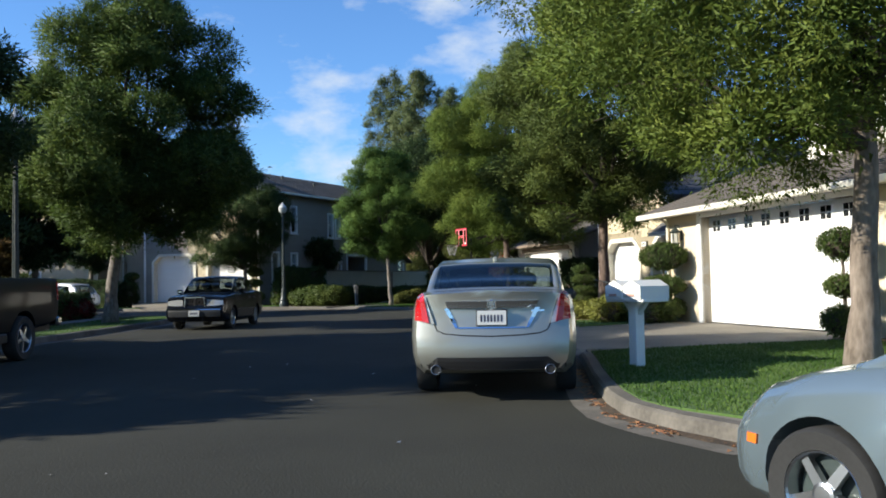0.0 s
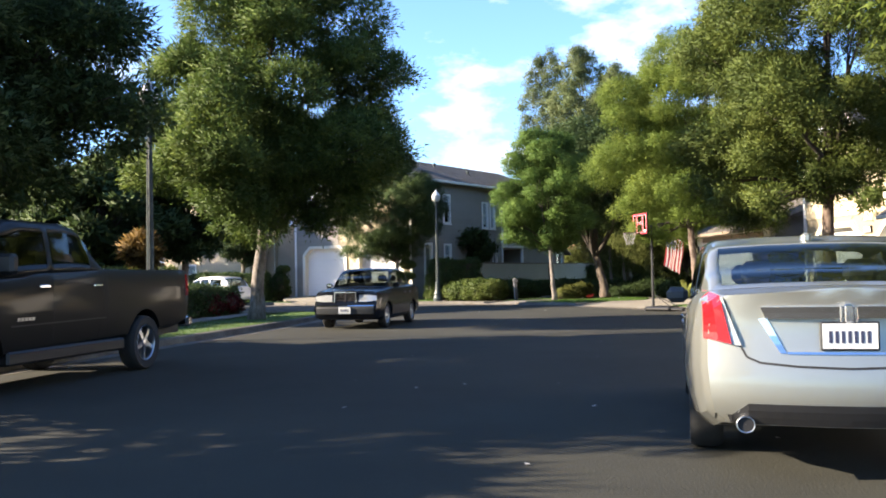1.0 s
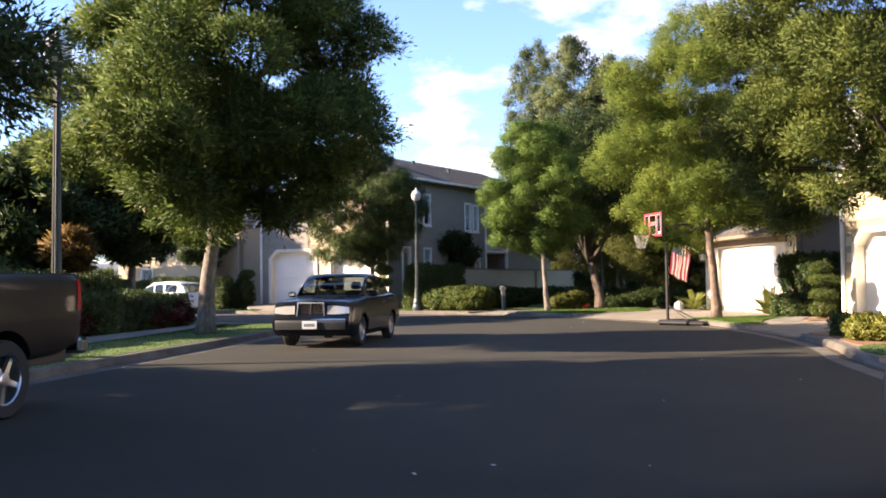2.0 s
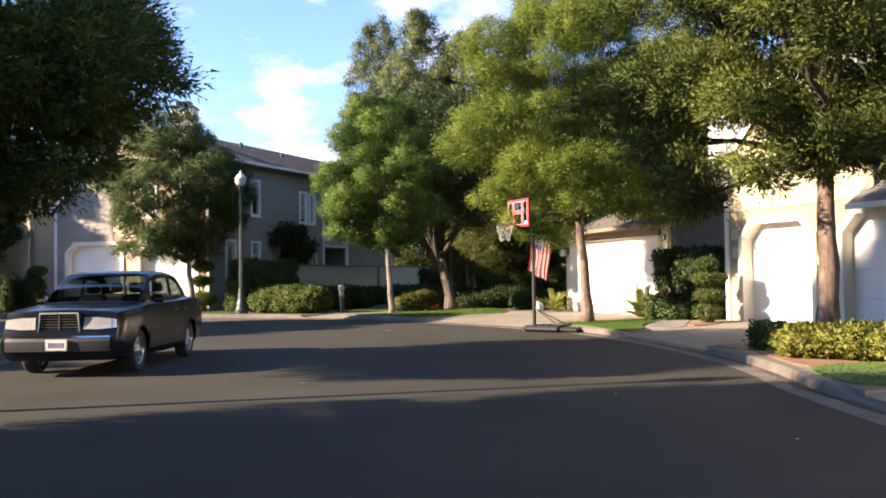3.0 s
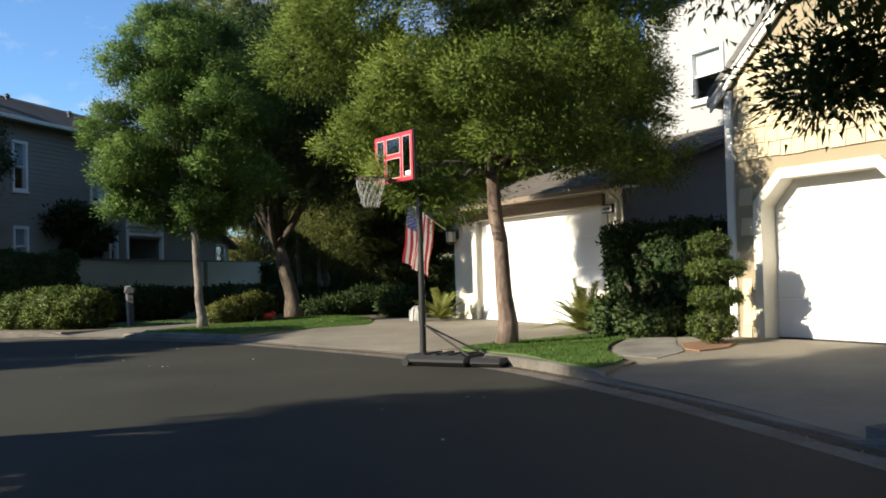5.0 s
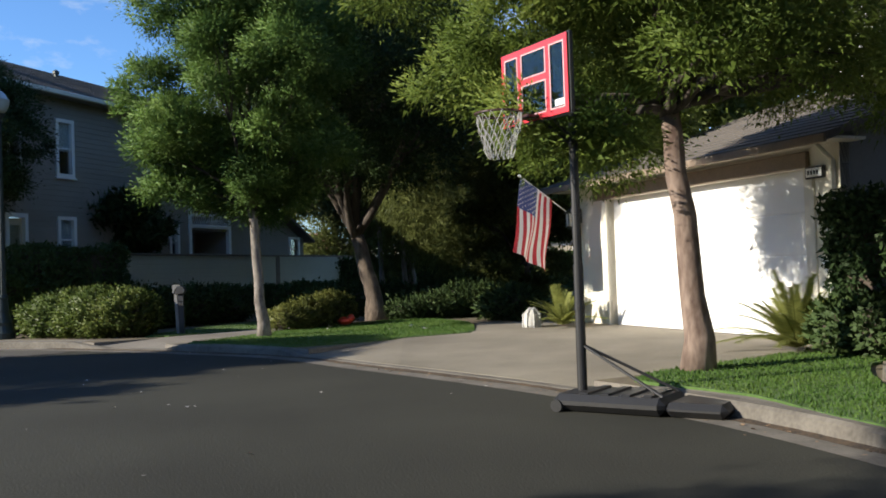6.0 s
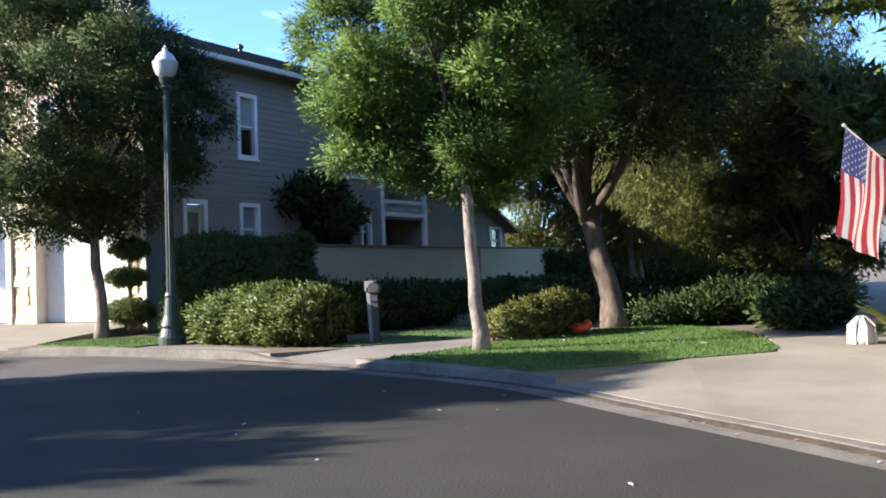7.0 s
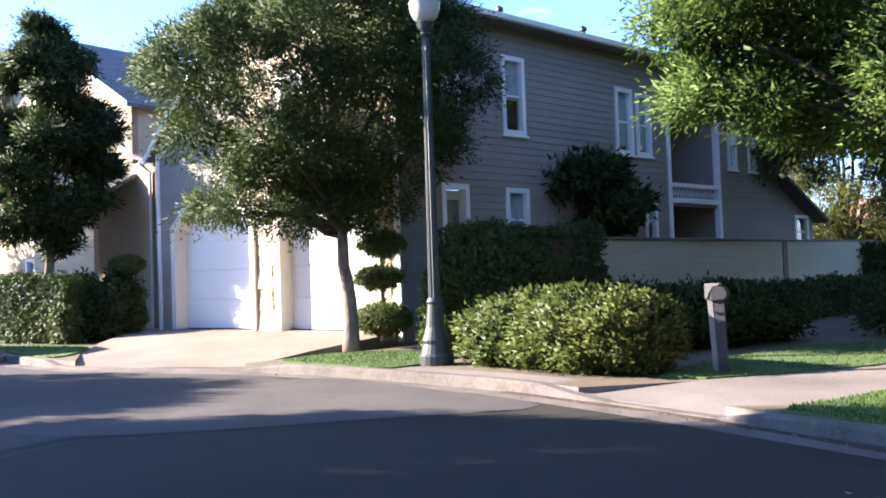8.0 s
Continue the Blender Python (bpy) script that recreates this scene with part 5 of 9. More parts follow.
g = Geo()
roof_plane(g, F2.at(A0 - 0.28, 4.36, 0.16), F2.at(A0 - 0.28, 4.36, -7.5), F2.at(AP, RIDGE2, -7.5), F2.at(AP, RIDGE2, 0.16), 12)
roof_plane(g, F2.at(A1 + 0.28, 4.36, 0.16), F2.at(A1 + 0.28, 4.36, -7.5), F2.at(AP, RIDGE2, -7.5), F2.at(AP, RIDGE2, 0.16), 12)
roof_plane(g, F2.at(A1 - 0.3, 2.98, 0.5), F2.at(9.8, 2.98, 0.5), F2.at(9.8, 6.0, -3.6), F2.at(A1 - 0.3, 6.0, -3.6), 20)
part("roof", g, ROOF_GREY, house_b, "grey shingle roof")
g = Geo()
for s, e in ((A0 - 0.27, AP), (A1 + 0.27, AP)):
    for o, low, high in ((0.13, -0.1, 0.06), (0.09, -0.24, -0.09)):
        p, q = F2.at(s, 4.28, o), F2.at(e, RIDGE2 - 0.08, o)
        w, lo, hi = F2.n * 0.022, Vector((0, 0, low)), Vector((0, 0, high))
        g.add([p - w + lo, q - w + lo, q - w + hi, p - w + hi, p + w + lo, q + w + lo, q + w + hi, p + w + hi], [(0, 1, 2, 3), (7, 6, 5, 4), (0, 4, 5, 1), (3, 2, 6, 7), (0, 3, 7, 4), (1, 5, 6, 2)])
part("rake_board", g, WHITE, house_b)
g = Geo()
F2.box(g, A1 - 0.3, 9.8, 2.86, 2.99, 0.46, 0.58, 0.015)
part("gutter", g, TRIM, house_b)
g = Geo()
F2.box(g, A0 - 0.36, A0 - 0.22, 4.14, 4.3, -7, 0.1, 0.015)
part("gutter", g, TRIM, house_b)
number_plate_sign(F2, house_b, 3.02, 3.38, 2.52, 2.74)

# the white garage with the flag
F3 = Face((4.0, 45.3), (0.275, -0.961))
house_c = thing("house", F3.at(2.5, 0, -4), "white garage wing of a grey house, with a wide white door", "house")
g = Geo()
F3.wall(g, -1.37, 6.1, -0.1, 3.05, 0.2, [(-0.1, 5.42, -0.2, 2.74)])
S3 = Face(F3.at(-1.37, 0, -8)[:2], F3.n)
S3.wall(g, 0, 7.98, -0.1, 3.05, 0.2)
part("wall", g, STUCCO_WHITE, house_c, weld=True)
g = Geo()
E3 = Face(F3.at(6.1, 0, -0.01)[:2], -F3.n)
n_top = 8
for i in range(n_top):
    a, b = 7.5 * i / n_top, 7.5 * (i + 1) / n_top
    E3.wall(g, a, b, -0.1, 3.0, 0.2, [], lambda u: 3.25 + u * 0.3)
part("side_wall", g, GREY_WALL, house_c, "slate-grey painted side wall in shade", weld=True)
garage_door(F3, house_c, -0.1, 5.42, 0.13, 2.74, 0.16, 4, "wide plain white garage door")
g = Geo()
F3.box(g, -0.3, -0.1, 0.1, 2.76, -0.16, 0.03, 0.01)
part("door_jamb", g, TRIM, house_c)
g = Geo()
F3.box(g, 5.42, 5.62, 0.1, 2.76, -0.16, 0.03, 0.01)
part("door_jamb", g, TRIM, house_c)
g = Geo()
F3.box(g, -0.52, 5.55, 2.74, 2.98, 0.0, 0.09, 0.015)
part("lintel_beam", g, BROWN_TRIM, house_c, "weathered brown beam over the door")
g = Geo()
roof_plane(g, F3.at(-2.15, 3.1, 0.6), F3.at(6.45, 3.1, 0.6), F3.at(6.45, 5.3, -6.0), F3.at(-0.4, 5.3, -6.0), 20)
roof_plane(g, F3.at(-2.15, 3.1, -8.5), F3.at(-2.15, 3.1, 0.6), F3.at(-0.4, 5.3, -6.0), F3.at(-0.4, 5.3, -8.5), 10)
part("roof", g, ROOF, house_c, "brown shingle roof")
g = Geo()
F3.box(g, -2.15, 6.45, 2.98, 3.1, 0.56, 0.62, 0.01)
part("fascia", g, BROWN_TRIM, house_c)
g = Geo()
F3.box(g, -2.1, 6.4, 3.04, 3.08, -0.2, 0.57)
part("soffit", g, TRIM, house_c)
FU3 = Face(F3.at(0, 0, -4.8)[:2], F3.d)
g = Geo()
FU3.wall(g, 1.2, 11, 3.4, 8.6, 0.2, [(3.0, 4.2, 5.6, 7.0)])
part("upper_wall", g, SHADED_WHITE_BOARD, house_c, "white upper storey wall greyed for tree shade", weld=True)
window(FU3, house_c, 3.0, 4.2, 5.6, 7.0, 0.1)
g = Geo()
roof_plane(g, FU3.at(0.8, 8.6, 0.5), FU3.at(11.4, 8.6, 0.5), FU3.at(11.4, 10.4, -4), FU3.at(0.8, 10.4, -4), 10)
part("roof", g, ROOF, house_c)
wall_lantern(F3, house_c, -1.15, 2.42, 0.3)
number_plate_sign(F3, house_c, 5.5, 5.85, 2.56, 2.74)
downpipe(F3, house_c, 6.02, 0.15, 3.05)

# the grey house at the corner
F4S = Face((-11.6, 52.6), (0.45, 0.893))
F4F = Face((-20.3, 55.26), (0.956, -0.292))
W4 = 9.1
house_d = thing("house", (-13.5, 57, 0), "grey two-storey house with a cream shingle front", "house")
END4 = 15.6
wins = [(3.05, 3.8, 4.62, 6.42), (1.2, 1.75, 4.62, 6.35), (3.06, 3.82, 2.0, 3.42), (7.18, 7.92, 4.46, 6.18), (8.06, 8.72, 4.46, 6.12), (8.3, 8.86, 2.2, 3.36),
        (12.55, 13.05, 4.35, 5.9), (13.72, 14.2, 4.35, 5.9), (14.95, 15.4, 4.3, 5.9)]
entry = (1.12, 1.92, 0.35, 3.44)
recess = (9.5, 12.0, 0.2, 6.05)
g = Geo()
F4S.wall(g, 0, END4, -0.1, 7.2, 0.2, wins + [entry, recess])
part("wall", g, GREY_BOARD, house_d, weld=True)
for row in range(44):
    z0 = 0.2 + row * 0.16
    z1 = z0 + 0.175
    cuts = sorted([(h[0] - 0.01, h[1] + 0.01) for h in wins + [entry, recess] if h[2] < z0 + 0.1 and h[3] > z0 + 0.06])
    u = 0.0
    for a, b in cuts + [(END4, END4)]:
        if a > u + 0.02:
            g = Geo()
            vs = [(u, 0.0, z0), (a, 0.0, z0), (a, 0.03, z0), (u, 0.03, z0), (u, 0.0, z1), (a, 0.0, z1), (a, 0.01, z1), (u, 0.01, z1)]
            g.add([F4S.m() @ Vector(v) for v in vs], [(0, 1, 2, 3), (7, 6, 5, 4), (0, 4, 5, 1), (3, 2, 6, 7), (0, 3, 7, 4), (1, 5, 6, 2)])
            part("siding_board", g, GREY_BOARD, house_d)
        u = max(u, b)
for k, (a, b, c, d) in enumerate(wins):
    window(F4S, house_d, a, b, c, d, 0.11, blind=(0.55, 0.55, 0.95, 0.9, 0.95, 0.6, 0.9, 0.9, 0.9)[k])
g = Geo()
F4S.box(g, entry[0] + 0.1, entry[1] - 0.1, 0.35, 3.3, -0.12, -0.06, 0.01)
dr = part("door", g, FENCE, house_d, "grey panelled entry door")
g = Geo()
F4S.box(g, entry[0] + 0.22, entry[1] - 0.22, 1.5, 3.1, -0.06, -0.052)
part("pane", g, DARK_GLASS, dr)
g = Geo()
open_ring(g, [(entry[0], 0.3), (entry[0], entry[3]), (entry[1], entry[3]), (entry[1], 0.3)], [(entry[0] + 0.12, 0.3), (entry[0] + 0.12, entry[3] - 0.12), (entry[1] - 0.12, entry[3] - 0.12), (entry[1] - 0.12, 0.3)], -0.15, 0.06, F4S.flat())
part("door_frame", g, WHITE, house_d)
# balcony set into the side
g = Geo()
RB = Face(F4S.at(0, 0, -1.6)[:2], F4S.d)
RB.wall(g, recess[0] - 0.2, recess[1] + 0.2, 0.0, 6.3, 0.15, [(10.3, 11.3, 1.0, 2.9)])
F4S.box(g, recess[0], recess[1], 3.2, 3.38, -1.6, -0.02)
F4S.box(g, recess[0] - 0.1, recess[1] + 0.1, 6.05, 6.2, -1.7, -0.2)
F4S.box(g, recess[0] - 0.15, recess[0], 0, 6.1, -1.6, -0.2)
F4S.box(g, recess[1], recess[1] + 0.15, 0, 6.1, -1.6, -0.2)
part("balcony", g, GREY_BOARD, house_d, "shaded recessed balcony", weld=True)
window(RB, house_d, 10.3, 11.3, 1.0, 2.9, 0.12, blind=0)
for u in (recess[0], recess[1]):
    g = Geo()
    F4S.box(g, u - 0.08, u + 0.08, 0.2, 6.1, -0.1, 0.06, 0.01)
    part("corner_post", g, WHITE, house_d)
g = Geo()
F4S.box(g, recess[0], recess[1], 3.28, 3.42, -0.1, 0.05, 0.01)
F4S.box(g, recess[0], recess[1], 3.72, 3.84, -0.1, 0.05, 0.01)
for k in range(18):
    u = recess[0] + 0.1 + k * (recess[1] - recess[0] - 0.2) / 18
    for s in (-1, 1):
        g.tube([F4S.at(u + (0.1 if s > 0 else 0), 3.42, -0.03 + 0.02 * s), F4S.at(u + (0 if s > 0 else 0.1), 3.72, -0.03 + 0.02 * s)], 0.012, 4)
part("lattice_rail", g, WHITE, house_d, "white lattice balcony rail")
# front with two cut-corner garage doors
g = Geo()
base4 = 0.4


L4, G4, R4 = 0.9, 4.1, 5.1


def top4(u):
    return min(4.9 + (u - L4) * 0.92, 7.2 + (W4 - u) * 0.42)


holes4 = [(1.5, 4.7, -0.2, 3.42), (5.4, 8.6, -0.2, 3.42)]
up4 = [(5.6, 6.45, 4.7, 6.15)]
F4F.wall(g, G4, W4, -0.1, 4.55, 0.2, [(G4, 4.7, -0.2, 3.42), holes4[1]])
F4F.wall(g, G4, W4, 4.55, 7.2, 0.2, up4)
n_top = 10
for i in range(n_top):
    a, b = G4 + (W4 - G4) * i / n_top, G4 + (W4 - G4) * (i + 1) / n_top
    F4F.wall(g, a, b, 7.2, 7.21, 0.2, [], top4)
gg = Geo()
F4F.wall(gg, L4, G4, -0.1, 4.88, 0.2, [(1.5, G4, -0.2, 3.42)])
for i in range(6):
    a, b = L4 + (G4 - L4) * i / 6, L4 + (G4 - L4) * (i + 1) / 6
    F4F.wall(gg, a, b, 4.88, 4.89, 0.2, [], top4)
octagon_garage(F4F, house_d, gg, *holes4[0][:2], base4, 3.42, 0.5, 0.17)
octagon_garage(F4F, house_d, g, *holes4[1][:2], base4, 3.42, 0.5, 0.17)
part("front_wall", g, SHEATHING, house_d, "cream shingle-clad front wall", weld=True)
part("front_wall", gg, GREY_BOARD, house_d, "slate grey boarded wall over a garage door", weld=True)
for row in range(40):
    z0, a, b = 0.2 + row * 0.18, L4 + 0.14, G4
    if z0 < 3.3:
        b = 1.49
    elif z0 + 0.2 > 4.9:
        a = max(a, L4 + (z0 + 0.22 - 4.9) / 0.92)
    if b - a > 0.1:
        g = Geo()
        vs = [(a, 0.0, z0), (b, 0.0, z0), (b, 0.03, z0), (a, 0.03, z0), (a, 0.0, z0 + 0.195), (b, 0.0, z0 + 0.195), (b, 0.01, z0 + 0.195), (a, 0.01, z0 + 0.195)]
        g.add([F4F.m() @ Vector(v) for v in vs], [(0, 1, 2, 3), (7, 6, 5, 4), (0, 4, 5, 1), (3, 2, 6, 7), (0, 3, 7, 4), (1, 5, 6, 2)])
        part("siding_board", g, GREY_BOARD, house_d)
for a, b, c, d in up4:
    window(F4F, house_d, a, b, c, d, 0.12, blind=0.3)
number_plate_sign(F4F, house_d, 4.85, 5.22, 2.95, 3.13)
for u, high in ((L4, 4.9), (W4 - 0.12, 7.2)):
    g = Geo()
    F4F.box(g, u, u + 0.14, 0.2, high, 0, 0.05, 0.008)
    part("corner_board", g, WHITE, house_d)
ridge_a, ridge_b = F4F.at(R4, 8.98, 0.2), F4F.at(R4, 8.98, 0) + Vector((F4S.d.x, F4S.d.y, 0)) * (END4 + 0.3)
eave_a, eave_b = F4S.at(-0.22, 7.12, 0.55), F4S.at(END4 + 0.4, 7.12, 0.55)
left_a = F4F.at(L4 - 0.3, 4.76, 0.2)
left_b = left_a + Vector((F4S.d.x, F4S.d.y, 0)) * (END4 + 0.8)
g = Geo()
roof_plane(g, eave_a, eave_b, ridge_b, ridge_a, 20)
roof_plane(g, left_a, left_b, ridge_b, ridge_a, 12)
part("roof", g, ROOF, house_d, "brown shingle gable roof")
g = Geo()
F4S.box(g, -0.5, END4 + 0.4, 7.0, 7.14, 0.5, 0.62, 0.02)
part("gutter", g, TRIM, house_d)
g = Geo()
F4S.box(g, -0.4, END4 + 0.3, 7.02, 7.08, -0.1, 0.52)
part("soffit", g, GREY_BOARD, house_d)
g = Geo()
for s, e in ((left_a, ridge_a), (eave_a, ridge_a)):
    p, q = s - Vector((0, 0, 0.14)), e - Vector((0, 0, 0.14))
    w, h = F4F.n * 0.025, Vector((0, 0, 0.18))
    g.add([p - w, q - w, q - w + h, p - w + h, p + w, q + w, q + w + h, p + w + h], [(0, 1, 2, 3), (7, 6, 5, 4), (0, 4, 5, 1), (3, 2, 6, 7), (0, 3, 7, 4), (1, 5, 6, 2)])
part("rake_board", g, WHITE, house_d)
for q in (Vector((-11.47, 59.5, 8.0)), Vector((-9.6, 61.5, 7.7))):
    g = Geo()
    g.tube([q, q + Vector((0, 0, 0.75))], 0.07, 8)
    g.lathe([(0.12, 0.7), (0.12, 0.78), (0.05, 0.84)], 8, Matrix.Translation(q))
    part("roof_vent", g, IRON, house_d)
g = Geo()
g.box(-14.0, -12.9, 55.2, 56.1, 7.0, 9.9, 0.02)
ch = part("chimney", g, STUCCO_WHITE, house_d, "white chimney with a dark cap")
g = Geo()
g.box(-14.08, -12.82, 55.12, 56.18, 9.9, 9.98, 0.02)
g.box(-13.8, -13.1, 55.35, 55.95, 9.98, 10.25, 0.02)
part("chimney_cap", g, IRON, ch)
# low wing at its far end
W4E = Face(F4S.at(END4, 0, 0)[:2], F4S.d)
g = Geo()
W4E.wall(g, 0, 2.2, -0.1, 3.3, 0.2, [(0.9, 1.8, 2.0, 3.1)], lambda u: 4.0 - u * 0.5)
part("wing_wall", g, GREY_BOARD, house_d, weld=True)
window(W4E, house_d, 0.9, 1.8, 2.0, 3.1, 0.1, blind=0)
g = Geo()
roof_plane(g, W4E.at(2.6, 2.95, 0.4), W4E.at(2.6, 2.95, -5), W4E.at(-0.1, 4.25, -5), W4E.at(-0.1, 4.25, 0.4), 8)
part("roof", g, ROOF, house_d)

# garden wall along the side of the grey house
FW = Face((-8.6, 56.3), (0.42, 0.907))
wall_ = thing("garden_wall", FW.at(7, 0), "pale painted board garden wall with a capped top", "garden wall", kind="structure")
g = Geo()
FW.wall(g, 0.2, 17.2, -0.1, 2.2, 0.14)
part("wall", g, FENCE, wall_)
for k in range(13):
    g = Geo()
    FW.box(g, 0.2, 17.2, 0.16 + k * 0.158, 0.305 + k * 0.158, 0.0, 0.022, 0.006)
    part("board", g, FENCE, wall_)
g = Geo()
FW.box(g, 0.1, 17.3, 2.2, 2.27, -0.2, 0.08, 0.015)
part("cap", g, BROWN_TRIM, wall_)
g = Geo()
FW.box(g, 9.6, 9.9, 0.1, 2.19, 0.0, 0.05, 0.01)
part("post", g, BROWN_TRIM, wall_)

# the tan house beyond it
F5 = Face((-31.0, 60.6), (0.95, -0.312))
house_e = thing("house", F5.at(5, 0, -4), "tan stucco house with a sunlit gable and slate roof", "house")
g = Geo()


def top5(u):
    return 7.05 + min(9.0 - u, 1.6 + u) * 0.57


n_top = 8
F5.wall(g, 0, 8.8, -0.1, 7.0, 0.2, [(2.0, 3.0, 1.2, 2.6)])
F5.wall(g, 8.8, 10.0, -0.1, 5.2, 0.2)
for i in range(n_top):
    F5.wall(g, 8.8 * i / n_top, 8.8 * (i + 1) / n_top, 7.0, 7.01, 0.2, [], top5)
S5 = Face(F5.at(10, 0, 0)[:2], -F5.n)
S5.wall(g, 0, 9, -0.1, 5.2, 0.2)
U5 = Face(F5.at(8.8, 0, 0)[:2], -F5.n)
U5.wall(g, 0, 9, 5.0, 7.0, 0.2)
part("wall", g, TAN, house_e, weld=True)
window(F5, house_e, 2.0, 3.0, 1.2, 2.6, 0.1)
g = Geo()
roof_plane(g, F5.at(9.2, 6.95, 0.4), F5.at(9.2, 6.95, -9), F5.at(3.7, 10.1, -9), F5.at(3.7, 10.1, 0.4), 18)
roof_plane(g, F5.at(10.2, 5.1, 0.2), F5.at(10.2, 5.1, -9), F5.at(8.85, 5.5, -9), F5.at(8.85, 5.5, 0.2), 4)
roof_plane(g, F5.at(-2.0, 6.85, 0.4), F5.at(-2.0, 6.85, -9), F5.at(3.7, 10.1, -9), F5.at(3.7, 10.1, 0.4), 10)
part("roof", g, ROOF_GREY, house_e, "dark slate-grey roof")
g = Geo()
p, q = F5.at(9.25, 6.8, 0.43), F5.at(3.7, 9.98, 0.43)
w, h = F5.n * 0.025, Vector((0, 0, 0.2))
g.add([p - w, q - w, q - w + h, p - w + h, p + w, q + w, q + w + h, p + w + h], [(0, 1, 2, 3), (7, 6, 5, 4), (0, 4, 5, 1), (3, 2, 6, 7), (0, 3, 7, 4), (1, 5, 6, 2)])
part("rake_board", g, WHITE, house_e)
downpipe(F5, house_e, 9.8, 0.15, 5.1)
g = Geo()
roof_plane(g, F5.at(5.0, 4.0, 1.6), F5.at(9.0, 4.0, 1.6), F5.at(9.0, 4.9, 0.0), F5.at(5.0, 4.9, 0.0), 8)
part("porch_roof", g, ROOF_GREY, house_e)
g = Geo()
FP = Face(F5.at(0, 0, 1.3)[:2], F5.d)
FP.wall(g, 5.2, 8.8, -0.1, 4.1, 0.15)
part("porch_wall", g, TAN, house_e)

# a plain house that closes the street on the west
F6 = Face((-27.0, 10.0), (0.0, 1.0))
house_f = thing("house", F6.at(10, 0, -4), "grey two-storey house half hidden behind trees", "house")
g = Geo()
F6.wall(g, 0, 22, -0.1, 5.4, 0.2, [(4, 5.2, 1.0, 2.4), (9, 10.2, 1.0, 2.4), (14, 15.2, 1.0, 2.4), (18, 19.2, 3.3, 4.7)])
part("wall", g, GREY_WALL, house_f, weld=True)
for u, z in ((4, 1.0), (9, 1.0), (14, 1.0), (18, 3.3)):
    window(F6, house_f, u, u + 1.2, z, z + 1.4, 0.1)
g = Geo()
roof_plane(g, F6.at(-0.5, 5.3, 0.5), F6.at(22.5, 5.3, 0.5), F6.at(22.5, 7.2, -4), F6.at(-0.5, 7.2, -4), 12)
roof_plane(g, F6.at(22.5, 5.3, -8.5), F6.at(-0.5, 5.3, -8.5), F6.at(-0.5, 7.2, -4), F6.at(22.5, 7.2, -4), 8)
part("roof", g, ROOF, house_f)

# distance: red-roofed houses and hills
for k, (x, y, w) in enumerate(((6.0, 118.0, 14.0), (-12.0, 150.0, 16.0), (24.0, 140.0, 15.0))):
    fh = Face((x - w / 2, y), (1.0, -0.12))
    far = thing("house", fh.at(w / 2, 0, -5), "distant tan house with a red tile roof", "house", "distant houses")
    g = Geo()
    fh.wall(g, 0, w, -0.1, 5.0, 0.3, [(2, 3.4, 2.6, 4.0), (5.5, 7, 2.6, 4.0), (10, 11.4, 2.6, 4.0)])
    part("wall", g, TAN, far, weld=True)
    for a in (2, 5.5, 10):
        window(fh, far, a, a + 1.4, 2.6, 4.0, 0.12, blind=0)
    g = Geo()
    roof_plane(g, fh.at(-0.6, 4.9, 0.6), fh.at(w + 0.6, 4.9, 0.6), fh.at(w - 2, 7.2, -5), fh.at(2, 7.2, -5), 8)
    part("roof", g, ROOF_RED, far)
g = Geo()
nx, rows_ = 90, 5
hv = []
for j in range(rows_):
    for i in range(nx):
        a = radians(40 + 100 * i / (nx - 1))
        r = 1300 + 160 * j
        h = (noise.noise((i * 0.09, j * 0.2, 3.1)) * 0.5 + 0.62 + 0.12 * noise.noise((i * 0.4, j, 9.0))) * (0, 40, 75, 105, 120)[j]
        hv.append((r * math.cos(a), r * math.sin(a), h - 4))
g.add(hv, [(j * nx + i, j * nx + i + 1, (j + 1) * nx + i + 1, (j + 1) * nx + i) for j in range(rows_ - 1) for i in range(nx - 1)])
# distance haze is put into the hills' blue-grey colour
whole("hills", g, material("haze_coloured_hill", (0.07, 0.09, 0.11), 1.0, scale=0.01, fine=0.05, alt=(0.12, 0.13, 0.13)), "hazy blue-green hills in the distance", "hills", "", "structure", smooth=True)
# ---- street furniture ----
GLOBE = material("lamp_globe", (0.5, 0.5, 0.48), 0.15, spread=0.05, scale=6)


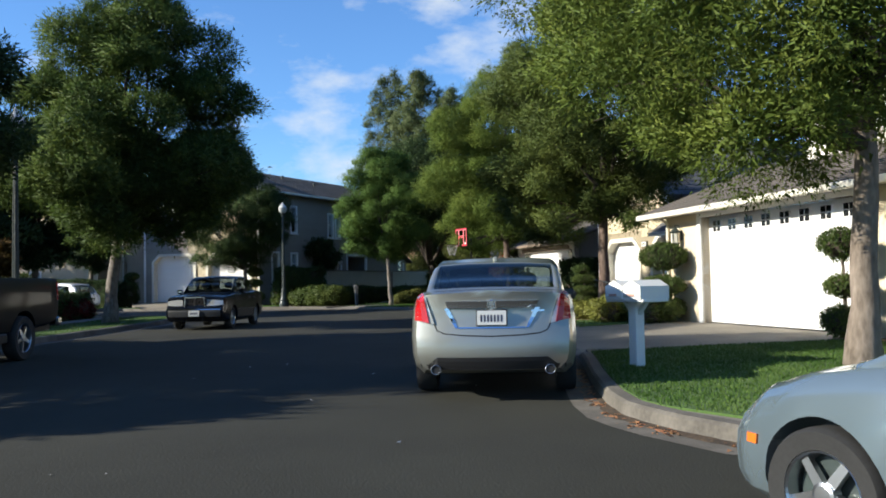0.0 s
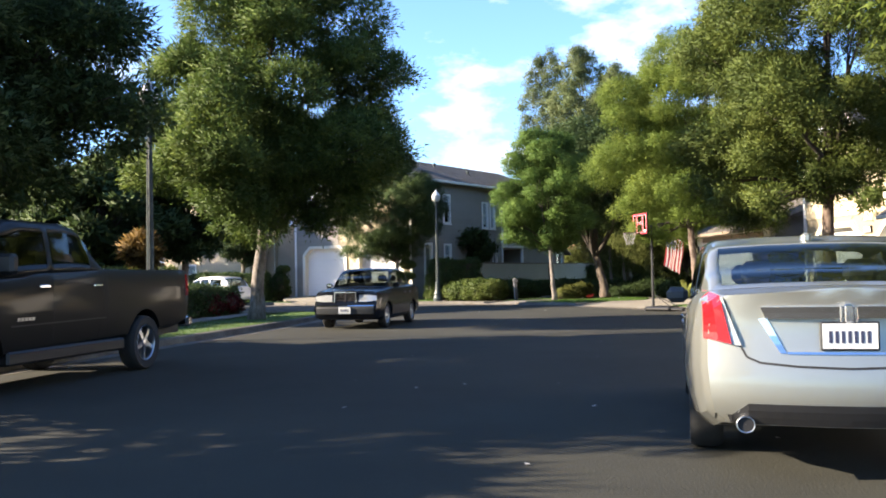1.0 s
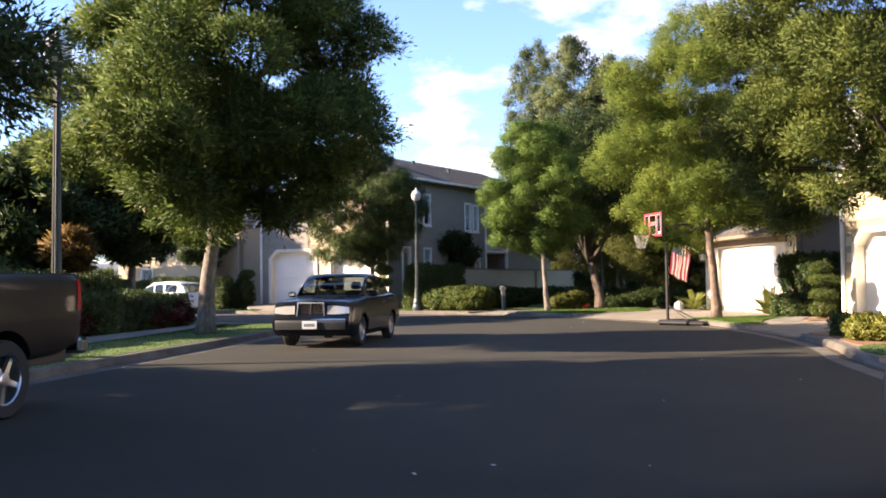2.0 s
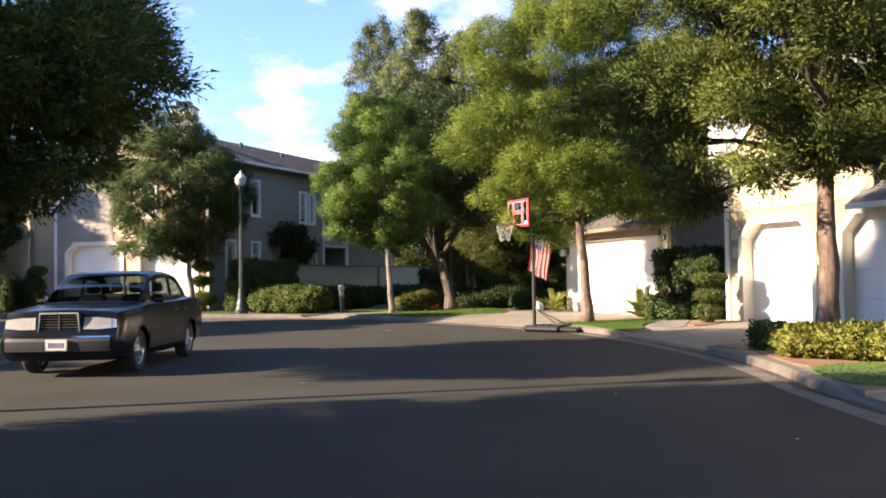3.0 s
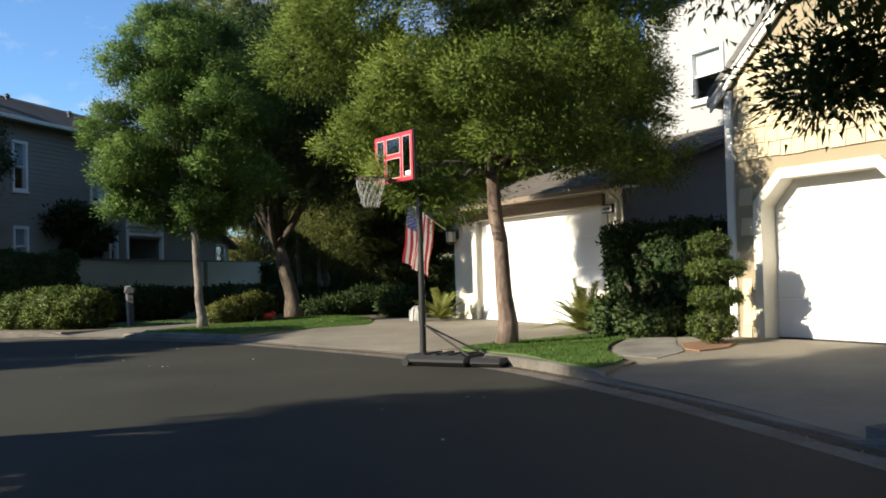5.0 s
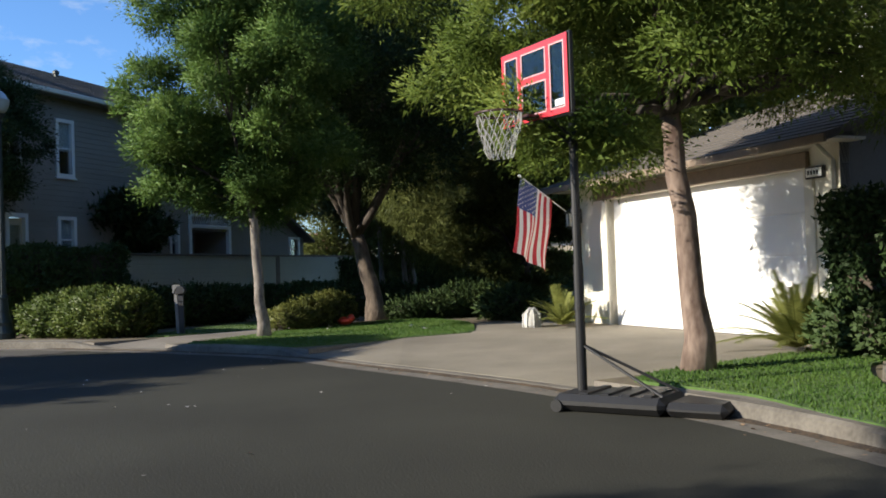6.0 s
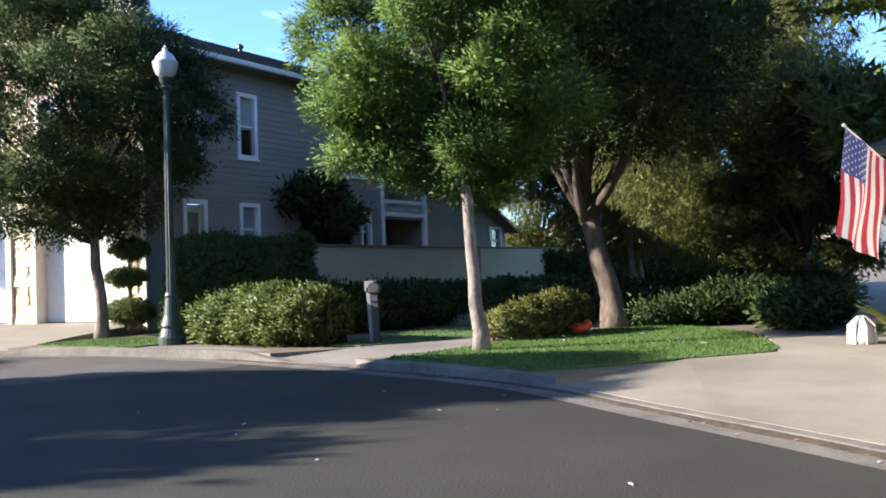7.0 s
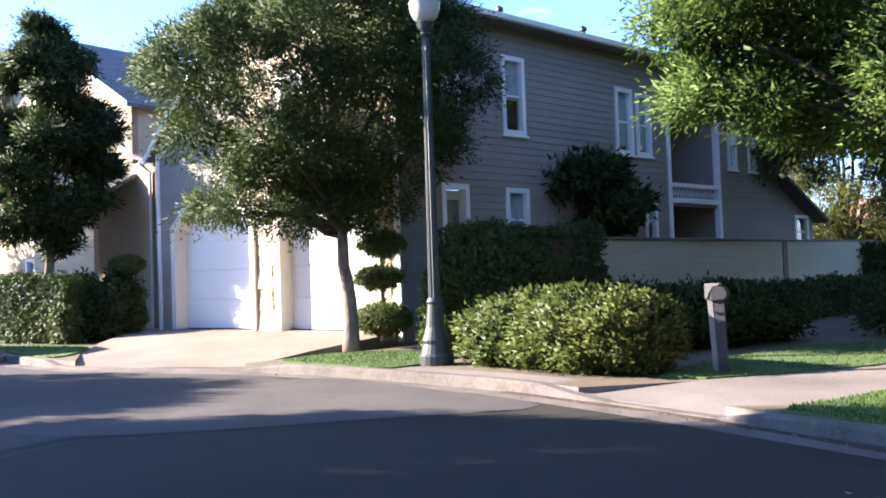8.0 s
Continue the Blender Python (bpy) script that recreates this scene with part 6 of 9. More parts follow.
def street_lamp(x, y, height, label):
    """A fluted iron post on a stepped base with an acorn globe."""
    ob = thing("street_lamp", (x, y, VERGE), label, "street lamp", "street lamps")
    m = Matrix.Translation((x, y, VERGE))
    g = Geo()
    g.lathe([(0.27, -0.05), (0.27, 0.12), (0.24, 0.16), (0.2, 0.3), (0.21, 0.36), (0.15, 0.55), (0.115, 0.9), (0.13, 0.94), (0.1, 1.0)], 20, m)
    part("base", g, IRON, ob, smooth=False)
    g = Geo()
    n = 24
    vs, fs = [], []
    for z, r in ((0.98, 0.092), (height * 0.5, 0.076), (height - 0.72, 0.06)):
        for k in range(n):
            t = 2 * math.pi * k / n
            q = r * (1.0 if k % 2 else 0.86)
            vs.append(m @ Vector((q * math.cos(t), q * math.sin(t), z)))
    for i in range(2):
        for k in range(n):
            fs.append((i * n + k, i * n + (k + 1) % n, (i + 1) * n + (k + 1) % n, (i + 1) * n + k))
    g.add(vs, fs)
    part("post", g, IRON, ob)
    g = Geo()
    g.lathe([(0.06, height - 0.74), (0.1, height - 0.7), (0.07, height - 0.66), (0.11, height - 0.6), (0.14, height - 0.52), (0.1, height - 0.5)], 18, m)
    part("collar", g, IRON, ob)
    g = Geo()
    h = height - 0.5
    g.lathe([(0.12, h), (0.19, h + 0.07), (0.235, h + 0.19), (0.245, h + 0.3), (0.25, h + 0.31), (0.21, h + 0.34), (0.17, h + 0.43), (0.1, h + 0.5), (0.05, h + 0.53), (0.055, h + 0.57), (0.02, h + 0.62), (0.008, h + 0.66)], 22, m)
    part("globe", g, GLOBE, ob, "pale acorn-shaped glass globe", smooth=True)
    return ob


street_lamp(-9.45, 48.98, 5.75, "dark iron street lamp with an acorn globe beside a bush")
street_lamp(-11.05, 21.5, 5.75, "dark iron street lamp with an acorn globe behind a pickup")

# portable basketball hoop
hoop = thing("basketball_hoop", (0.92, 35.95, 0), "portable black basketball hoop with a red-edged clear board", "basketball hoop")
HF = Face((0.92, 35.95), (0.415, -0.91))
bx = Matrix.Identity(4)
bx.col[0][:3], bx.col[1][:3], bx.col[2][:3], bx.col[3][:3] = HF.d, HF.n, (0, 0, 1), (0.92, 35.95, 0)
bb = Matrix.Identity(4)
bb.col[0][:3], bb.col[1][:3], bb.col[2][:3], bb.col[3][:3] = (0.77, -0.64, 0), (0.64, 0.77, 0), (0, 0, 1), (0.92, 35.95, 0)
g = Geo()
g.box(-0.16, 0.95, -0.37, 0.33, 0.012, 0.17, 0.06, bb)
part("base", g, BLACK, hoop, "ribbed black plastic base")
g = Geo()
g.box(0.93, 1.5, -0.33, 0.29, 0.012, 0.14, 0.055, bb)
part("ballast_tank", g, BLACK, hoop)
for k in range(4):
    g = Geo()
    g.box(0.1 + k * 0.21, 0.2 + k * 0.21, -0.31, 0.27, 0.162, 0.188, 0.014, bb)
    part("rib", g, BLACK, hoop)
for s in (-1, 1):
    g = Geo()
    g.tube([bb @ Vector((-0.1, s * 0.33, 0.06)), bb @ Vector((-0.1, s * 0.39, 0.06))], 0.06, 12)
    part("wheel", g, RUBBER, hoop)
g = Geo()
g.tube([bx @ Vector(p) for p in ((0, 0, 0.05), (0, 0, 1.4))], 0.05, 14)
g.tube([bx @ Vector(p) for p in ((0, 0, 1.4), (0, 0.01, 3.12))], 0.044, 14)
pole = part("pole", g, BLACK, hoop)
for z in (0.95, 1.9):
    g = Geo()
    g.tube([bx @ Vector((0, 0, z)), bx @ Vector((0, 0, z + 0.05))], 0.055, 14)
    part("collar", g, BLACK, pole)
for s in (-1, 1):
    g = Geo()
    g.tube([bb @ Vector((0, 0, 0.62)), bb @ Vector((0.9, s * 0.22, 0.17))], 0.015, 8)
    part("strut", g, BLACK, hoop)
BO = 0.46  # board's face, ahead of the pole
BZ0, BZ1, BW = 2.8, 3.53, 0.53
g = Geo()
for z in (2.9, 3.2):
    for s in (-0.1, 0.1):
        g.tube([bx @ Vector((s * 0.4, 0, z - 0.3)), bx @ Vector((s, BO - 0.03, z))], 0.016, 6)
part("bracket", g, BLACK, hoop)
BACKBOARD = glass_material("clear_board", (0.62, 0.68, 0.7), 0.1)
g = Geo()
g.box(-BW, BW, BO - 0.012, BO, BZ0, BZ1, 0, bx)
board = part("backboard", g, BACKBOARD, hoop, "clear smoked backboard")
board.visible_shadow = True
RED = material("red_paint", (0.62, 0.035, 0.05), 0.4, spread=0.05)
PALE_RED = material("board_lines", (0.7, 0.42, 0.42), 0.4, spread=0.05)
fm = bx @ Matrix(((1, 0, 0, 0), (0, 0, 1, 0), (0, 1, 0, 0), (0, 0, 0, 1)))
g = Geo()
g.ring([(-BW, BZ0), (BW, BZ0), (BW, BZ1), (-BW, BZ1)], [(-BW + 0.055, BZ0 + 0.06), (BW - 0.055, BZ0 + 0.06), (BW - 0.055, BZ1 - 0.06), (-BW + 0.055, BZ1 - 0.06)], BO, BO + 0.006, fm)
part("border", g, RED, board, "red painted border")
g = Geo()
for a, b in ((-0.255, -0.2), (0.2, 0.255)):
    g.box(a, b, BO, BO + 0.005, BZ0 + 0.06, BZ1 - 0.06, 0, bx)
g.box(-0.2, 0.2, BO, BO + 0.005, 3.17, 3.225, 0, bx)
part("lines", g, RED, board, "red H-shaped board lines")
g = Geo()
for a, b, c, d in ((-BW + 0.05, -0.258, BZ0 + 0.055, BZ1 - 0.055), (0.258, BW - 0.05, BZ0 + 0.055, BZ1 - 0.055), (-0.197, 0.197, BZ0 + 0.055, 3.167), (-0.197, 0.197, 3.228, BZ1 - 0.055)):
    g.ring([(a, c), (b, c), (b, d), (a, d)], [(a + 0.012, c + 0.012), (b - 0.012, c + 0.012), (b - 0.012, d - 0.012), (a + 0.012, d - 0.012)], BO, BO + 0.007, fm)
part("outlines", g, PALE_RED, board, "pale pink outlines of the board's panes")
g = Geo()
g.box(0.33, 0.46, BO, BO + 0.004, 2.88, 2.94, 0, bx)
part("maker_mark", g, WHITE, board, "small white plain mark")
g = Geo()
g.box(-BW - 0.02, BW + 0.02, BO - 0.05, BO - 0.013, BZ0 - 0.02, BZ0 + 0.03, 0.01, bx)
g.box(-BW - 0.02, BW + 0.02, BO - 0.05, BO - 0.013, BZ1 - 0.03, BZ1 + 0.02, 0.01, bx)
for s in (-1, 1):
    a = s * (BW)
    g.box(min(a, a + s * 0.02), max(a, a + s * 0.02), BO - 0.05, BO - 0.013, BZ0, BZ1, 0, bx)
part("board_frame", g, BLACK, hoop)
RIMZ, RC = 2.84, BO + 0.42
g = Geo()
ring_pts = [bx @ Vector((0.225 * math.cos(a), RC + 0.225 * math.sin(a), RIMZ)) for a in [2 * math.pi * k / 24 for k in range(25)]]
g.tube(ring_pts, 0.011, 6)
g.box(-0.08, 0.08, BO, BO + 0.14, RIMZ - 0.03, RIMZ + 0.01, 0.01, bx)
rim = part("rim", g, material("dark_rim", (0.05, 0.02, 0.02), 0.4, spread=0.1), hoop)
g = Geo()
for k in range(14):
    for s in (-1, 1):
        pts = []
        for j in range(6):
            t = j / 5
            a = 2 * math.pi * (k / 14 + s * t * 0.16)
            r = 0.222 - 0.11 * t + 0.02 * math.sin(t * 9 + k)
            pts.append(bx @ Vector((r * math.cos(a), RC + r * math.sin(a), RIMZ - 0.42 * t)))
        g.tube(pts, 0.004, 4)
part("net", g, material("net_cord", (0.3, 0.3, 0.285), 0.8, spread=0.1), rim, "worn white cord net")

# flag on the garage corner
flag = thing("flag", F3.at(-1.34, 2.42, 0.05), "red, white and blue striped flag hanging from a short pole", "flag")
pa, pb = F3.at(-1.34, 2.42, 0.02), Vector((2.13, 45.26, 3.27))
g = Geo()
g.tube([pa, pb], 0.016, 8)
g.ball(tuple(pb), 0.03, 8, 6)
part("flagpole", g, WHITE, flag)
g = Geo()
g.lathe([(0.05, 0.0), (0.05, 0.02), (0.028, 0.03), (0.028, 0.14)], 10, Matrix.Translation(pa) @ (pb - pa).to_track_quat("Z", "Y").to_matrix().to_4x4())
part("bracket", g, ALLOY, flag)
FLAG_RED = material("flag_red", (0.5, 0.03, 0.045), 0.8, spread=0.08, scale=8)
FLAG_WHITE = material("flag_white", (0.75, 0.73, 0.7), 0.8, spread=0.05, scale=8)
FLAG_BLUE = material("flag_blue", (0.05, 0.07, 0.22), 0.8, spread=0.08, scale=8)
HO, FLY = 1.15, 1.6
down = Vector((0, 0, -1))
along = (pa - pb).normalized()


def flag_point(u, v):
    """u along the pole from its tip, v down the cloth."""
    fold = 0.05 * math.sin(u * 11 + v * 2.2) * (0.3 + v) + 0.04 * math.sin(v * 7 + u * 3) * v
    side = along.cross(down).normalized()
    p = pb + along * (0.04 + u * HO * (1 - 0.06 * v)) + down * (v * FLY * 0.96)
    return p + side * fold + Vector((along.x, along.y, 0)) * (-0.26 * v)


def cloth(u0, u1, v0, v1, nu, nv):
    g = Geo()
    vs = [flag_point(u0 + (u1 - u0) * i / nu, v0 + (v1 - v0) * j / nv) for j in range(nv + 1) for i in range(nu + 1)]
    side = along.cross(down).normalized() * 0.003
    fs = [(j * (nu + 1) + i, j * (nu + 1) + i + 1, (j + 1) * (nu + 1) + i + 1, (j + 1) * (nu + 1) + i) for j in range(nv) for i in range(nu)]
    g.add([v + side for v in vs], fs)
    g.add([v - side for v in vs], [f[::-1] for f in fs])
    return g


for k in range(13):
    a, b = k / 13, (k + 1) / 13
    part("stripe", cloth(a, b, 0.4 if k < 7 else 0.0, 1.0, 3, 26), FLAG_RED if k % 2 == 0 else FLAG_WHITE, flag, smooth=True)
canton = part("canton", cloth(0.0, 7 / 13, 0.0, 0.4, 16, 12), FLAG_BLUE, flag, "blue field with white stars", smooth=True)
side = along.cross(down).normalized()
for row in range(9):
    for col in range(6 if row % 2 == 0 else 5):
        u = (row + 0.5) / 9 * 7 / 13
        v = (col + (0.5 if row % 2 == 0 else 1.0)) / 6 * 0.4
        c = flag_point(u, v)
        g = Geo()
        for s in (-1, 1):
            star = []
            for k in range(10):
                r = 0.026 if k % 2 == 0 else 0.011
                a = math.pi * k / 5
                star.append(c + side * (0.0055 * s) + along * (r * math.cos(a)) + down * (r * math.sin(a)))
            g.add(star + [c + side * (0.006 * s)], [(k, (k + 1) % 10, 10) for k in range(10)])
        part("star", g, FLAG_WHITE, canton)

# mailboxes
mb = thing("mailbox", (2.6, 10.75, VERGE), "white wooden double mailbox on a square post in the lawn", "mailbox")
mm = Matrix.Translation((2.6, 10.75, VERGE)) @ Matrix.Rotation(radians(-62), 4, "Z")
g = Geo()
g.box(-0.075, 0.075, -0.075, 0.075, -0.1, 0.86, 0.008, mm)
part("post", g, WHITE, mb)
g = Geo()
g.box(-0.36, 0.4, -0.22, 0.22, 0.86, 0.9, 0.008, mm)
part("shelf", g, WHITE, mb)
for a, b in ((-0.34, 0.01), (0.03, 0.38)):
    g = Geo()
    gable = [(a, 0.9), (b, 0.9), (b, 1.07), ((a + b) / 2, 1.15), (a, 1.07)]
    g.prism(gable, -0.24, 0.24, mm @ Matrix.Rotation(radians(90), 4, "X"))
    box_ = part("box", g, WHITE, mb)
    g = Geo()
    g.box(a + 0.03, b - 0.03, -0.255, -0.238, 0.93, 1.06, 0.01, mm)
    part("box_door", g, WHITE, box_)
    g = Geo()
    g.box((a + b) / 2 - 0.08, (a + b) / 2 + 0.08, -0.262, -0.254, 0.94, 0.97, 0.003, mm)
    part("name_bar", g, material("faded_red", (0.45, 0.25, 0.2), 0.6, spread=0.1), box_)
for s_ in (-1, 1):
    g = Geo()
    g.prism([(s_ * 0.07, 0.68), (s_ * 0.24, 0.86), (s_ * 0.17, 0.86), (s_ * 0.07, 0.76)], -0.03, 0.03, mm @ Matrix.Rotation(radians(90), 4, "X"))
    part("brace", g, WHITE, mb)
g = Geo()
g.tube([mm @ Vector((-0.3, -0.2, 1.12)), mm @ Vector((-0.62, -0.2, 1.16))], 0.008, 6)
for k in range(5):
    g.tube([mm @ Vector((-0.36 - 0.06 * k, -0.2, 1.13)), mm @ Vector((-0.37 - 0.06 * k, -0.2, 1.07))], 0.007, 5)
part("letter_hook", g, IRON, mb, "thin dark hooks on an arm")

mf = thing("mailbox", (-5.27, 48.0, VERGE), "grey metal mailbox with a dark box on a slim post", "mailbox")
mm = Matrix.Translation((-5.27, 48.0, VERGE)) @ Matrix.Rotation(radians(-8), 4, "Z")
MAIL_METAL = material("galvanised", (0.2, 0.197, 0.19), 0.55, 0.2, spread=0.15)
MAIL_DARK = material("dark_box_and_post_shade", (0.03, 0.03, 0.032), 0.5, spread=0.15)
g = Geo()
g.prism([(-0.035, -0.1), (0.03, -0.1), (-0.02, 0.96), (-0.085, 0.96)], -0.035, 0.035, mm @ Matrix.Rotation(radians(90), 4, "X"))
part("post", g, MAIL_METAL, mf)
# dark piece stands for the shaded side of the post
g = Geo()
g.prism([(0.03, -0.1), (0.14, -0.1), (0.12, 0.9), (-0.02, 0.9)], -0.03, 0.03, mm @ Matrix.Rotation(radians(90), 4, "X"))
part("back_post", g, MAIL_DARK, mf)
g = Geo()
g.prism([(-0.04, 0.88), (0.15, 0.9), (0.19, 0.98), (0.15, 1.06), (0.06, 1.085), (-0.05, 1.085)], -0.07, 0.07, mm @ Matrix.Rotation(radians(90), 4, "X"))
round_edges(part("box", g, MAIL_DARK, mf), 0.02)
g = Geo()
g.prism([(-0.1, 0.92), (-0.08, 0.92), (-0.05, 0.99), (0.0, 1.07), (0.08, 1.09), (0.08, 1.11), (-0.1, 1.11)], -0.075, 0.075, mm @ Matrix.Rotation(radians(90), 4, "X"))
part("hood", g, MAIL_METAL, mf, "pale grey metal hood")

# red toy and white stone figure-free ornament
g = Geo()
g.ball((-1.55, 48.6, 0.27), 0.14, 12, 8, (1.3, 1.0, 0.7))
g.ball((-1.4, 48.65, 0.33), 0.09, 10, 7)
whole("watering_can", g, material("red_plastic", (0.75, 0.06, 0.02), 0.35, spread=0.1), "small bright red plastic object on the grass", "garden object", smooth=True)
st = thing("garden_ornament", (2.35, 45.55, 0.13), "pale grey rounded stone ornament on the driveway edge", "ornament")
g = Geo()
g.lathe([(0.17, 0.0), (0.19, 0.08), (0.18, 0.2), (0.15, 0.3), (0.09, 0.38), (0.02, 0.41)], 16, Matrix.Translation((2.35, 45.55, 0.13)))
part("body", g, material("pale_stone", (0.42, 0.41, 0.38), 0.8, spread=0.15, scale=6), st, smooth=True)
g = Geo()
for k in range(8):
    a = 2 * math.pi * k / 8
    g.tube([(2.35 + 0.2 * math.cos(a), 45.55 + 0.2 * math.sin(a), 0.15), (2.35 + 0.19 * math.cos(a), 45.55 + 0.19 * math.sin(a), 0.42), (2.35 + 0.05 * math.cos(a), 45.55 + 0.05 * math.sin(a), 0.55)], 0.014, 5)
part("ribs", g, material("pale_metal", (0.45, 0.45, 0.44), 0.5, 0.5, spread=0.1), st)

# ---- hedges and bushes ----
def mound(cx, cy, length, width_, h, ang, n, seed):
    """Ellipsoids that make up a rounded mound along a line."""
    rng = np.random.default_rng(seed)
    out = []
    for k in range(n):
        t = (k + 0.5) / n - 0.5
        x, y = cx + math.cos(ang) * t * length, cy + math.sin(ang) * t * length
        r = width_ * rng.uniform(0.75, 1.15)
        hh = h * rng.uniform(0.78, 1.12) * (1 - 0.9 * t * t)
        out.append((x + rng.normal(0, 0.06), y + rng.normal(0, 0.06), VERGE + hh * 0.45, max(r, length / n * 0.75), r, hh * 0.58))
    return out


shrub("bush", mound(-7.35, 48.6, 2.6, 0.72, 1.08, radians(-34), 9, 41), 41, "broad rounded sunlit green bush beside the kerb", "bush", LEAF_HEDGE, 5600, 11, 0.082, 0.025)
shrub("bush", mound(-6.3, 51.8, 4.0, 1.0, 0.95, radians(50), 5, 42), 42, "low dark green bushes in shade before the wall", "bush", LEAF_DARK, 2400, 8, 0.12, 0.032)
shrub("bush", mound(-2.2, 48.55, 2.0, 0.48, 0.74, radians(48), 6, 43), 43, "olive-green bush in front of a tree", "bush", LEAF_BUSH, 2600, 9, 0.07, 0.022)
hedge(-3.0, 71.0, 10.0, 72.5, 1.2, 0.15, 2.0, 145, "dark hedge beyond the gardens", LEAF_DARK, 60, 0.2, 0.05)
hedge(-9.95, 51.35, -8.25, 54.0, 1.15, 0.15, 2.3, 44, "clipped dark box hedge before the grey house", LEAF_DARK, 150, 0.1, 0.03)
hedge(-10.3, 50.9, -9.7, 51.7, 0.6, 0.15, 1.5, 144, "small dark shrub behind the street lamp", LEAF_HEDGE, 150, 0.1, 0.03)
hedge(-7.0, 54.5, -1.2, 66.6, 1.0, 0.15, 0.95, 45, "long dark hedge along the garden wall", LEAF_DARK, 90, 0.12, 0.034)
shrub("bush", mound(1.75, 51.4, 4.0, 0.8, 0.8, radians(14), 6, 46), 46, "dark spiky shrubs behind the lawn", "bush", LEAF_DARK, 4200, 9, 0.12, 0.018)
shrub("bush", mound(1.2, 55.0, 7.6, 1.1, 0.95, radians(8), 7, 146), 146, "dark garden shrubs beyond the lawn", "bush", LEAF_DARK, 2400, 8, 0.16, 0.03)
shrub("bush", mound(2.6, 49.6, 1.8, 0.6, 0.75, radians(80), 3, 147), 147, "dark garden shrub beside the path", "bush", LEAF_DARK, 1300, 8, 0.14, 0.03)
hedge(3.58, 27.2, 3.9, 26.85, 0.42, 0.15, 0.62, 48, "small clipped dark green box bush in bark mulch", LEAF_DARK, 420, 0.06, 0.02)
for k, (x, y, h_) in enumerate(((3.78, 25.75, 0.47), (4.35, 25.2, 0.5), (5.0, 24.7, 0.72))):
    shrub("hedge", [(x, y, VERGE + h_ * 0.46, 0.36, 0.4, h_ * 0.52), (x + 0.25, y - 0.2, VERGE + h_ * 0.44, 0.36, 0.4, h_ * 0.5), (x + 0.1, y + 0.2, VERGE + h_ * 0.42, 0.38, 0.36, h_ * 0.5)], 49 + k, "clipped golden-green hedge in a bark bed", "hedge", LEAF_GOLD if k < 2 else LEAF_YELLOW, 1500, 8, 0.07, 0.026, group="golden hedges")
# this hedge's shade is put into its leaf colour
hedge(5.4, 38.7, 6.3, 36.75, 1.0, 0.15, 2.15, 53, "tall green hedge between two garages, shade in its leaf colour", LEAF_DEEP, 200, 0.1, 0.032)
shrub("bush", mound(5.1, 37.7, 1.4, 0.42, 0.75, radians(-60), 3, 54), 54, "leafy green shrub before the dark hedge", "bush", LEAF_DARK, 1200, 8, 0.1, 0.034)


def fern_palm(x, y, z, n, length, seed, label, group="garden palms"):
    """A low palm: arching fronds with narrow leaflets."""
    rng = np.random.default_rng(seed)
    ob = thing("garden_palm", (x, y, z), label, "palm", group)
    for k in range(n):
        a = 2 * math.pi * k / n + rng.uniform(-0.2, 0.2)
        rise = rng.uniform(0.5, 1.35)
        ln = length * rng.uniform(0.8, 1.15)
        spine = []
        for j in range(9):
            t = j / 8
            r = ln * t * math.cos(rise) * (1 + 0.2 * t)
            spine.append(Vector((x + r * math.cos(a), y + r * math.sin(a), z + 0.05 + ln * (math.sin(rise) * t - 0.5 * t * t * math.cos(rise)))))
        g = Geo()
        g.tube(spine, [0.012 - 0.001 * j for j in range(9)], 5)
        for j in range(1, 9):
            d = (spine[j] - spine[j - 1]).normalized()
            s = d.cross(Vector((0, 0, 1))).normalized()
            for h in (0.0, 0.25, 0.5, 0.75):
                p = spine[j - 1].lerp(spine[j], h)
                for sg in (-1, 1):
                    tip = p + (s * sg * 0.8 + d * 0.6 + Vector((0, 0, -0.15))) * (ln * 0.24 * (1.1 - 0.08 * j))
                    w = d * 0.016
                    g.add([p - w, p + w, tip], [(0, 1, 2)])
        part("frond", g, LEAF_YELLOW, ob)
    return ob


fern_palm(2.95, 45.3, 0.15, 28, 0.9, 61, "low yellow-green garden palm beside the garage door")
fern_palm(3.05, 46.1, 0.15, 14, 0.8, 62, "low yellow-green garden palm beside the garage door")
fern_palm(4.62, 38.85, 0.15, 44, 1.08, 63, "low yellow-green garden palm before a dark hedge")


def topiary(x, y, z, tiers, seed, label, group="topiaries"):
    """A cloud-clipped shrub: stem with clipped discs one above another."""
    rng = np.random.default_rng(seed)
    ob = thing("topiary", (x, y, z), label, "topiary", group)
    top = max(t[0] for t in tiers)
    g = Geo()
    g.tube([(x, y, z - 0.05), (x + 0.03, y, z + top * 0.5), (x, y + 0.02, z + top)], [0.05, 0.04, 0.02], 7)
    part("stem", g, BARK, ob)
    for h, r, th in tiers:
        c = np.array([x + rng.normal(0, 0.05), y + rng.normal(0, 0.05), z + h])
        p, w = blob_points([(c, np.array([r, r, th]))], int(520 * (r * r * 2 + r * th) / 0.5), rng, 0.86)
        v = leaves(p, w, 8, 0.055, 0.016, 0.6, rng) - np.array([x, y, z])
        me = quick_mesh("clipped_tier", v, 3)
        me.materials.append(LEAF_HEDGE)
        t = new("clipped_tier", me)
        t.parent = ob
        g = Geo()
        g.ball(tuple(c), 1.0, 10, 7, (r * 0.85, r * 0.85, th * 0.82))
        cm = g.mesh("core", (x, y, z))
        cm.materials.append(TWIG)
        cob = new("core", cm)
        cob.parent = t
    return ob


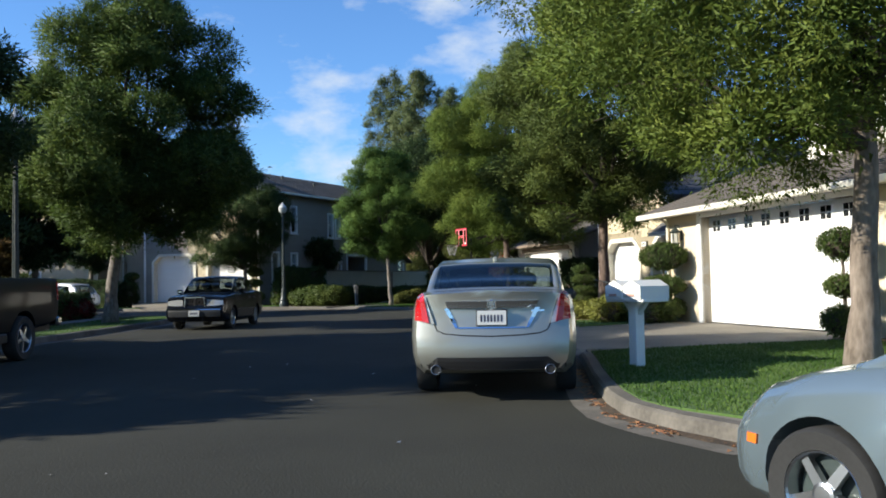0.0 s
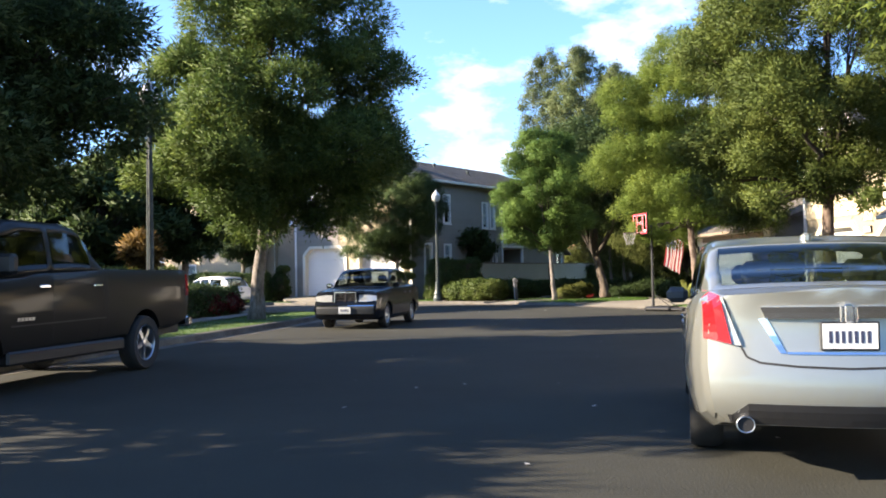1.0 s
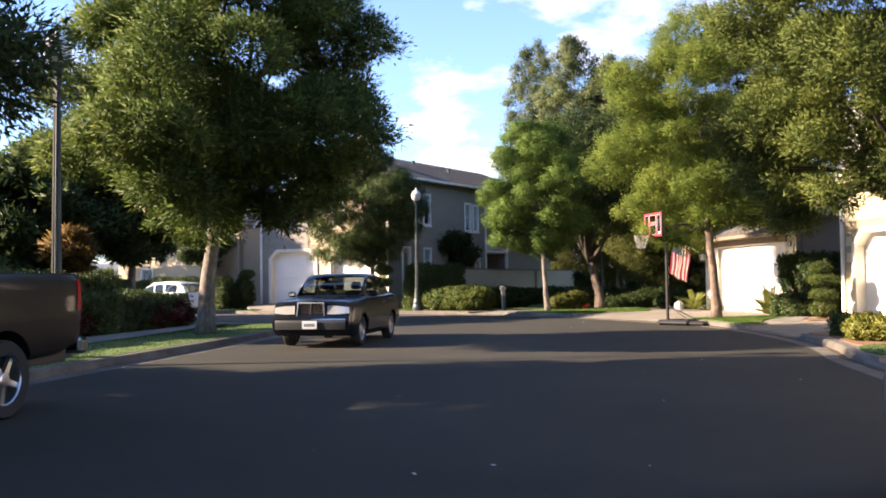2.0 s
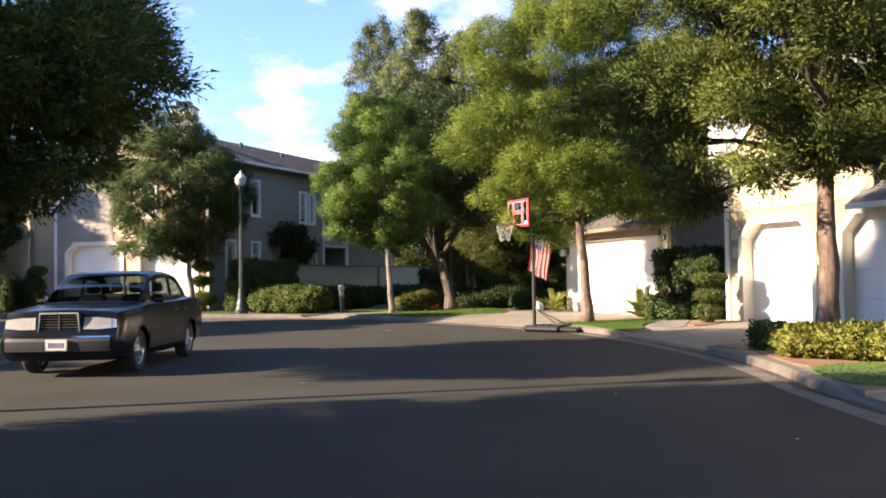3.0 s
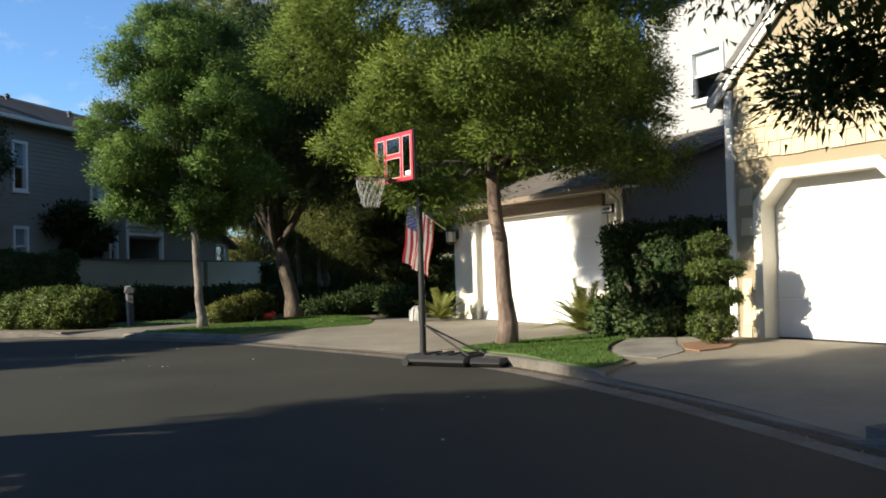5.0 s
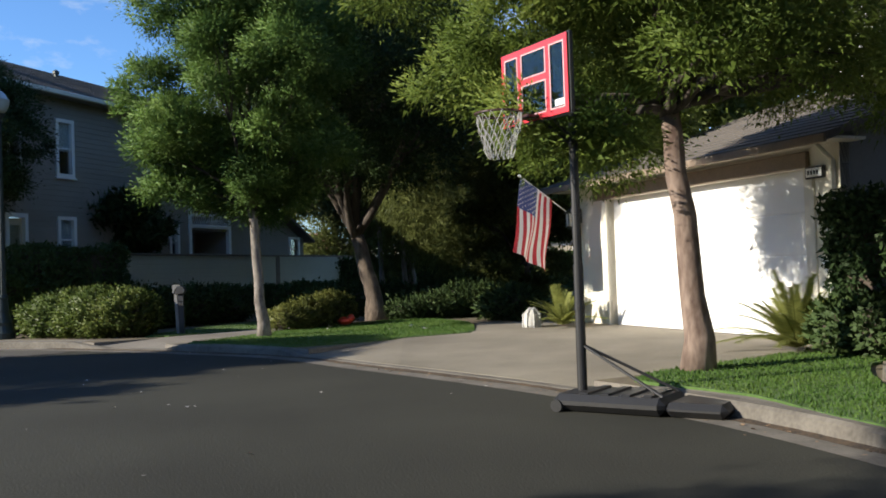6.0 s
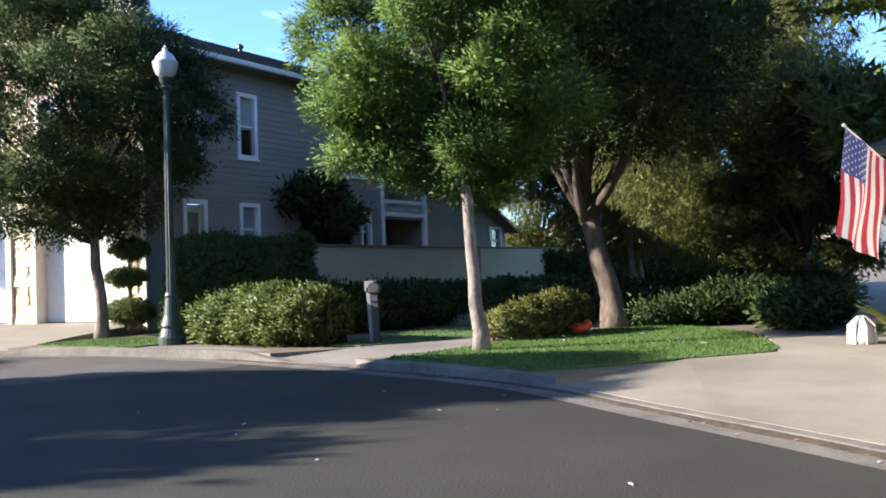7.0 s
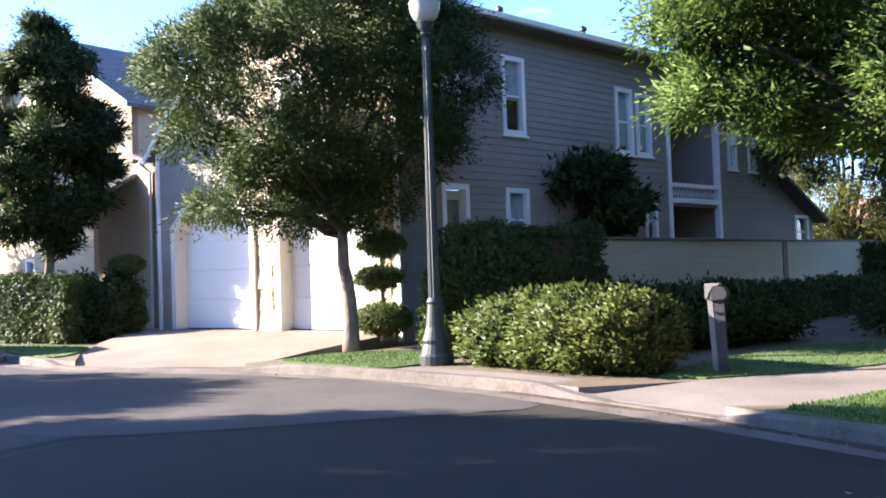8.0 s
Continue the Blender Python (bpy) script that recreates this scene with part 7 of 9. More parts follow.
topiary(5.72, 22.55, 0.15, [(0.35, 0.55, 0.34), (0.95, 0.58, 0.26), (1.72, 0.6, 0.36)], 71, "cloud-clipped green topiary with three tiers beside the garage")
topiary(7.35, 15.35, 0.15, [(0.3, 0.36, 0.3), (0.95, 0.34, 0.2), (1.72, 0.4, 0.3)], 72, "cloud-clipped green topiary with three tiers beside the garage")
topiary(5.45, 35.2, 0.17, [(0.3, 0.36, 0.26), (0.74, 0.38, 0.15), (1.18, 0.42, 0.17), (1.56, 0.3, 0.16)], 73, "cloud-clipped green topiary with four tiers in a bark bed")
tx, ty, _ = F4F.at(0.45, 0, 0.55)
topiary(tx, ty, 0.3, [(0.4, 0.4, 0.35), (1.0, 0.34, 0.22), (1.75, 0.42, 0.24)], 77, "dark cloud-clipped topiary beside a grey boarded wall")
topiary(-11.75, 51.95, 0.33, [(0.35, 0.55, 0.32), (1.15, 0.48, 0.24), (1.8, 0.45, 0.26)], 74, "cloud-clipped green topiary beside a garage door")
shrub("bush", mound(5.2, 22.9, 1.6, 0.5, 0.8, radians(100), 3, 75), 75, "small green bush beside the driveway", "bush", LEAF_HEDGE, 1200, 8, 0.08, 0.026)
shrub("bush", mound(4.3, 23.4, 1.0, 0.4, 0.65, radians(100), 2, 76), 76, "small yellow-green bush beside the driveway", "bush", LEAF_GOLD, 800, 8, 0.08, 0.026)
# west side gardens
hedge(-15.0, 22.6, -14.9, 34.4, 1.0, 0.15, 1.1, 81, "low dark green hedge beyond the verge", LEAF_DARK, 150, 0.1, 0.03)
hedge(-16.7, 26.5, -16.9, 33.4, 1.2, 0.15, 1.75, 82, "clipped green hedge behind a purple hedge", LEAF_HEDGE, 110, 0.11, 0.032)
hedge(-17.5, 10.0, -17.0, 24.0, 1.6, 0.15, 2.4, 83, "tall dark garden hedge behind the verge", LEAF_DARK, 70, 0.14, 0.04)
hedge(-25.5, 55.0, -20.9, 53.75, 0.8, 0.15, 1.8, 84, "dark clipped hedge before the tan house", LEAF_DARK, 130, 0.12, 0.034)
hedge(-31.5, 58.6, -25.4, 57.2, 0.9, 0.15, 1.75, 85, "dark clipped hedge before the tan house", LEAF_DARK, 110, 0.12, 0.034)
shrub("bush", mound(-20.4, 54.3, 0.8, 0.5, 1.8, 0.3, 2, 86), 86, "rounded dark shrub beside the garage", "bush", LEAF_DARK, 1200, 8, 0.1, 0.03)
tree(-15.75, 29.9, 2.8, 0.34, 1.9, 87, "small rust-leaved ornamental tree behind the hedge", 0.05, (0, 0), LEAF_RUST, BARK, 7000, 0.168, 0.0364, 11, fork=1.6, limbs=3)
fence_ = thing("picket_fence", (-16.4, 31, VERGE), "white picket fence behind a hedge", "fence")
for k in range(30):
    g = Geo()
    y = 27.5 + k * 0.2
    g.prism([(-0.04, 0.0), (0.04, 0.0), (0.04, 1.62), (0.0, 1.7), (-0.04, 1.62)], -0.01, 0.01, Matrix.Translation((-16.4, y, VERGE)) @ Matrix.Rotation(radians(90), 4, "Z") @ Matrix.Rotation(radians(90), 4, "X"))
    part("picket", g, WHITE, fence_)
for z in (0.4, 1.3):
    g = Geo()
    g.box(-16.44, -16.4, 27.3, 33.5, VERGE + z, VERGE + z + 0.08)
    part("rail", g, WHITE, fence_)
for k, (x, y) in enumerate(((-14.5, 32.0), (-14.45, 33.6), (-14.5, 27.6))):
    shrub("bush", [(x, y, 0.55, 0.3, 0.55, 0.35), (x, y + 0.5, 0.45, 0.28, 0.45, 0.3)], 160 + k, "dark red-flowered shrub before the hedge", "bush", LEAF_RED, 420, 7, 0.08, 0.026, group="red-flowered shrubs")
# ---- vehicles ----
from mathutils.bvhtree import BVHTree


def curve_at(points, x):
    """A smooth value through (x, value) pairs."""
    xs = [p[0] for p in points]
    if x <= xs[0]:
        return points[0][1]
    if x >= xs[-1]:
        return points[-1][1]
    for (a, va), (b, vb) in zip(points, points[1:]):
        if a <= x <= b:
            t = (x - a) / (b - a)
            t = t * t * (3 - 2 * t) * 0.6 + t * 0.4
            return va + (vb - va) * t
    return points[-1][1]


def body_shell(spec):
    """The lower body as a loft from tail to nose with rounded ends."""
    w = spec["width"] / 2
    sec = spec.get("section", [(0.0, 0.0), (0.86, 0.0), (0.955, 0.1), (0.985, 0.24), (1.0, 0.46), (0.995, 0.66), (0.972, 0.84), (0.93, 0.95), (0.86, 1.0), (0.5, 1.0), (0.0, 1.0)])
    n = 44
    ss = [0.5 - 0.5 * math.cos(math.pi * i / (n - 1)) for i in range(n)]
    rows = []
    for s in ss:
        y_mid = spec["tail"] + (spec["nose"] - spec["tail"]) * s
        zt, zb = curve_at(spec["top"], y_mid), curve_at(spec["bottom"], y_mid)
        half = w * curve_at(spec["plan"], s)
        row = []
        for k, (fx, fz) in enumerate(sec):
            z = zb + (zt - zb) * fz
            crown = spec.get("crown", 0.035) * (1 - fx * fx) if k >= len(sec) - 3 else 0.0
            ya, yb = curve_at(spec["tail_profile"], z), curve_at(spec["nose_profile"], z)
            row.append((half * fx, ya + (yb - ya) * s, z + crown))
        rows.append(row)
    m = len(sec)
    bm = bmesh.new()
    grid = {}
    for i, row in enumerate(rows):
        for k, (x, y, z) in enumerate(row):
            grid[i, k, 1] = bm.verts.new((x, y, z))
            grid[i, k, -1] = grid[i, k, 1] if x < 1e-6 else bm.verts.new((-x, y, z))
    for i in range(n - 1):
        for k in range(m - 1):
            for s in (1, -1):
                f = [grid[i, k, s], grid[i, k + 1, s], grid[i + 1, k + 1, s], grid[i + 1, k, s]]
                bm.faces.new(f if s == 1 else f[::-1])
    cols = 12
    for i, bulge in ((0, -spec.get("tail_bulge", 0.1)), (n - 1, spec.get("nose_bulge", 0.14))):
        net = {}
        for k in range(1, m - 1):
            x, y, z = rows[i][k]
            for j in range(cols + 1):
                t = -1 + 2 * j / cols
                if j in (0, cols):
                    net[k, j] = grid[i, k, -1 if j == 0 else 1]
                else:
                    net[k, j] = bm.verts.new((x * t, y + bulge * (1 - t * t) ** 0.8, z + (spec.get("crown", 0.035) * 0.7 * (1 - t * t) if k >= m - 3 else 0)))
        for k in range(1, m - 2):
            for j in range(cols):
                f = [net[k, j], net[k, j + 1], net[k + 1, j + 1], net[k + 1, j]]
                bm.faces.new(f if i == 0 else f[::-1])
        bottom, top = grid[i, 0, 1], grid[i, m - 1, 1]
        for j in range(cols):
            bm.faces.new((net[1, j + 1], net[1, j], bottom) if i == 0 else (net[1, j], net[1, j + 1], bottom))
            bm.faces.new((net[m - 2, j], net[m - 2, j + 1], top) if i == 0 else (net[m - 2, j + 1], net[m - 2, j], top))
    bmesh.ops.recalc_face_normals(bm, faces=bm.faces)
    me = bpy.data.meshes.new("body")
    bm.to_mesh(me)
    bm.free()
    return me


def carve(me, cutters):
    """The mesh less the cutters' meshes."""
    ob = new("temp", me)
    made = []
    for c in cutters:
        co = new("temp_cutter", c)
        mod = ob.modifiers.new("cut", "BOOLEAN")
        mod.operation, mod.object, mod.solver = "DIFFERENCE", co, "EXACT"
        made.append(co)
    bpy.context.view_layer.update()
    deps = bpy.context.evaluated_depsgraph_get()
    out = bpy.data.meshes.new_from_object(ob.evaluated_get(deps))
    for o in [ob] + made:
        bpy.data.objects.remove(o)
    return out


def shade(me, angle=32):
    me.polygons.foreach_set("use_smooth", [True] * len(me.polygons))
    me.set_sharp_from_angle(angle=radians(angle))
    return me


class Skin:
    """Lays patches on a body's surface, seen along one axis."""

    def __init__(self, me, side):
        self.tree = BVHTree.FromPolygons([v.co.copy() for v in me.vertices], [tuple(p.vertices) for p in me.polygons])
        self.side = side

    def place(self, a, b, off):
        """a: across (x, or y for the flanks), b: height."""
        if self.side in ("tail", "nose"):
            s = -1 if self.side == "tail" else 1
            o, d = Vector((a, 8.0 * s, b)), Vector((0, -s, 0))
        else:
            s = -1 if self.side == "left" else 1
            o, d = Vector((4.0 * s, a, b)), Vector((-s, 0, 0))
        hit = self.tree.ray_cast(o, d)
        p = hit[0] if hit[0] is not None else o + d * (8.0 if self.side in ("tail", "nose") else 4.0)
        return p - d * off

    def patch(self, geo, low, high, off=0.006, rows=4, depth=0.02):
        """A piece between two lines of as many points."""
        n = len(low)
        vs = []
        for o in (off, -depth):
            for j in range(rows + 1):
                t = j / rows
                for (a0, b0), (a1, b1) in zip(low, high):
                    vs.append(self.place(a0 + (a1 - a0) * t, b0 + (b1 - b0) * t, o))
        k = n * (rows + 1)
        fs = []
        for j in range(rows):
            for i in range(n - 1):
                q = (j * n + i, j * n + i + 1, (j + 1) * n + i + 1, (j + 1) * n + i)
                fs += [q, tuple(v + k for v in q[::-1])]
        for i in range(n - 1):
            fs += [(i, k + i, k + i + 1, i + 1), (rows * n + i + 1, k + rows * n + i + 1, k + rows * n + i, rows * n + i)]
        for j in range(rows):
            fs += [((j + 1) * n, k + (j + 1) * n, k + j * n, j * n), (j * n + n - 1, k + j * n + n - 1, k + (j + 1) * n + n - 1, (j + 1) * n + n - 1)]
        geo.add(vs, fs)
        return geo

    def line(self, geo, path, width=0.012, off=0.003):
        """A thin strip along a path."""
        pts = []
        for (a, b), (c, d) in zip(path, path[1:]):
            k = max(1, int(math.hypot(c - a, d - b) / 0.06))
            pts += [(a + (c - a) * i / k, b + (d - b) * i / k) for i in range(k)]
        pts.append(path[-1])
        low, high = [], []
        for i, (a, b) in enumerate(pts):
            p, q = pts[max(0, i - 1)], pts[min(len(pts) - 1, i + 1)]
            dx, dy = q[0] - p[0], q[1] - p[1]
            r = math.hypot(dx, dy) or 1
            low.append((a - dy / r * width / 2, b + dx / r * width / 2))
            high.append((a + dy / r * width / 2, b - dx / r * width / 2))
        return self.patch(geo, low, high, off, 1, 0.01)


def greenhouse(spec, paint, glass, car):
    """Roof, pillars and windows above the belt."""
    g = spec["cabin"]
    n = 60
    ya, yb = g["roof"][0][0], g["roof"][-1][0]
    ys = [ya + (yb - ya) * i / n for i in range(n + 1)]
    fr = [(1.0, 0.0), (0.985, 0.2), (0.95, 0.5), (0.91, 0.8), (0.86, 0.93), (0.79, 0.982), (0.4, 1.0), (0.0, 1.0)]
    grid = []
    for y in ys:
        zr, zb = curve_at(g["roof"], y), curve_at(g["belt"], y)
        w = curve_at(g["plan"], y)
        inset = 1 - g.get("inset", 1.0) * min(1.0, max(0.0, (zr - zb)) / 0.45)
        row = []
        for fx, fz in fr:
            x = w * (fx + (1 - fx) * inset * 0.85) if fx > 0.8 else w * fx * (1.0 if fx == 0 else 1 + 0.12 * inset)
            row.append((x, y, zb + (zr - zb) * fz + (0.025 * (1 - fx * fx) if fz > 0.97 else 0)))
        grid.append(row)
    m = len(fr)
    paint_geo = Geo()
    panes = {}

    def quad(i, k, s):
        p = [grid[i][k], grid[i + 1][k], grid[i + 1][k + 1], grid[i][k + 1]]
        return [Vector((s * x, y, z)) for x, y, z in p]

    for i in range(n):
        yc = (ys[i] + ys[i + 1]) / 2
        for k in range(m - 1):
            for s in (1, -1):
                q = quad(i, k, s)
                name = None
                if k >= 4:
                    lo, hi = g["rear_glass"] if k >= 5 else (0, 0)
                    if lo < yc < hi:
                        name = "rear_window"
                    lo, hi = g["windscreen"]
                    if lo < yc < hi:
                        name = "windscreen"
                if 1 <= k <= 2:
                    for j, (lo, hi) in enumerate(g["side_glass"]):
                        if lo < yc < hi and q[2].z - q[1].z > 0.03:
                            name = "side_window", s, j
                if name:
                    panes.setdefault(name, Geo()).add(q, [(0, 1, 2, 3)])
                else:
                    paint_geo.add(q, [(0, 1, 2, 3)])
    cab = part("cabin", paint_geo, paint, car, weld=True)
    shade(cab.data, 40)
    so = cab.modifiers.new("thick", "SOLIDIFY")
    so.thickness, so.offset = 0.025, -1
    for name, ge in panes.items():
        pane = part(name if isinstance(name, str) else "side_window", ge, glass, car, weld=True, smooth=True)
        pane.visible_shadow = True
    return cab


def make_wheel(r, wd, spokes, rim_mat, twist=0.0, name="wheel"):
    """Tyre, rim, spokes and hub; the axle along x, the outside towards +x."""
    m = Matrix.Rotation(radians(90), 4, "Y")
    h = wd / 2
    rr = r * 0.66
    tyre = Geo().lathe([(rr, -h * 0.9), (r * 0.93, -h), (r * 0.985, -h * 0.75), (r, -h * 0.4), (r, h * 0.4), (r * 0.985, h * 0.75), (r * 0.93, h), (rr, h * 0.9), (rr * 0.97, h * 0.5), (rr * 0.97, -h * 0.5)], 40, m, cap=False)
    groove = Geo()
    for k in range(3):
        z = (k - 1) * h * 0.42
        groove.lathe([(r * 1.001, z - 0.006), (r * 1.002, z), (r * 1.001, z + 0.006)], 40, m, cap=False)
    rim = Geo().lathe([(rr * 0.99, -h * 0.9), (rr * 1.0, h * 0.82), (rr * 0.97, h * 0.9), (rr * 0.93, h * 0.8), (rr * 0.9, -h * 0.2)], 40, m, cap=False)
    for k in range(spokes):
        a = 2 * math.pi * k / spokes
        q = m @ Matrix.Rotation(a, 4, "Z")
        rim.add([q @ Vector(p) for p in ((rr * 0.16, -rr * 0.13, h * 0.72), (rr * 0.16, rr * 0.13, h * 0.72), (rr * 0.95, rr * (0.105 + twist), h * 0.62), (rr * 0.95, -rr * (0.105 - twist), h * 0.62),
                                         (rr * 0.16, -rr * 0.14, h * 0.4), (rr * 0.16, rr * 0.14, h * 0.4), (rr * 0.95, rr * (0.105 + twist), h * 0.3), (rr * 0.95, -rr * (0.105 - twist), h * 0.3))],
                [(0, 1, 2, 3), (7, 6, 5, 4), (0, 4, 5, 1), (1, 5, 6, 2), (2, 6, 7, 3), (3, 7, 4, 0)])
    rim.lathe([(rr * 0.3, h * 0.3), (rr * 0.28, h * 0.8), (rr * 0.2, h * 0.86), (0.001, h * 0.87)], 20, m)
    disc = Geo().lathe([(rr * 0.85, -h * 0.1), (rr * 0.85, h * 0.05)], 24, m)
    return tyre, groove, rim, disc, rim_mat


def fit_wheels(car, hubs, parts_):
    tyre, groove, rim, disc, rim_mat = parts_
    meshes = {}
    for x, y, z in hubs:
        s = 1 if x > 0 else -1
        if not meshes:
            for nm, ge, ma, sm in (("brake_disc", disc, IRON, False), ("tyre", tyre, RUBBER, True), ("rim", rim, rim_mat, False)):
                me = ge.mesh(nm)
                me.materials.append(ma)
                if sm:
                    shade(me, 40)
                meshes[nm] = me
        hub = new("wheel", meshes["brake_disc"])
        hub.parent = car
        hub.matrix_basis = Matrix.Translation((x, y, z)) @ (Matrix.Identity(4) if s > 0 else Matrix.Rotation(math.pi, 4, "Z"))
        for nm in ("tyre", "rim"):
            o = new(nm, meshes[nm])
            o.parent = hub


def arch_cutters(hubs, r, depth=0.45):
    out = []
    for x, y, z in hubs:
        s = 1 if x > 0 else -1
        g = Geo().lathe([(r, -depth / 2), (r, depth / 2 + 0.1)], 36, Matrix.Translation((x * 0.97, y, z)) @ Matrix.Rotation(radians(90 * s), 4, "Y"))
        out.append(g.mesh("cutter"))
    return out


def paint_material(name, colour, metal=0.6, rough=0.3, spec=0.5):
    ma = material(name, colour, rough, metal, spread=0.02, scale=1.5, fine=300, coat=0.9, spec=spec)
    return ma


def seats(car, mat, rows):
    for y, z in rows:
        for x in (-0.38, 0.38):
            g = Geo()
            g.box(x - 0.24, x + 0.24, y - 0.08, y + 0.1, z - 0.6, z, 0.05)
            s = part("seat", g, mat, car)
            g = Geo()
            g.box(x - 0.13, x + 0.13, y - 0.06, y + 0.04, z + 0.02, z + 0.2, 0.045)
            part("headrest", g, mat, s)


SEAT = material("seat_cloth", (0.09, 0.088, 0.085), 0.8, spread=0.15)
LAMP_RED = material("lamp_red", (0.42, 0.008, 0.012), 0.25, spread=0.1, scale=20, coat=0.3)
LAMP_CLEAR = material("lamp_clear", (0.45, 0.46, 0.45), 0.12, 0.3, spread=0.15, scale=30, coat=0.8)
LAMP_AMBER = material("lamp_amber", (0.75, 0.16, 0.02), 0.15, spread=0.1, scale=20, coat=0.8)
SEAM = material("panel_gap", (0.01, 0.01, 0.011), 0.8, spread=0.2)
VALANCE = material("dark_valance", (0.055, 0.056, 0.058), 0.5, spread=0.1)
PLATE = material("plate_white", (0.62, 0.62, 0.6), 0.4, spread=0.04)
PLATE_INK = material("plate_ink", (0.03, 0.035, 0.07), 0.5, spread=0.1)


def number_plate(skin, car, x, z, w=0.31, h=0.16, frame_mat=CHROME, off=0.03):
    """A plate whose characters are plain bars."""
    p = skin.place(x, z, off)
    s = -1 if skin.side == "tail" else 1
    m = Matrix.Translation(p)
    g = Geo()
    g.box(-w / 2 - 0.012, w / 2 + 0.012, -0.012, 0.012, -h / 2 - 0.012, h / 2 + 0.012, 0.006, m)
    fr = part("number_plate", g, frame_mat, car)
    g = Geo()
    g.box(-w / 2, w / 2, min(0.011 * s, 0.016 * s), max(0.011 * s, 0.016 * s), -h / 2, h / 2, 0, m)
    part("plate_face", g, PLATE, fr)
    for k in range(7):
        g = Geo()
        a = -w / 2 + 0.03 + k * (w - 0.06) / 7
        g.box(a + 0.006, a + 0.026, min(0.015 * s, 0.018 * s), max(0.015 * s, 0.018 * s), -h * 0.28, h * 0.2, 0, m)
        part("plate_bar", g, PLATE_INK, fr)


# silver saloon parked at the east kerb, seen from behind
SILVER = paint_material("silver_paint", (0.325, 0.33, 0.295), 0.65, 0.36)
sedan = thing("car", (0, 0, 0), "silver saloon car parked at the kerb, seen from behind", "car")
R1 = 0.345
spec = dict(width=1.95, tail=-2.6, nose=2.6,
            top=[(-2.6, 1.17), (-2.2, 1.2), (-1.6, 1.19), (-0.5, 1.1), (1.2, 1.06), (1.7, 1.03), (2.3, 0.93), (2.6, 0.8)],
            bottom=[(-2.6, 0.36), (-2.2, 0.27), (-1.8, 0.22), (1.8, 0.21), (2.6, 0.25)],
            plan=[(0.0, 0.86), (0.02, 0.905), (0.07, 0.955), (0.2, 1.0), (0.7, 1.0), (0.88, 0.96), (0.97, 0.86), (1.0, 0.78)],
            tail_profile=[(0.2, -2.4), (0.3, -2.47), (0.4, -2.525), (0.5, -2.555), (0.6, -2.565), (0.68, -2.555), (0.76, -2.525), (0.84, -2.49), (0.95, -2.465), (1.1, -2.47), (1.17, -2.5), (1.22, -2.4)],
            nose_profile=[(0.2, 2.5), (0.45, 2.62), (0.7, 2.6), (0.85, 2.5), (1.1, 2.4)], tail_bulge=0.13,
            cabin=dict(roof=[(-1.95, 1.19), (-1.6, 1.32), (-1.05, 1.53), (-0.5, 1.605), (0.1, 1.62), (0.6, 1.58), (1.1, 1.36), (1.65, 1.05)],
                       belt=[(-1.95, 1.17), (-1.2, 1.13), (0.8, 1.07), (1.65, 1.02)], plan=[(-1.95, 0.8), (-1.2, 0.86), (0.2, 0.9), (1.2, 0.84), (1.65, 0.76)],
                       rear_glass=(-1.84, -1.08), windscreen=(0.72, 1.58), side_glass=[(-1.35, -0.72), (-0.62, 0.16), (0.26, 1.2)]))
hubs = [(0.83, -1.38, R1), (-0.83, -1.38, R1), (0.83, 1.57, R1), (-0.83, 1.57, R1)]
shell = carve(body_shell(spec), arch_cutters(hubs, 0.385))
shade(shell, 32)
shell.materials.clear()
shell.materials.append(SILVER)
part("body", shell, SILVER, sedan)
greenhouse(spec, SILVER, CAR_GLASS, sedan)
fit_wheels(sedan, hubs, make_wheel(R1, 0.235, 7, ALLOY))
seats(sedan, SEAT, [(-0.95, 1.22), (0.35, 1.2)])
g = Geo()
g.box(-0.8, 0.8, -1.9, 1.6, 0.3, 0.62)
g.box(-0.78, 0.78, -1.95, -1.2, 0.62, 1.14, 0.03)
part("interior", g, SEAT, sedan)
sk = Skin(shell, "tail")
for s in (-1, 1):
    g = Geo()
    low = [(s * 0.86, 0.9), (s * 0.77, 0.89), (s * 0.69, 0.87)]
    high = [(s * 0.855, 1.16), (s * 0.805, 1.2), (s * 0.755, 1.18)]
    sk.patch(g, low, high, 0.034, 6, 0.05)
    tl = part("tail_light", g, LAMP_RED, sedan, "red tail light", smooth=False)
    g = Geo()
    sk.patch(g, [(s * 0.69, 0.865), (s * 0.63, 0.86)], [(s * 0.755, 1.17), (s * 0.735, 1.16)], 0.02, 5, 0.03)
    part("clear_lens", g, LAMP_CLEAR, tl)
    g = Geo()
    sk.line(g, [(s * 0.735, 1.17), (s * 0.64, 0.87), (s * 0.6, 0.79), (s * 0.52, 0.755), (s * 0.3, 0.735), (0, 0.725)], 0.014, 0.002)
    part("boot_seam", g, SEAM, sedan)
    g = Geo()
    c = sk.place(s * 0.62, 0.42, 0.0)
    m = Matrix.Translation((s * 0.62, -2.6, 0.365)) @ Matrix.Rotation(radians(90), 4, "X") @ Matrix.Diagonal((1.08, 1, 1, 1))
    g.lathe([(0.05, -0.25), (0.052, 0.0), (0.053, 0.02), (0.048, 0.022), (0.046, -0.1)], 20, m, cap=False)
    ex = part("exhaust_pipe", g, ALLOY, sedan, smooth=True)
    g = Geo()
    g.lathe([(0.0465, 0.012), (0.001, 0.012)], 16, m, cap=False)
    part("pipe_bore", g, SEAM, ex)
g = Geo()
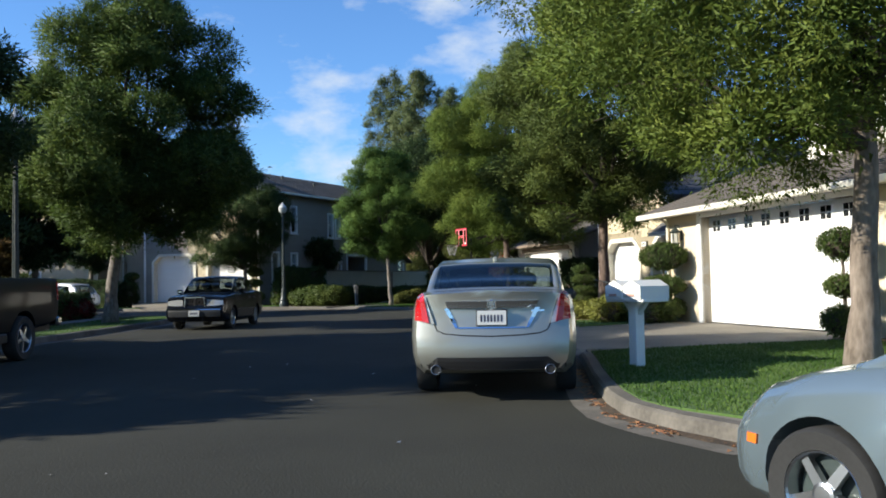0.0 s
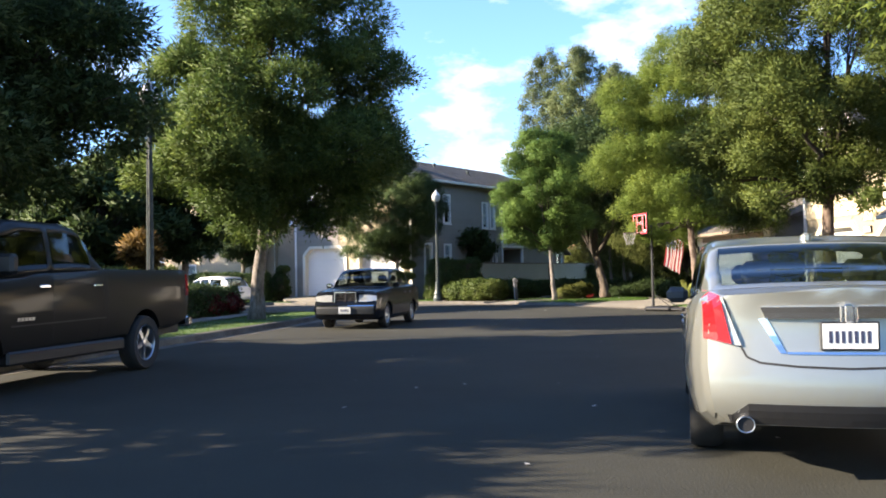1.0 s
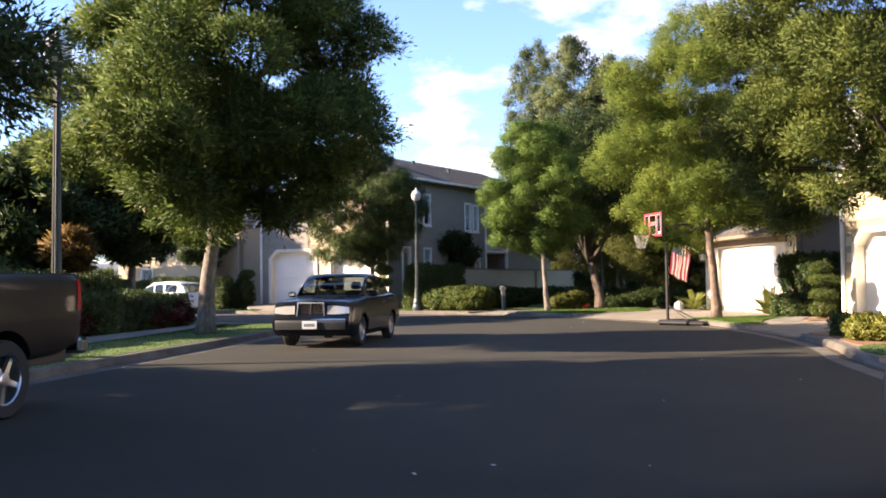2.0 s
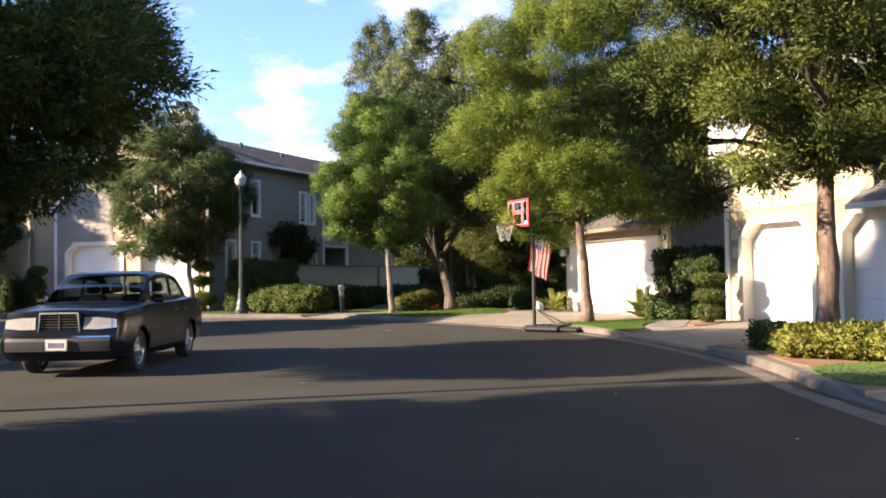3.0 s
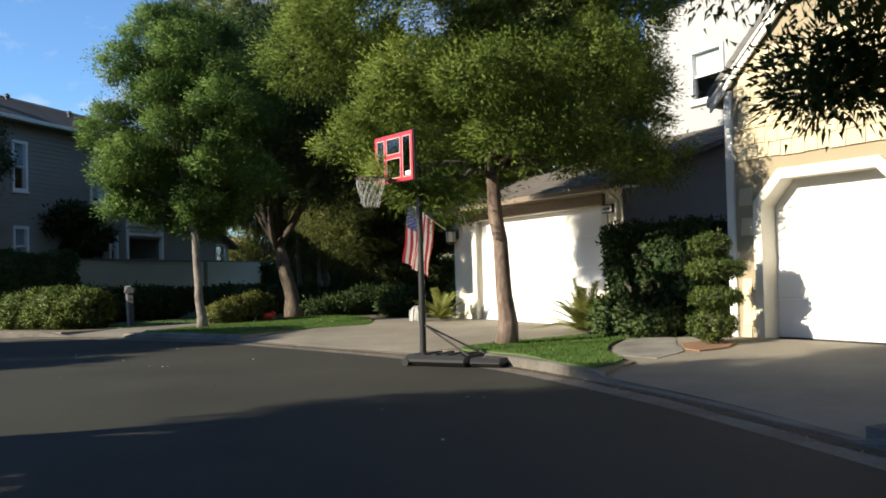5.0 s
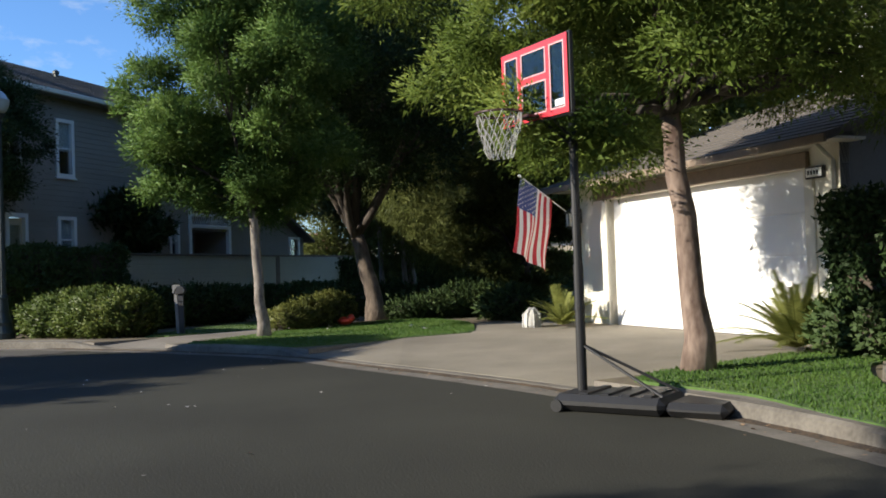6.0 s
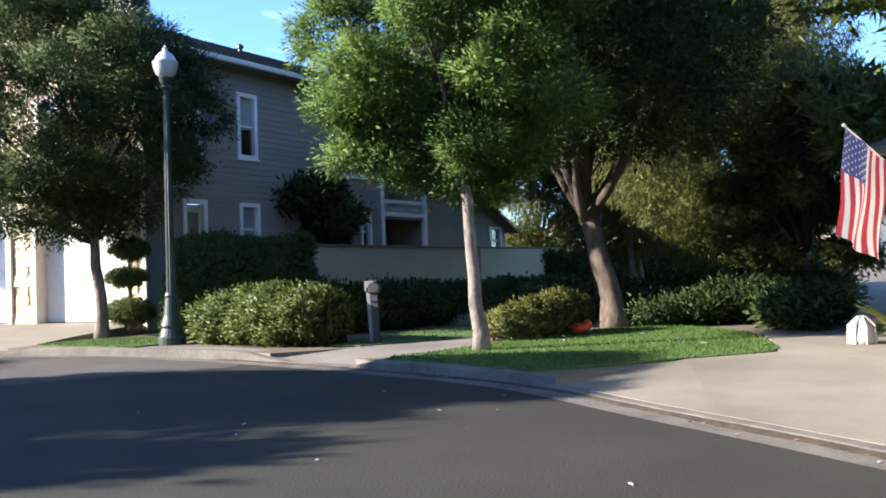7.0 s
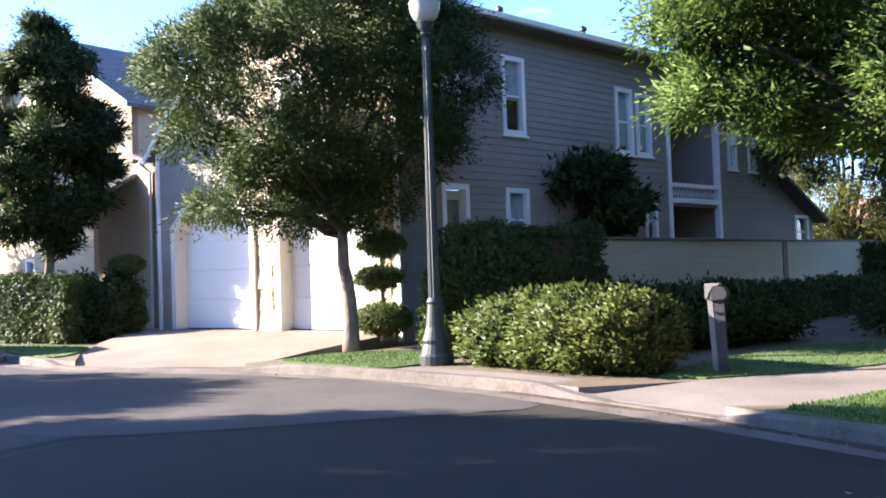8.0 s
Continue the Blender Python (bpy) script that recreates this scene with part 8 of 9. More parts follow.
sk.patch(g, [(x * 0.1, 0.365) for x in range(-8, 9)], [(x * 0.1, 0.5 if abs(x) < 6.5 else 0.42) for x in range(-8, 9)], 0.012, 3, 0.02)
part("valance", g, BLACK, sedan, "black lower valance")
g = Geo()
sk.patch(g, [(x * 0.06, 1.03) for x in range(-8, 9)], [(x * 0.064, 1.105) for x in range(-8, 9)], 0.022, 2, 0.02)
part("chrome_bar", g, CHROME, sedan)
g = Geo()
for s in (-1, 1):
    sk.patch(g, [(s * 0.4, 0.815), (s * 0.365, 0.815)], [(s * 0.525, 1.03), (s * 0.47, 1.03)], 0.008, 4, 0.01)
sk.patch(g, [(x * 0.09, 0.81) for x in range(-4, 5)], [(x * 0.09, 0.825) for x in range(-4, 5)], 0.008, 1, 0.01)
part("plate_recess", g, CHROME, sedan)
number_plate(sk, sedan, 0.0, 0.925, 0.315, 0.155, BLACK)
p = sk.place(0, 1.06, 0.03)
g = Geo()
g.box(-0.03, 0.03, p.y - 0.02, p.y + 0.03, 1.0, 1.12, 0.012)
for x in (-0.042, 0.042):
    g.box(x - 0.009, x + 0.009, p.y - 0.016, p.y + 0.03, 1.0, 1.11, 0.005)
part("badge", g, CHROME, sedan, "plain chrome badge")
g = Geo()
sk.patch(g, [(0.43, 0.985), (0.57, 0.985)], [(0.43, 1.005), (0.57, 1.005)], 0.006, 1, 0.005)
part("name_bar", g, CHROME, sedan)
g = Geo()
m = Matrix.Translation((0, -0.85, 1.585))
g.box(-0.035, 0.035, -0.09, 0.07, -0.03, 0.05, 0.02, m)
part("aerial_fin", g, SILVER, sedan)
for side_ in ("left", "right"):
    s2 = Skin(shell, side_)
    s = -1 if side_ == "left" else 1
    for path in ([(-0.78, 1.1), (-0.9, 0.7), (-0.85, 0.32)], [(0.22, 1.07), (0.2, 0.3)], [(1.1, 1.03), (1.12, 0.6), (1.02, 0.3)]):
        g = Geo()
        s2.line(g, path, 0.01, 0.002)
        part("door_seam", g, SEAM, sedan)
    for y in (-0.62, 0.42):
        g = Geo()
        q = s2.place(y, 0.92, 0.02)
        g.box(q.x - 0.012, q.x + 0.012, y - 0.1, y + 0.1, 0.905, 0.94, 0.01)
        part("door_handle", g, CHROME, sedan)
    g = Geo()
    g.box(min(s * 0.9, s * 1.12), max(s * 0.9, s * 1.12), 0.95, 1.1, 1.03, 1.19, 0.05)
    part("wing_mirror", g, VALANCE, sedan, "dark wing mirror")
sedan.matrix_basis = pose(0.58, 8.5, 0, 0, 0, -4.5) @ Matrix.Translation((0, 2.62, 0))

# dark saloon facing the camera at the west kerb
NAVY = material("navy_paint", (0.004, 0.006, 0.0105), 0.25, 0.0, spread=0.02, scale=1.5, fine=300, coat=0.2, spec=0.18)
CLAD = material("dark_cladding", (0.014, 0.016, 0.019), 0.5, spread=0.1)
merc = thing("car", (0, 0, 0), "dark navy saloon car with a chrome grille, parked facing backwards", "car")
R2 = 0.335
spec = dict(width=1.9, tail=-2.45, nose=2.45, crown=0.025,
            section=[(0.0, 0.0), (0.88, 0.0), (0.955, 0.08), (0.985, 0.22), (1.0, 0.42), (0.998, 0.66), (0.985, 0.88), (0.955, 0.97), (0.9, 1.0), (0.5, 1.0), (0.0, 1.0)],
            top=[(-2.45, 1.05), (-1.5, 1.12), (-0.5, 1.09), (1.0, 1.07), (1.2, 1.06), (2.2, 1.0), (2.45, 0.97)],
            bottom=[(-2.45, 0.3), (-1.8, 0.22), (1.8, 0.22), (2.45, 0.26)],
            plan=[(0.0, 0.9), (0.04, 0.955), (0.15, 1.0), (0.8, 1.0), (0.95, 0.965), (1.0, 0.92)],
            tail_profile=[(0.2, -2.38), (0.5, -2.45), (0.75, -2.42), (1.1, -2.38)],
            nose_profile=[(0.2, 2.42), (0.4, 2.52), (0.62, 2.52), (0.66, 2.42), (0.95, 2.37), (1.05, 2.3)], tail_bulge=0.06, nose_bulge=0.06,
            cabin=dict(roof=[(-1.75, 1.1), (-1.3, 1.38), (-0.95, 1.53), (-0.4, 1.585), (0.2, 1.58), (0.5, 1.54), (0.9, 1.32), (1.25, 1.06)],
                       belt=[(-1.75, 1.09), (1.25, 1.04)], plan=[(-1.75, 0.76), (-0.9, 0.85), (0.6, 0.85), (1.25, 0.8)],
                       rear_glass=(-1.66, -1.0), windscreen=(0.56, 1.19), side_glass=[(-1.25, -0.45), (-0.36, 0.72)]))
hubs = [(0.8, -1.35, R2), (-0.8, -1.35, R2), (0.8, 1.5, R2), (-0.8, 1.5, R2)]
shell = carve(body_shell(spec), arch_cutters(hubs, 0.39))
shade(shell, 30)
shell.materials.clear()
shell.materials.append(NAVY)
part("body", shell, NAVY, merc)
greenhouse(spec, NAVY, glass_material("clear_car_glass", (0.7, 0.78, 0.76), 0.5), merc)
fit_wheels(merc, hubs, make_wheel(R2, 0.21, 8, ALLOY))
seats(merc, SEAT, [(-0.95, 1.2), (0.15, 1.2)])
g = Geo()
g.box(-0.78, 0.78, -1.6, 1.25, 0.3, 0.62)
g.box(-0.78, 0.78, 0.85, 1.25, 0.62, 1.03, 0.04)
part("interior", g, SEAT, merc)
sk = Skin(shell, "nose")
for s in (-1, 1):
    g = Geo()
    sk.patch(g, [(s * 0.37, 0.72), (s * 0.6, 0.715), (s * 0.78, 0.73)], [(s * 0.38, 0.895), (s * 0.6, 0.89), (s * 0.78, 0.87)], 0.02, 4, 0.02)
    hl = part("headlight", g, LAMP_CLEAR, merc, "clear rectangular headlight")
    g = Geo()
    sk.patch(g, [(s * 0.78, 0.73), (s * 0.86, 0.74)], [(s * 0.78, 0.87), (s * 0.85, 0.86)], 0.015, 3, 0.02)
    part("indicator", g, LAMP_CLEAR, hl)
g = Geo()
p = sk.place(0, 0.85, 0.0)
g.ring([(-0.33, 0.66), (0.33, 0.66), (0.3, 0.97), (-0.3, 0.97)], [(-0.305, 0.675), (0.305, 0.675), (0.28, 0.945), (-0.28, 0.945)], p.y - 0.06, p.y + 0.05, Matrix(((1, 0, 0, 0), (0, 0, 1, 0), (0, 1, 0, 0), (0, 0, 0, 1))))
grille = part("grille", g, CHROME, merc, "chrome radiator grille")
g = Geo()
for k in range(6):
    g.box(-0.285, 0.285, p.y - 0.02, p.y + 0.03, 0.705 + k * 0.04, 0.716 + k * 0.04)
g.box(-0.01, 0.01, p.y - 0.02, p.y + 0.04, 0.68, 0.95)
part("grille_bars", g, material("dull_grille_bar", (0.11, 0.095, 0.085), 0.4, 0.6, spread=0.1), grille)
g = Geo()
g.box(-0.29, 0.29, p.y - 0.05, p.y - 0.02, 0.68, 0.95)
part("grille_back", g, SEAM, grille)
g = Geo()
sk.patch(g, [(x * 0.1, 0.4) for x in range(-8, 9)], [(x * 0.1, 0.62) for x in range(-8, 9)], 0.03, 3, 0.02)
part("bumper", g, CLAD, merc, "dark grey bumper")
g = Geo()
sk.patch(g, [(x * 0.1, 0.6) for x in range(-8, 9)], [(x * 0.1, 0.625) for x in range(-8, 9)], 0.036, 1, 0.02)
part("bumper_trim", g, CHROME, merc)
number_plate(sk, merc, -0.02, 0.5, 0.31, 0.155, ALLOY, 0.05)
for side_ in ("left", "right"):
    s2 = Skin(shell, side_)
    s = -1 if side_ == "left" else 1
    for path in ([(-0.42, 1.06), (-0.42, 0.3)], [(0.98, 1.04), (1.0, 0.7), (0.95, 0.3)], [(-1.25, 1.06), (-1.0, 0.7), (-0.92, 0.35)]):
        g = Geo()
        s2.line(g, path, 0.01, 0.002)
        part("door_seam", g, SEAM, merc)
    g = Geo()
    s2.patch(g, [(-0.9 + 0.2 * k, 0.34) for k in range(11)], [(-0.9 + 0.2 * k, 0.58) for k in range(11)], 0.012, 2, 0.01)
    part("side_cladding", g, CLAD, merc)
    for y in (-0.3, 0.62 - 1.5):
        q = s2.place(y, 0.92, 0.02)
        g = Geo()
        g.box(q.x - 0.012, q.x + 0.012, y - 0.09, y + 0.09, 0.905, 0.94, 0.01)
        part("door_handle", g, CLAD, merc)
    g = Geo()
    g.box(min(s * 0.9, s * 1.1), max(s * 0.9, s * 1.1), 0.78, 0.9, 1.06, 1.19, 0.04)
    part("wing_mirror", g, CHROME if s > 0 else NAVY, merc)
merc.matrix_basis = pose(-7.66, 28.35, 0, 0, 0, 178.3) @ Matrix.Diagonal((1.0, 1.0, 1.04, 1))

# silver-blue saloon beside the camera's start
BLUE_SILVER = paint_material("blue_silver_paint", (0.17, 0.22, 0.25), 0.5, 0.26)
near = thing("car", (0, 0, 0), "pale silver-blue saloon car parked at the kerb", "car")
R3 = 0.325
spec = dict(width=1.82, tail=-2.32, nose=2.08, crown=0.05,
            top=[(-2.32, 1.0), (-1.6, 1.02), (0.9, 0.98), (1.3, 0.94), (1.7, 0.88), (1.93, 0.8), (2.08, 0.7)],
            bottom=[(-2.32, 0.3), (-1.8, 0.2), (1.8, 0.18), (2.32, 0.2)],
            plan=[(0.0, 0.84), (0.05, 0.93), (0.2, 1.0), (0.78, 1.0), (0.9, 0.95), (0.97, 0.86), (1.0, 0.76)],
            tail_profile=[(0.2, -2.25), (0.6, -2.35), (1.0, -2.3)], nose_profile=[(0.15, 2.04), (0.35, 2.09), (0.55, 2.08), (0.7, 2.0), (0.95, 1.88)], nose_bulge=0.16,
            cabin=dict(roof=[(-1.7, 1.02), (-1.0, 1.36), (-0.4, 1.46), (0.2, 1.45), (0.7, 1.3), (1.3, 0.96)], belt=[(-1.7, 1.0), (1.3, 0.93)], plan=[(-1.7, 0.72), (-0.6, 0.82), (0.5, 0.82), (1.3, 0.74)],
                       rear_glass=(-1.6, -1.0), windscreen=(0.42, 1.22), side_glass=[(-1.1, -0.42), (-0.34, 0.75)]))
hubs = [(0.78, -1.3, R3), (-0.78, -1.3, R3), (0.78, 1.4, R3), (-0.78, 1.4, R3)]
shell = carve(body_shell(spec), arch_cutters(hubs, 0.375))
shade(shell, 30)
shell.materials.clear()
shell.materials.append(BLUE_SILVER)
part("body", shell, BLUE_SILVER, near)
greenhouse(spec, BLUE_SILVER, CAR_GLASS, near)
fit_wheels(near, hubs, make_wheel(R3, 0.205, 5, ALLOY))
s2 = Skin(shell, "left")
g = Geo()
s2.patch(g, [(1.83, 0.5), (1.91, 0.5)], [(1.83, 0.55), (1.91, 0.55)], 0.012, 2, 0.01)
part("side_marker", g, LAMP_AMBER, near, "amber side marker lamp")
g = Geo()
s2.line(g, [(0.92, 0.95), (0.95, 0.6), (0.9, 0.26)], 0.01, 0.002)
part("door_seam", g, SEAM, near)
sk = Skin(shell, "nose")
for s in (-1, 1):
    g = Geo()
    sk.patch(g, [(s * 0.4, 0.5), (s * 0.64, 0.5)], [(s * 0.4, 0.62), (s * 0.64, 0.62)], 0.01, 3, 0.02)
    part("headlight", g, LAMP_CLEAR, near)
g = Geo()
sk.patch(g, [(-0.3, 0.44), (0, 0.44), (0.3, 0.44)], [(-0.3, 0.54), (0, 0.54), (0.3, 0.54)], 0.01, 2, 0.02)
part("grille", g, VALANCE, near)
seats(near, SEAT, [(0.0, 1.12)])
near.matrix_basis = pose(3.27, 2.13, 0, 0, 0, 28) @ Matrix.Diagonal((1, 1, 0.95, 1))

# grey-brown pickup at the west kerb
TRUCK = material("grey_brown_paint", (0.009, 0.0084, 0.008), 0.4, 0.0, spread=0.03, scale=1.5, fine=300, coat=0.25, spec=0.12)
truck = thing("pickup_truck", (0, 0, 0), "dark grey-brown crew-cab pickup parked at the kerb", "pickup truck")
R4 = 0.42
spec = dict(width=2.02, tail=-2.74, nose=3.45, crown=0.02,
            section=[(0.0, 0.0), (0.9, 0.0), (0.965, 0.06), (0.985, 0.2), (0.995, 0.4), (1.0, 0.62), (0.99, 0.8), (0.975, 0.93), (0.955, 0.985), (0.93, 1.0), (0.5, 1.0), (0.0, 1.0)],
            top=[(-2.74, 1.55), (-0.2, 1.55), (1.4, 1.5), (1.8, 1.44), (3.0, 1.36), (3.45, 1.22)],
            bottom=[(-2.74, 0.68), (-2.2, 0.6), (-0.8, 0.52), (1.6, 0.48), (3.45, 0.45)],
            plan=[(0.0, 0.96), (0.02, 0.985), (0.06, 1.0), (0.9, 1.0), (1.0, 0.92)],
            tail_profile=[(0.4, -2.67), (0.7, -2.74), (1.5, -2.74)], nose_profile=[(0.4, 3.4), (0.8, 3.46), (1.4, 3.38)], tail_bulge=0.02, nose_bulge=0.1,
            cabin=dict(roof=[(-0.14, 1.55), (0.02, 1.72), (0.24, 2.02), (0.4, 2.12), (0.7, 2.17), (1.6, 2.17), (2.0, 2.08), (2.4, 1.78), (2.8, 1.45)], belt=[(-0.14, 1.52), (2.8, 1.4)],
                       plan=[(-0.14, 0.95), (0.6, 0.96), (1.9, 0.95), (2.8, 0.88)], rear_glass=(-0.08, 0.26), windscreen=(2.04, 2.74), side_glass=[(0.2, 1.08), (1.2, 2.2)]))
hubs = [(0.88, -1.24, R4), (-0.88, -1.24, R4), (0.88, 2.62, R4), (-0.88, 2.62, R4)]
bed = Geo().box(-0.88, 0.88, -2.64, -0.26, 1.0, 1.9).mesh("cutter")
shell = carve(body_shell(spec), arch_cutters(hubs, 0.52) + [bed])
shade(shell, 30)
shell.materials.clear()
shell.materials.append(TRUCK)
part("body", shell, TRUCK, truck)
greenhouse(spec, TRUCK, glass_material("smoked_car_glass", (0.5, 0.55, 0.56), 0.6), truck)
fit_wheels(truck, hubs, make_wheel(R4, 0.27, 5, ALLOY))
seats(truck, SEAT, [(0.45, 1.6), (1.35, 1.6)])
g = Geo()
g.box(-0.85, 0.85, -2.6, 2.9, 0.5, 0.7)
g.box(-0.1, 0.1, -2.5, 3.0, 0.35, 0.5)
g.box(-0.85, 0.85, -1.29, -1.19, 0.36, 0.46)
part("chassis", g, BLACK, truck)
for side_ in ("left", "right"):
    s2 = Skin(shell, side_)
    s = -1 if side_ == "left" else 1
    for path in ([(-0.15, 1.54), (-0.15, 0.56)], [(1.14, 1.5), (1.14, 0.52)], [(-0.06, 1.52), (-0.03, 0.9), (0.1, 0.58)]):
        g = Geo()
        s2.line(g, path, 0.018 if path[0][0] == -0.15 else 0.01, 0.002)
        part("door_seam", g, SEAM, truck)
    for y in (0.14, 1.36):
        q = s2.place(y, 1.32, 0.03)
        g = Geo()
        g.box(q.x - 0.015, q.x + 0.015, y - 0.11, y + 0.11, 1.3, 1.345, 0.014)
        part("door_handle", g, CHROME, truck)
    g = Geo()
    s2.patch(g, [(-2.73, 1.12), (-2.6, 1.12)], [(-2.73, 1.48), (-2.63, 1.48)], 0.01, 3, 0.02)
    part("tail_light", g, LAMP_RED, truck)
    g = Geo()
    s2.line(g, [(-0.1, 0.86), (2.0, 0.84)], 0.02, 0.004)
    part("side_moulding", g, BLACK, truck)
    g = Geo()
    for k in range(5):
        s2.patch(g, [(1.55 + k * 0.07, 0.9), (1.6 + k * 0.07, 0.9)], [(1.55 + k * 0.07, 0.94), (1.6 + k * 0.07, 0.94)], 0.006, 1, 0.005)
    part("name_bar", g, ALLOY, truck)
    g = Geo()
    g.box(min(s * 0.95, s * 1.2), max(s * 0.95, s * 1.2), 2.1, 2.25, 1.47, 1.72, 0.04)
    part("wing_mirror", g, BLACK, truck)
g = Geo()
g.box(-0.97, 0.97, -2.92, -2.72, 0.58, 0.78, 0.04)
part("bumper", g, CHROME, truck)
for s_ in (-1, 1):
    g = Geo()
    g.box(min(s_ * 0.78, s_ * 1.0), max(s_ * 0.78, s_ * 1.0), -0.62, 2.05, 0.36, 0.54, 0.03)
    part("running_board", g, BLACK, truck)
truck.matrix_basis = pose(-8.94, 14.33, 0, 0, 0, 180)

# white family car on the drive of the tan house
CAR_WHITE = paint_material("white_car_paint", (0.75, 0.75, 0.74), 0.1, 0.3)
suv = thing("car", (0, 0, 0), "white family car parked before the tan house", "car")
R5 = 0.35
spec = dict(width=1.85, tail=-2.3, nose=2.3,
            top=[(-2.3, 1.02), (1.0, 1.06), (1.4, 1.04), (2.3, 0.82)], bottom=[(-2.3, 0.36), (-1.6, 0.26), (2.3, 0.28)],
            plan=[(0.0, 0.88), (0.06, 0.96), (0.2, 1.0), (0.8, 1.0), (1.0, 0.82)], tail_profile=[(0.2, -2.2), (0.5, -2.32), (0.8, -2.28), (1.1, -2.2)], nose_profile=[(0.2, 2.2), (0.5, 2.32), (1.0, 2.1)],
            cabin=dict(roof=[(-2.15, 1.04), (-1.85, 1.45), (-1.5, 1.62), (-0.6, 1.68), (0.3, 1.64), (0.7, 1.5), (1.4, 1.06)], belt=[(-2.15, 1.0), (1.4, 1.04)], plan=[(-2.15, 0.78), (0, 0.88), (1.4, 0.8)],
                       rear_glass=(-2.1, -1.7), windscreen=(0.56, 1.32), side_glass=[(-1.5, -0.65), (-0.58, 0.1), (0.18, 0.9)]))
hubs = [(0.79, -1.35, R5), (-0.79, -1.35, R5), (0.79, 1.35, R5), (-0.79, 1.35, R5)]
shell = carve(body_shell(spec), arch_cutters(hubs, 0.41))
shade(shell, 30)
shell.materials.clear()
shell.materials.append(CAR_WHITE)
part("body", shell, CAR_WHITE, suv)
greenhouse(spec, CAR_WHITE, CAR_GLASS, suv)
fit_wheels(suv, hubs, make_wheel(R5, 0.22, 6, ALLOY))
g = Geo()
g.box(-0.78, 0.78, -1.9, 1.3, 0.3, 0.95)
part("interior", g, SEAT, suv)
sk = Skin(shell, "tail")
for s in (-1, 1):
    g = Geo()
    sk.patch(g, [(s * 0.6, 0.86), (s * 0.82, 0.86)], [(s * 0.6, 0.98), (s * 0.82, 0.99)], 0.01, 3, 0.02)
    part("tail_light", g, LAMP_RED, suv)
number_plate(sk, suv, 0.0, 0.76, 0.31, 0.155, ALLOY, 0.02)
suv.matrix_basis = pose(-23.0, 51.0, 0, 0, 0, 66)
# ---- road wear and litter ----
def flat_patch(name, pts, mat, label, z=0.004, step=0.4):
    line = smooth_curve(pts, closed=True, step=step)
    return sheet(name, line, [], z, mat, "structure", label)


def crack(pts, width=0.025, seed=0):
    """A wandering tar-filled crack in the asphalt."""
    rng = np.random.default_rng(seed)
    line = smooth_curve(pts, step=0.25)
    line = [(x + rng.normal(0, 0.015), y + rng.normal(0, 0.015)) for x, y in line]
    a, b = offset_line(line, width / 2), offset_line(line, -width / 2)
    n = len(line)
    g = Geo()
    g.add([(x, y, 0.006) for x, y in a] + [(x, y, 0.006) for x, y in b], [(i, i + 1, n + i + 1, n + i) for i in range(n - 1)])
    whole("road_crack", g, TAR, "thin dark sealed crack in the asphalt", "road crack", "", "structure")


flat_patch("road_patch", [(-30, 43.5), (-17, 40.3), (-13.3, 38.6), (-11.2, 42.6), (-10.6, 46.7), (-12.0, 48.3), (-16.5, 50.7), (-30, 55.0)], ASPHALT_OLD, "lighter worn asphalt of the side street", 0.003)
flat_patch("road_patch", [(-13.6, 44.7), (-12.5, 45.65), (-11.8, 46.9), (-11.4, 48.0), (-10.5, 48.1), (-8.6, 47.0), (-7.0, 45.9), (-8.2, 44.9), (-11.3, 43.2)], ASPHALT_WORN, "pale worn asphalt at the mouth of the side street", 0.0055)
crack([(-11.2, 38.4), (-10.9, 42.5), (-10.2, 46.0), (-9.3, 47.2)], 0.018, 1)


def litter(name, spots, size, mat, label, seed, category, up=0.006):
    """Scraps or fallen leaves: small bent pieces lying about."""
    rng = np.random.default_rng(seed)
    vs = []
    for x, y in spots:
        a = rng.uniform(0, 6.28)
        s = size * rng.uniform(0.6, 1.5)
        ca, sa = math.cos(a) * s, math.sin(a) * s
        w = rng.uniform(0.35, 0.6)
        z = [up + rng.uniform(0, 0.025) * (s / 0.05) for _ in range(4)]
        vs += [(x - ca, y - sa, z[0]), (x + sa * w, y - ca * w, z[1]), (x + ca, y + sa, z[2]), (x - sa * w, y + ca * w, z[3])]
    me = quick_mesh(name, np.array(vs), 4)
    me.materials.append(mat)
    return tagged(new(name, me), label, category, "", "stuff")


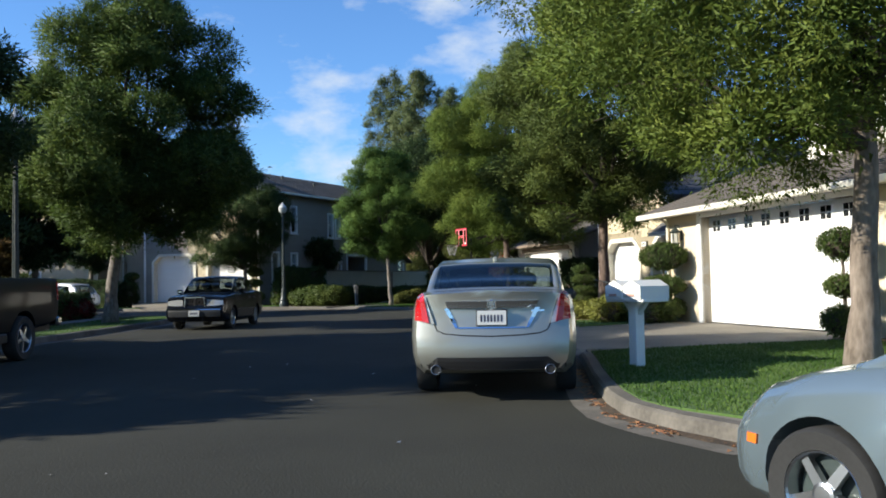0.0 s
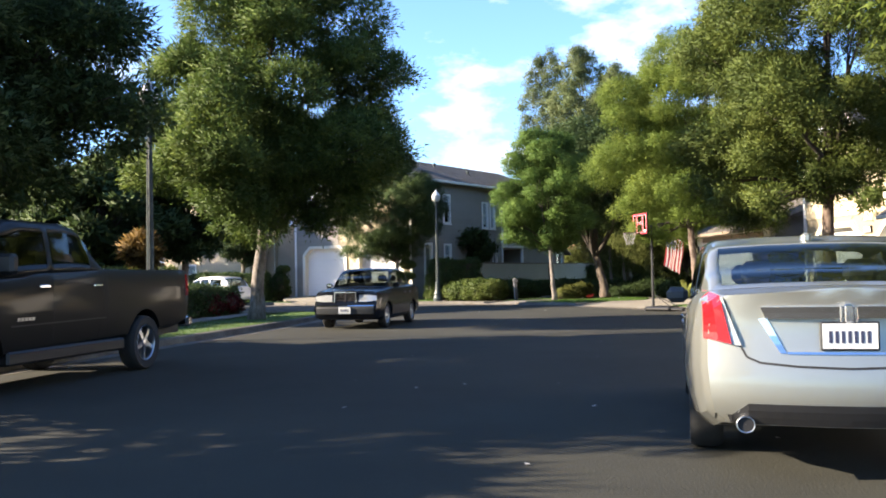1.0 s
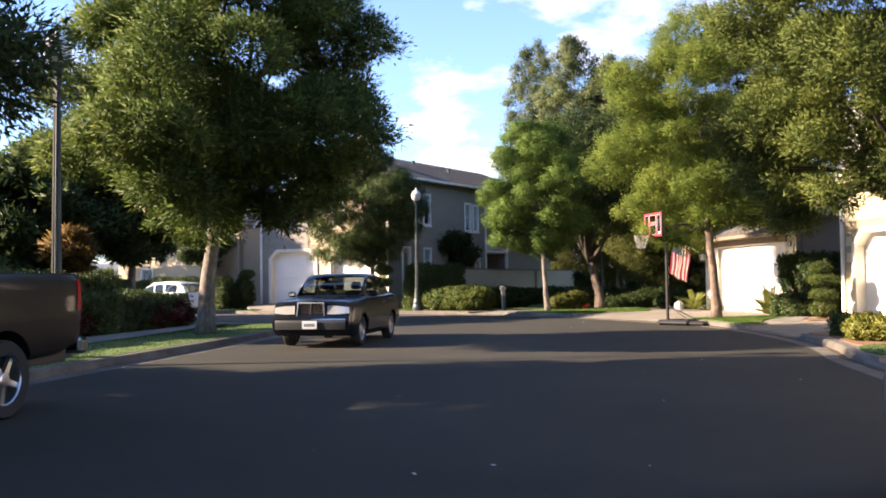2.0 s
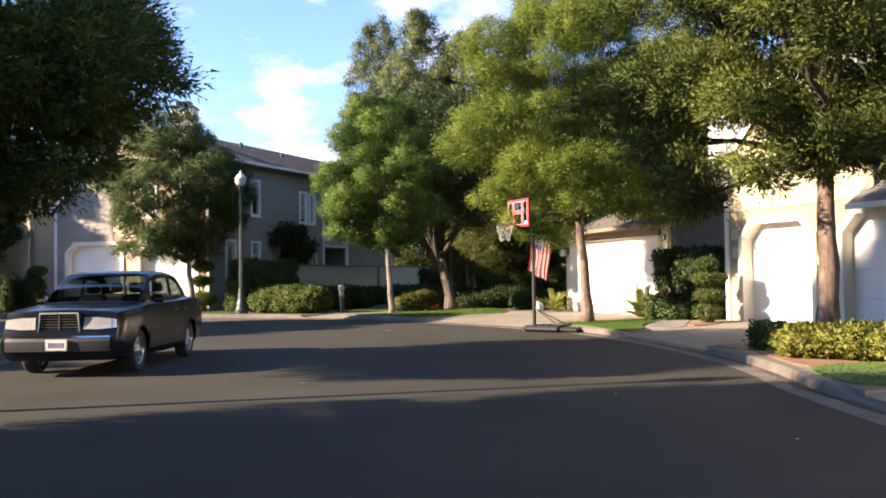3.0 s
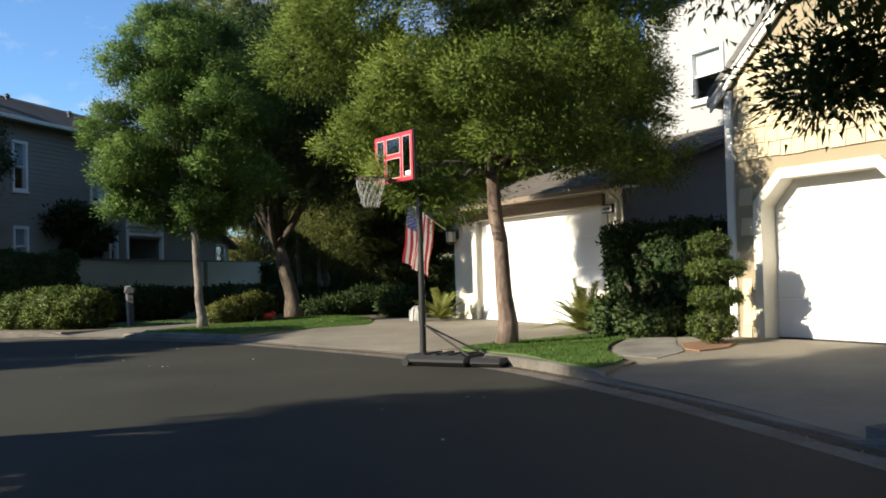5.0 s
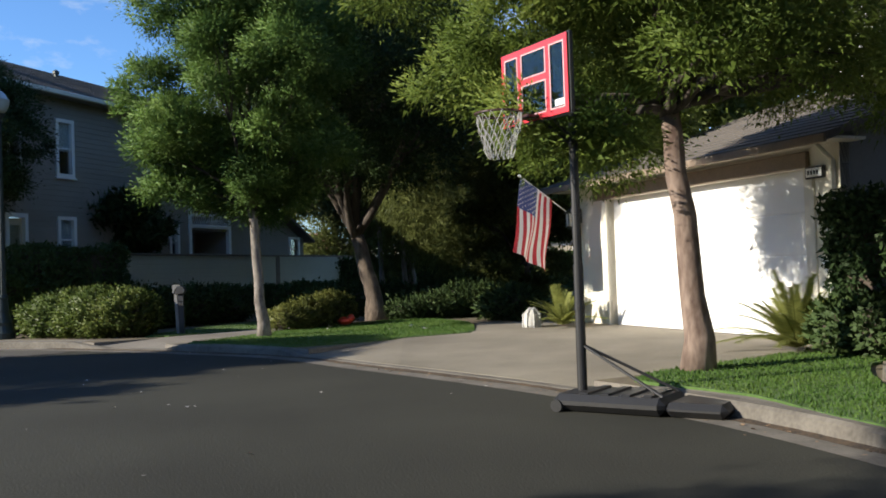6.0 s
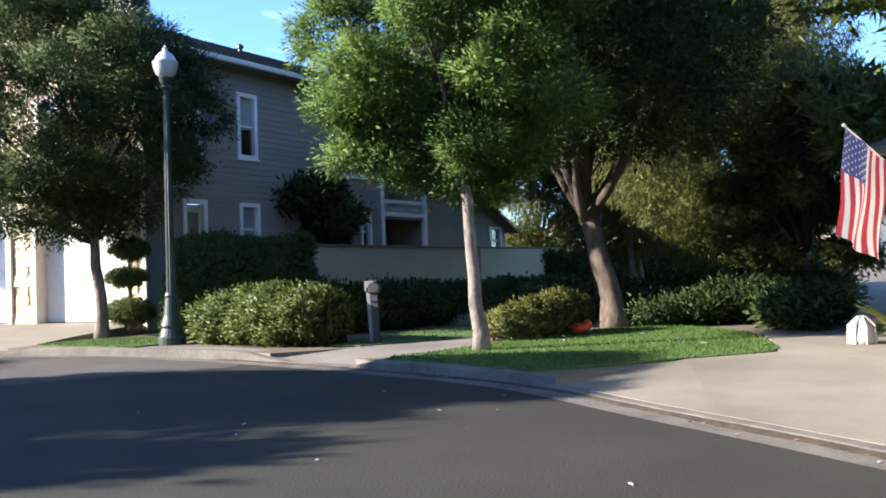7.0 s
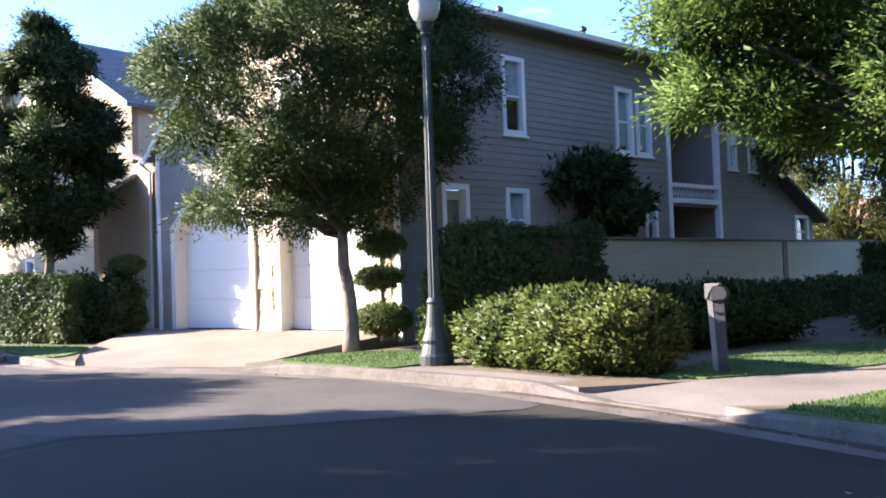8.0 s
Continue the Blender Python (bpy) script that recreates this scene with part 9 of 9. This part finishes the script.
rng_l = np.random.default_rng(91)
gutter_line = [p for p in offset_line(east, -0.1) if 4.6 < p[1] < 12 and p[0] < 4.0]
spots = []
for k in range(420):
    x, y = gutter_line[int(rng_l.integers(0, len(gutter_line)))]
    spots.append((x + rng_l.normal(0, 0.07), y + rng_l.normal(0, 0.12)))
litter("fallen_leaves", spots, 0.03, material("dead_leaf", (0.3, 0.09, 0.04), 0.8, scale=5, fine=30, alt=(0.42, 0.24, 0.1)), "dry red-brown leaves lying in the gutter", 92, "leaves")
gutter_line = [p for p in offset_line(east, -0.12) if 22 < p[1] < 49]
spots = []
for k in range(500):
    x, y = gutter_line[int(rng_l.integers(0, len(gutter_line)))]
    spots.append((x + rng_l.normal(0, 0.1), y + rng_l.normal(0, 0.15)))
litter("fallen_leaves", spots, 0.022, material("brown_leaf", (0.16, 0.09, 0.05), 0.8, scale=5, fine=30, alt=(0.3, 0.2, 0.11)), "small dry brown leaves along the kerb", 93, "leaves")
spots = [(rng_l.uniform(-7, 1.5), rng_l.uniform(2, 44)) for _ in range(60)] + [(-4.04, 38.6), (-3.03, 37.2), (1.67, 24.1), (-1.35, 3.6)]
litter("paper_scraps", spots, 0.022, material("pale_scrap", (0.4, 0.38, 0.35), 0.8, spread=0.1), "small pale scraps and leaves on the road", 94, "litter")
spots = [(rng_l.uniform(-4.0, 1.0), rng_l.uniform(44.6, 48.5)) for _ in range(14)]
litter("fallen_leaves", spots, 0.05, bpy.data.materials["pale_scrap"], "pale fallen leaves on the lawn", 95, "leaves", 0.22)
# ---- wall shingles, piece by piece ----
shingle_wall(F2, house_b, (A0 + 0.1, 9.2, 0.15, lambda u: top2(u) if u < A1 else 3.0), [h[:3] + (h[3] + 0.02,) for h in holes2] + [(2.96, 3.44, 2.48, 2.78)], 31, 300, lambda u, z: abs(u - 1.4) + 0.3 * z)
shingle_wall(F4F, house_d, (G4 + 0.02, W4 - 0.14, 0.35, lambda u: top4(u) - 0.1), holes4 + up4 + [(4.8, 5.27, 2.9, 3.18)], 32, 300, lambda u, z: abs(u - 5.0) + 0.4 * z)
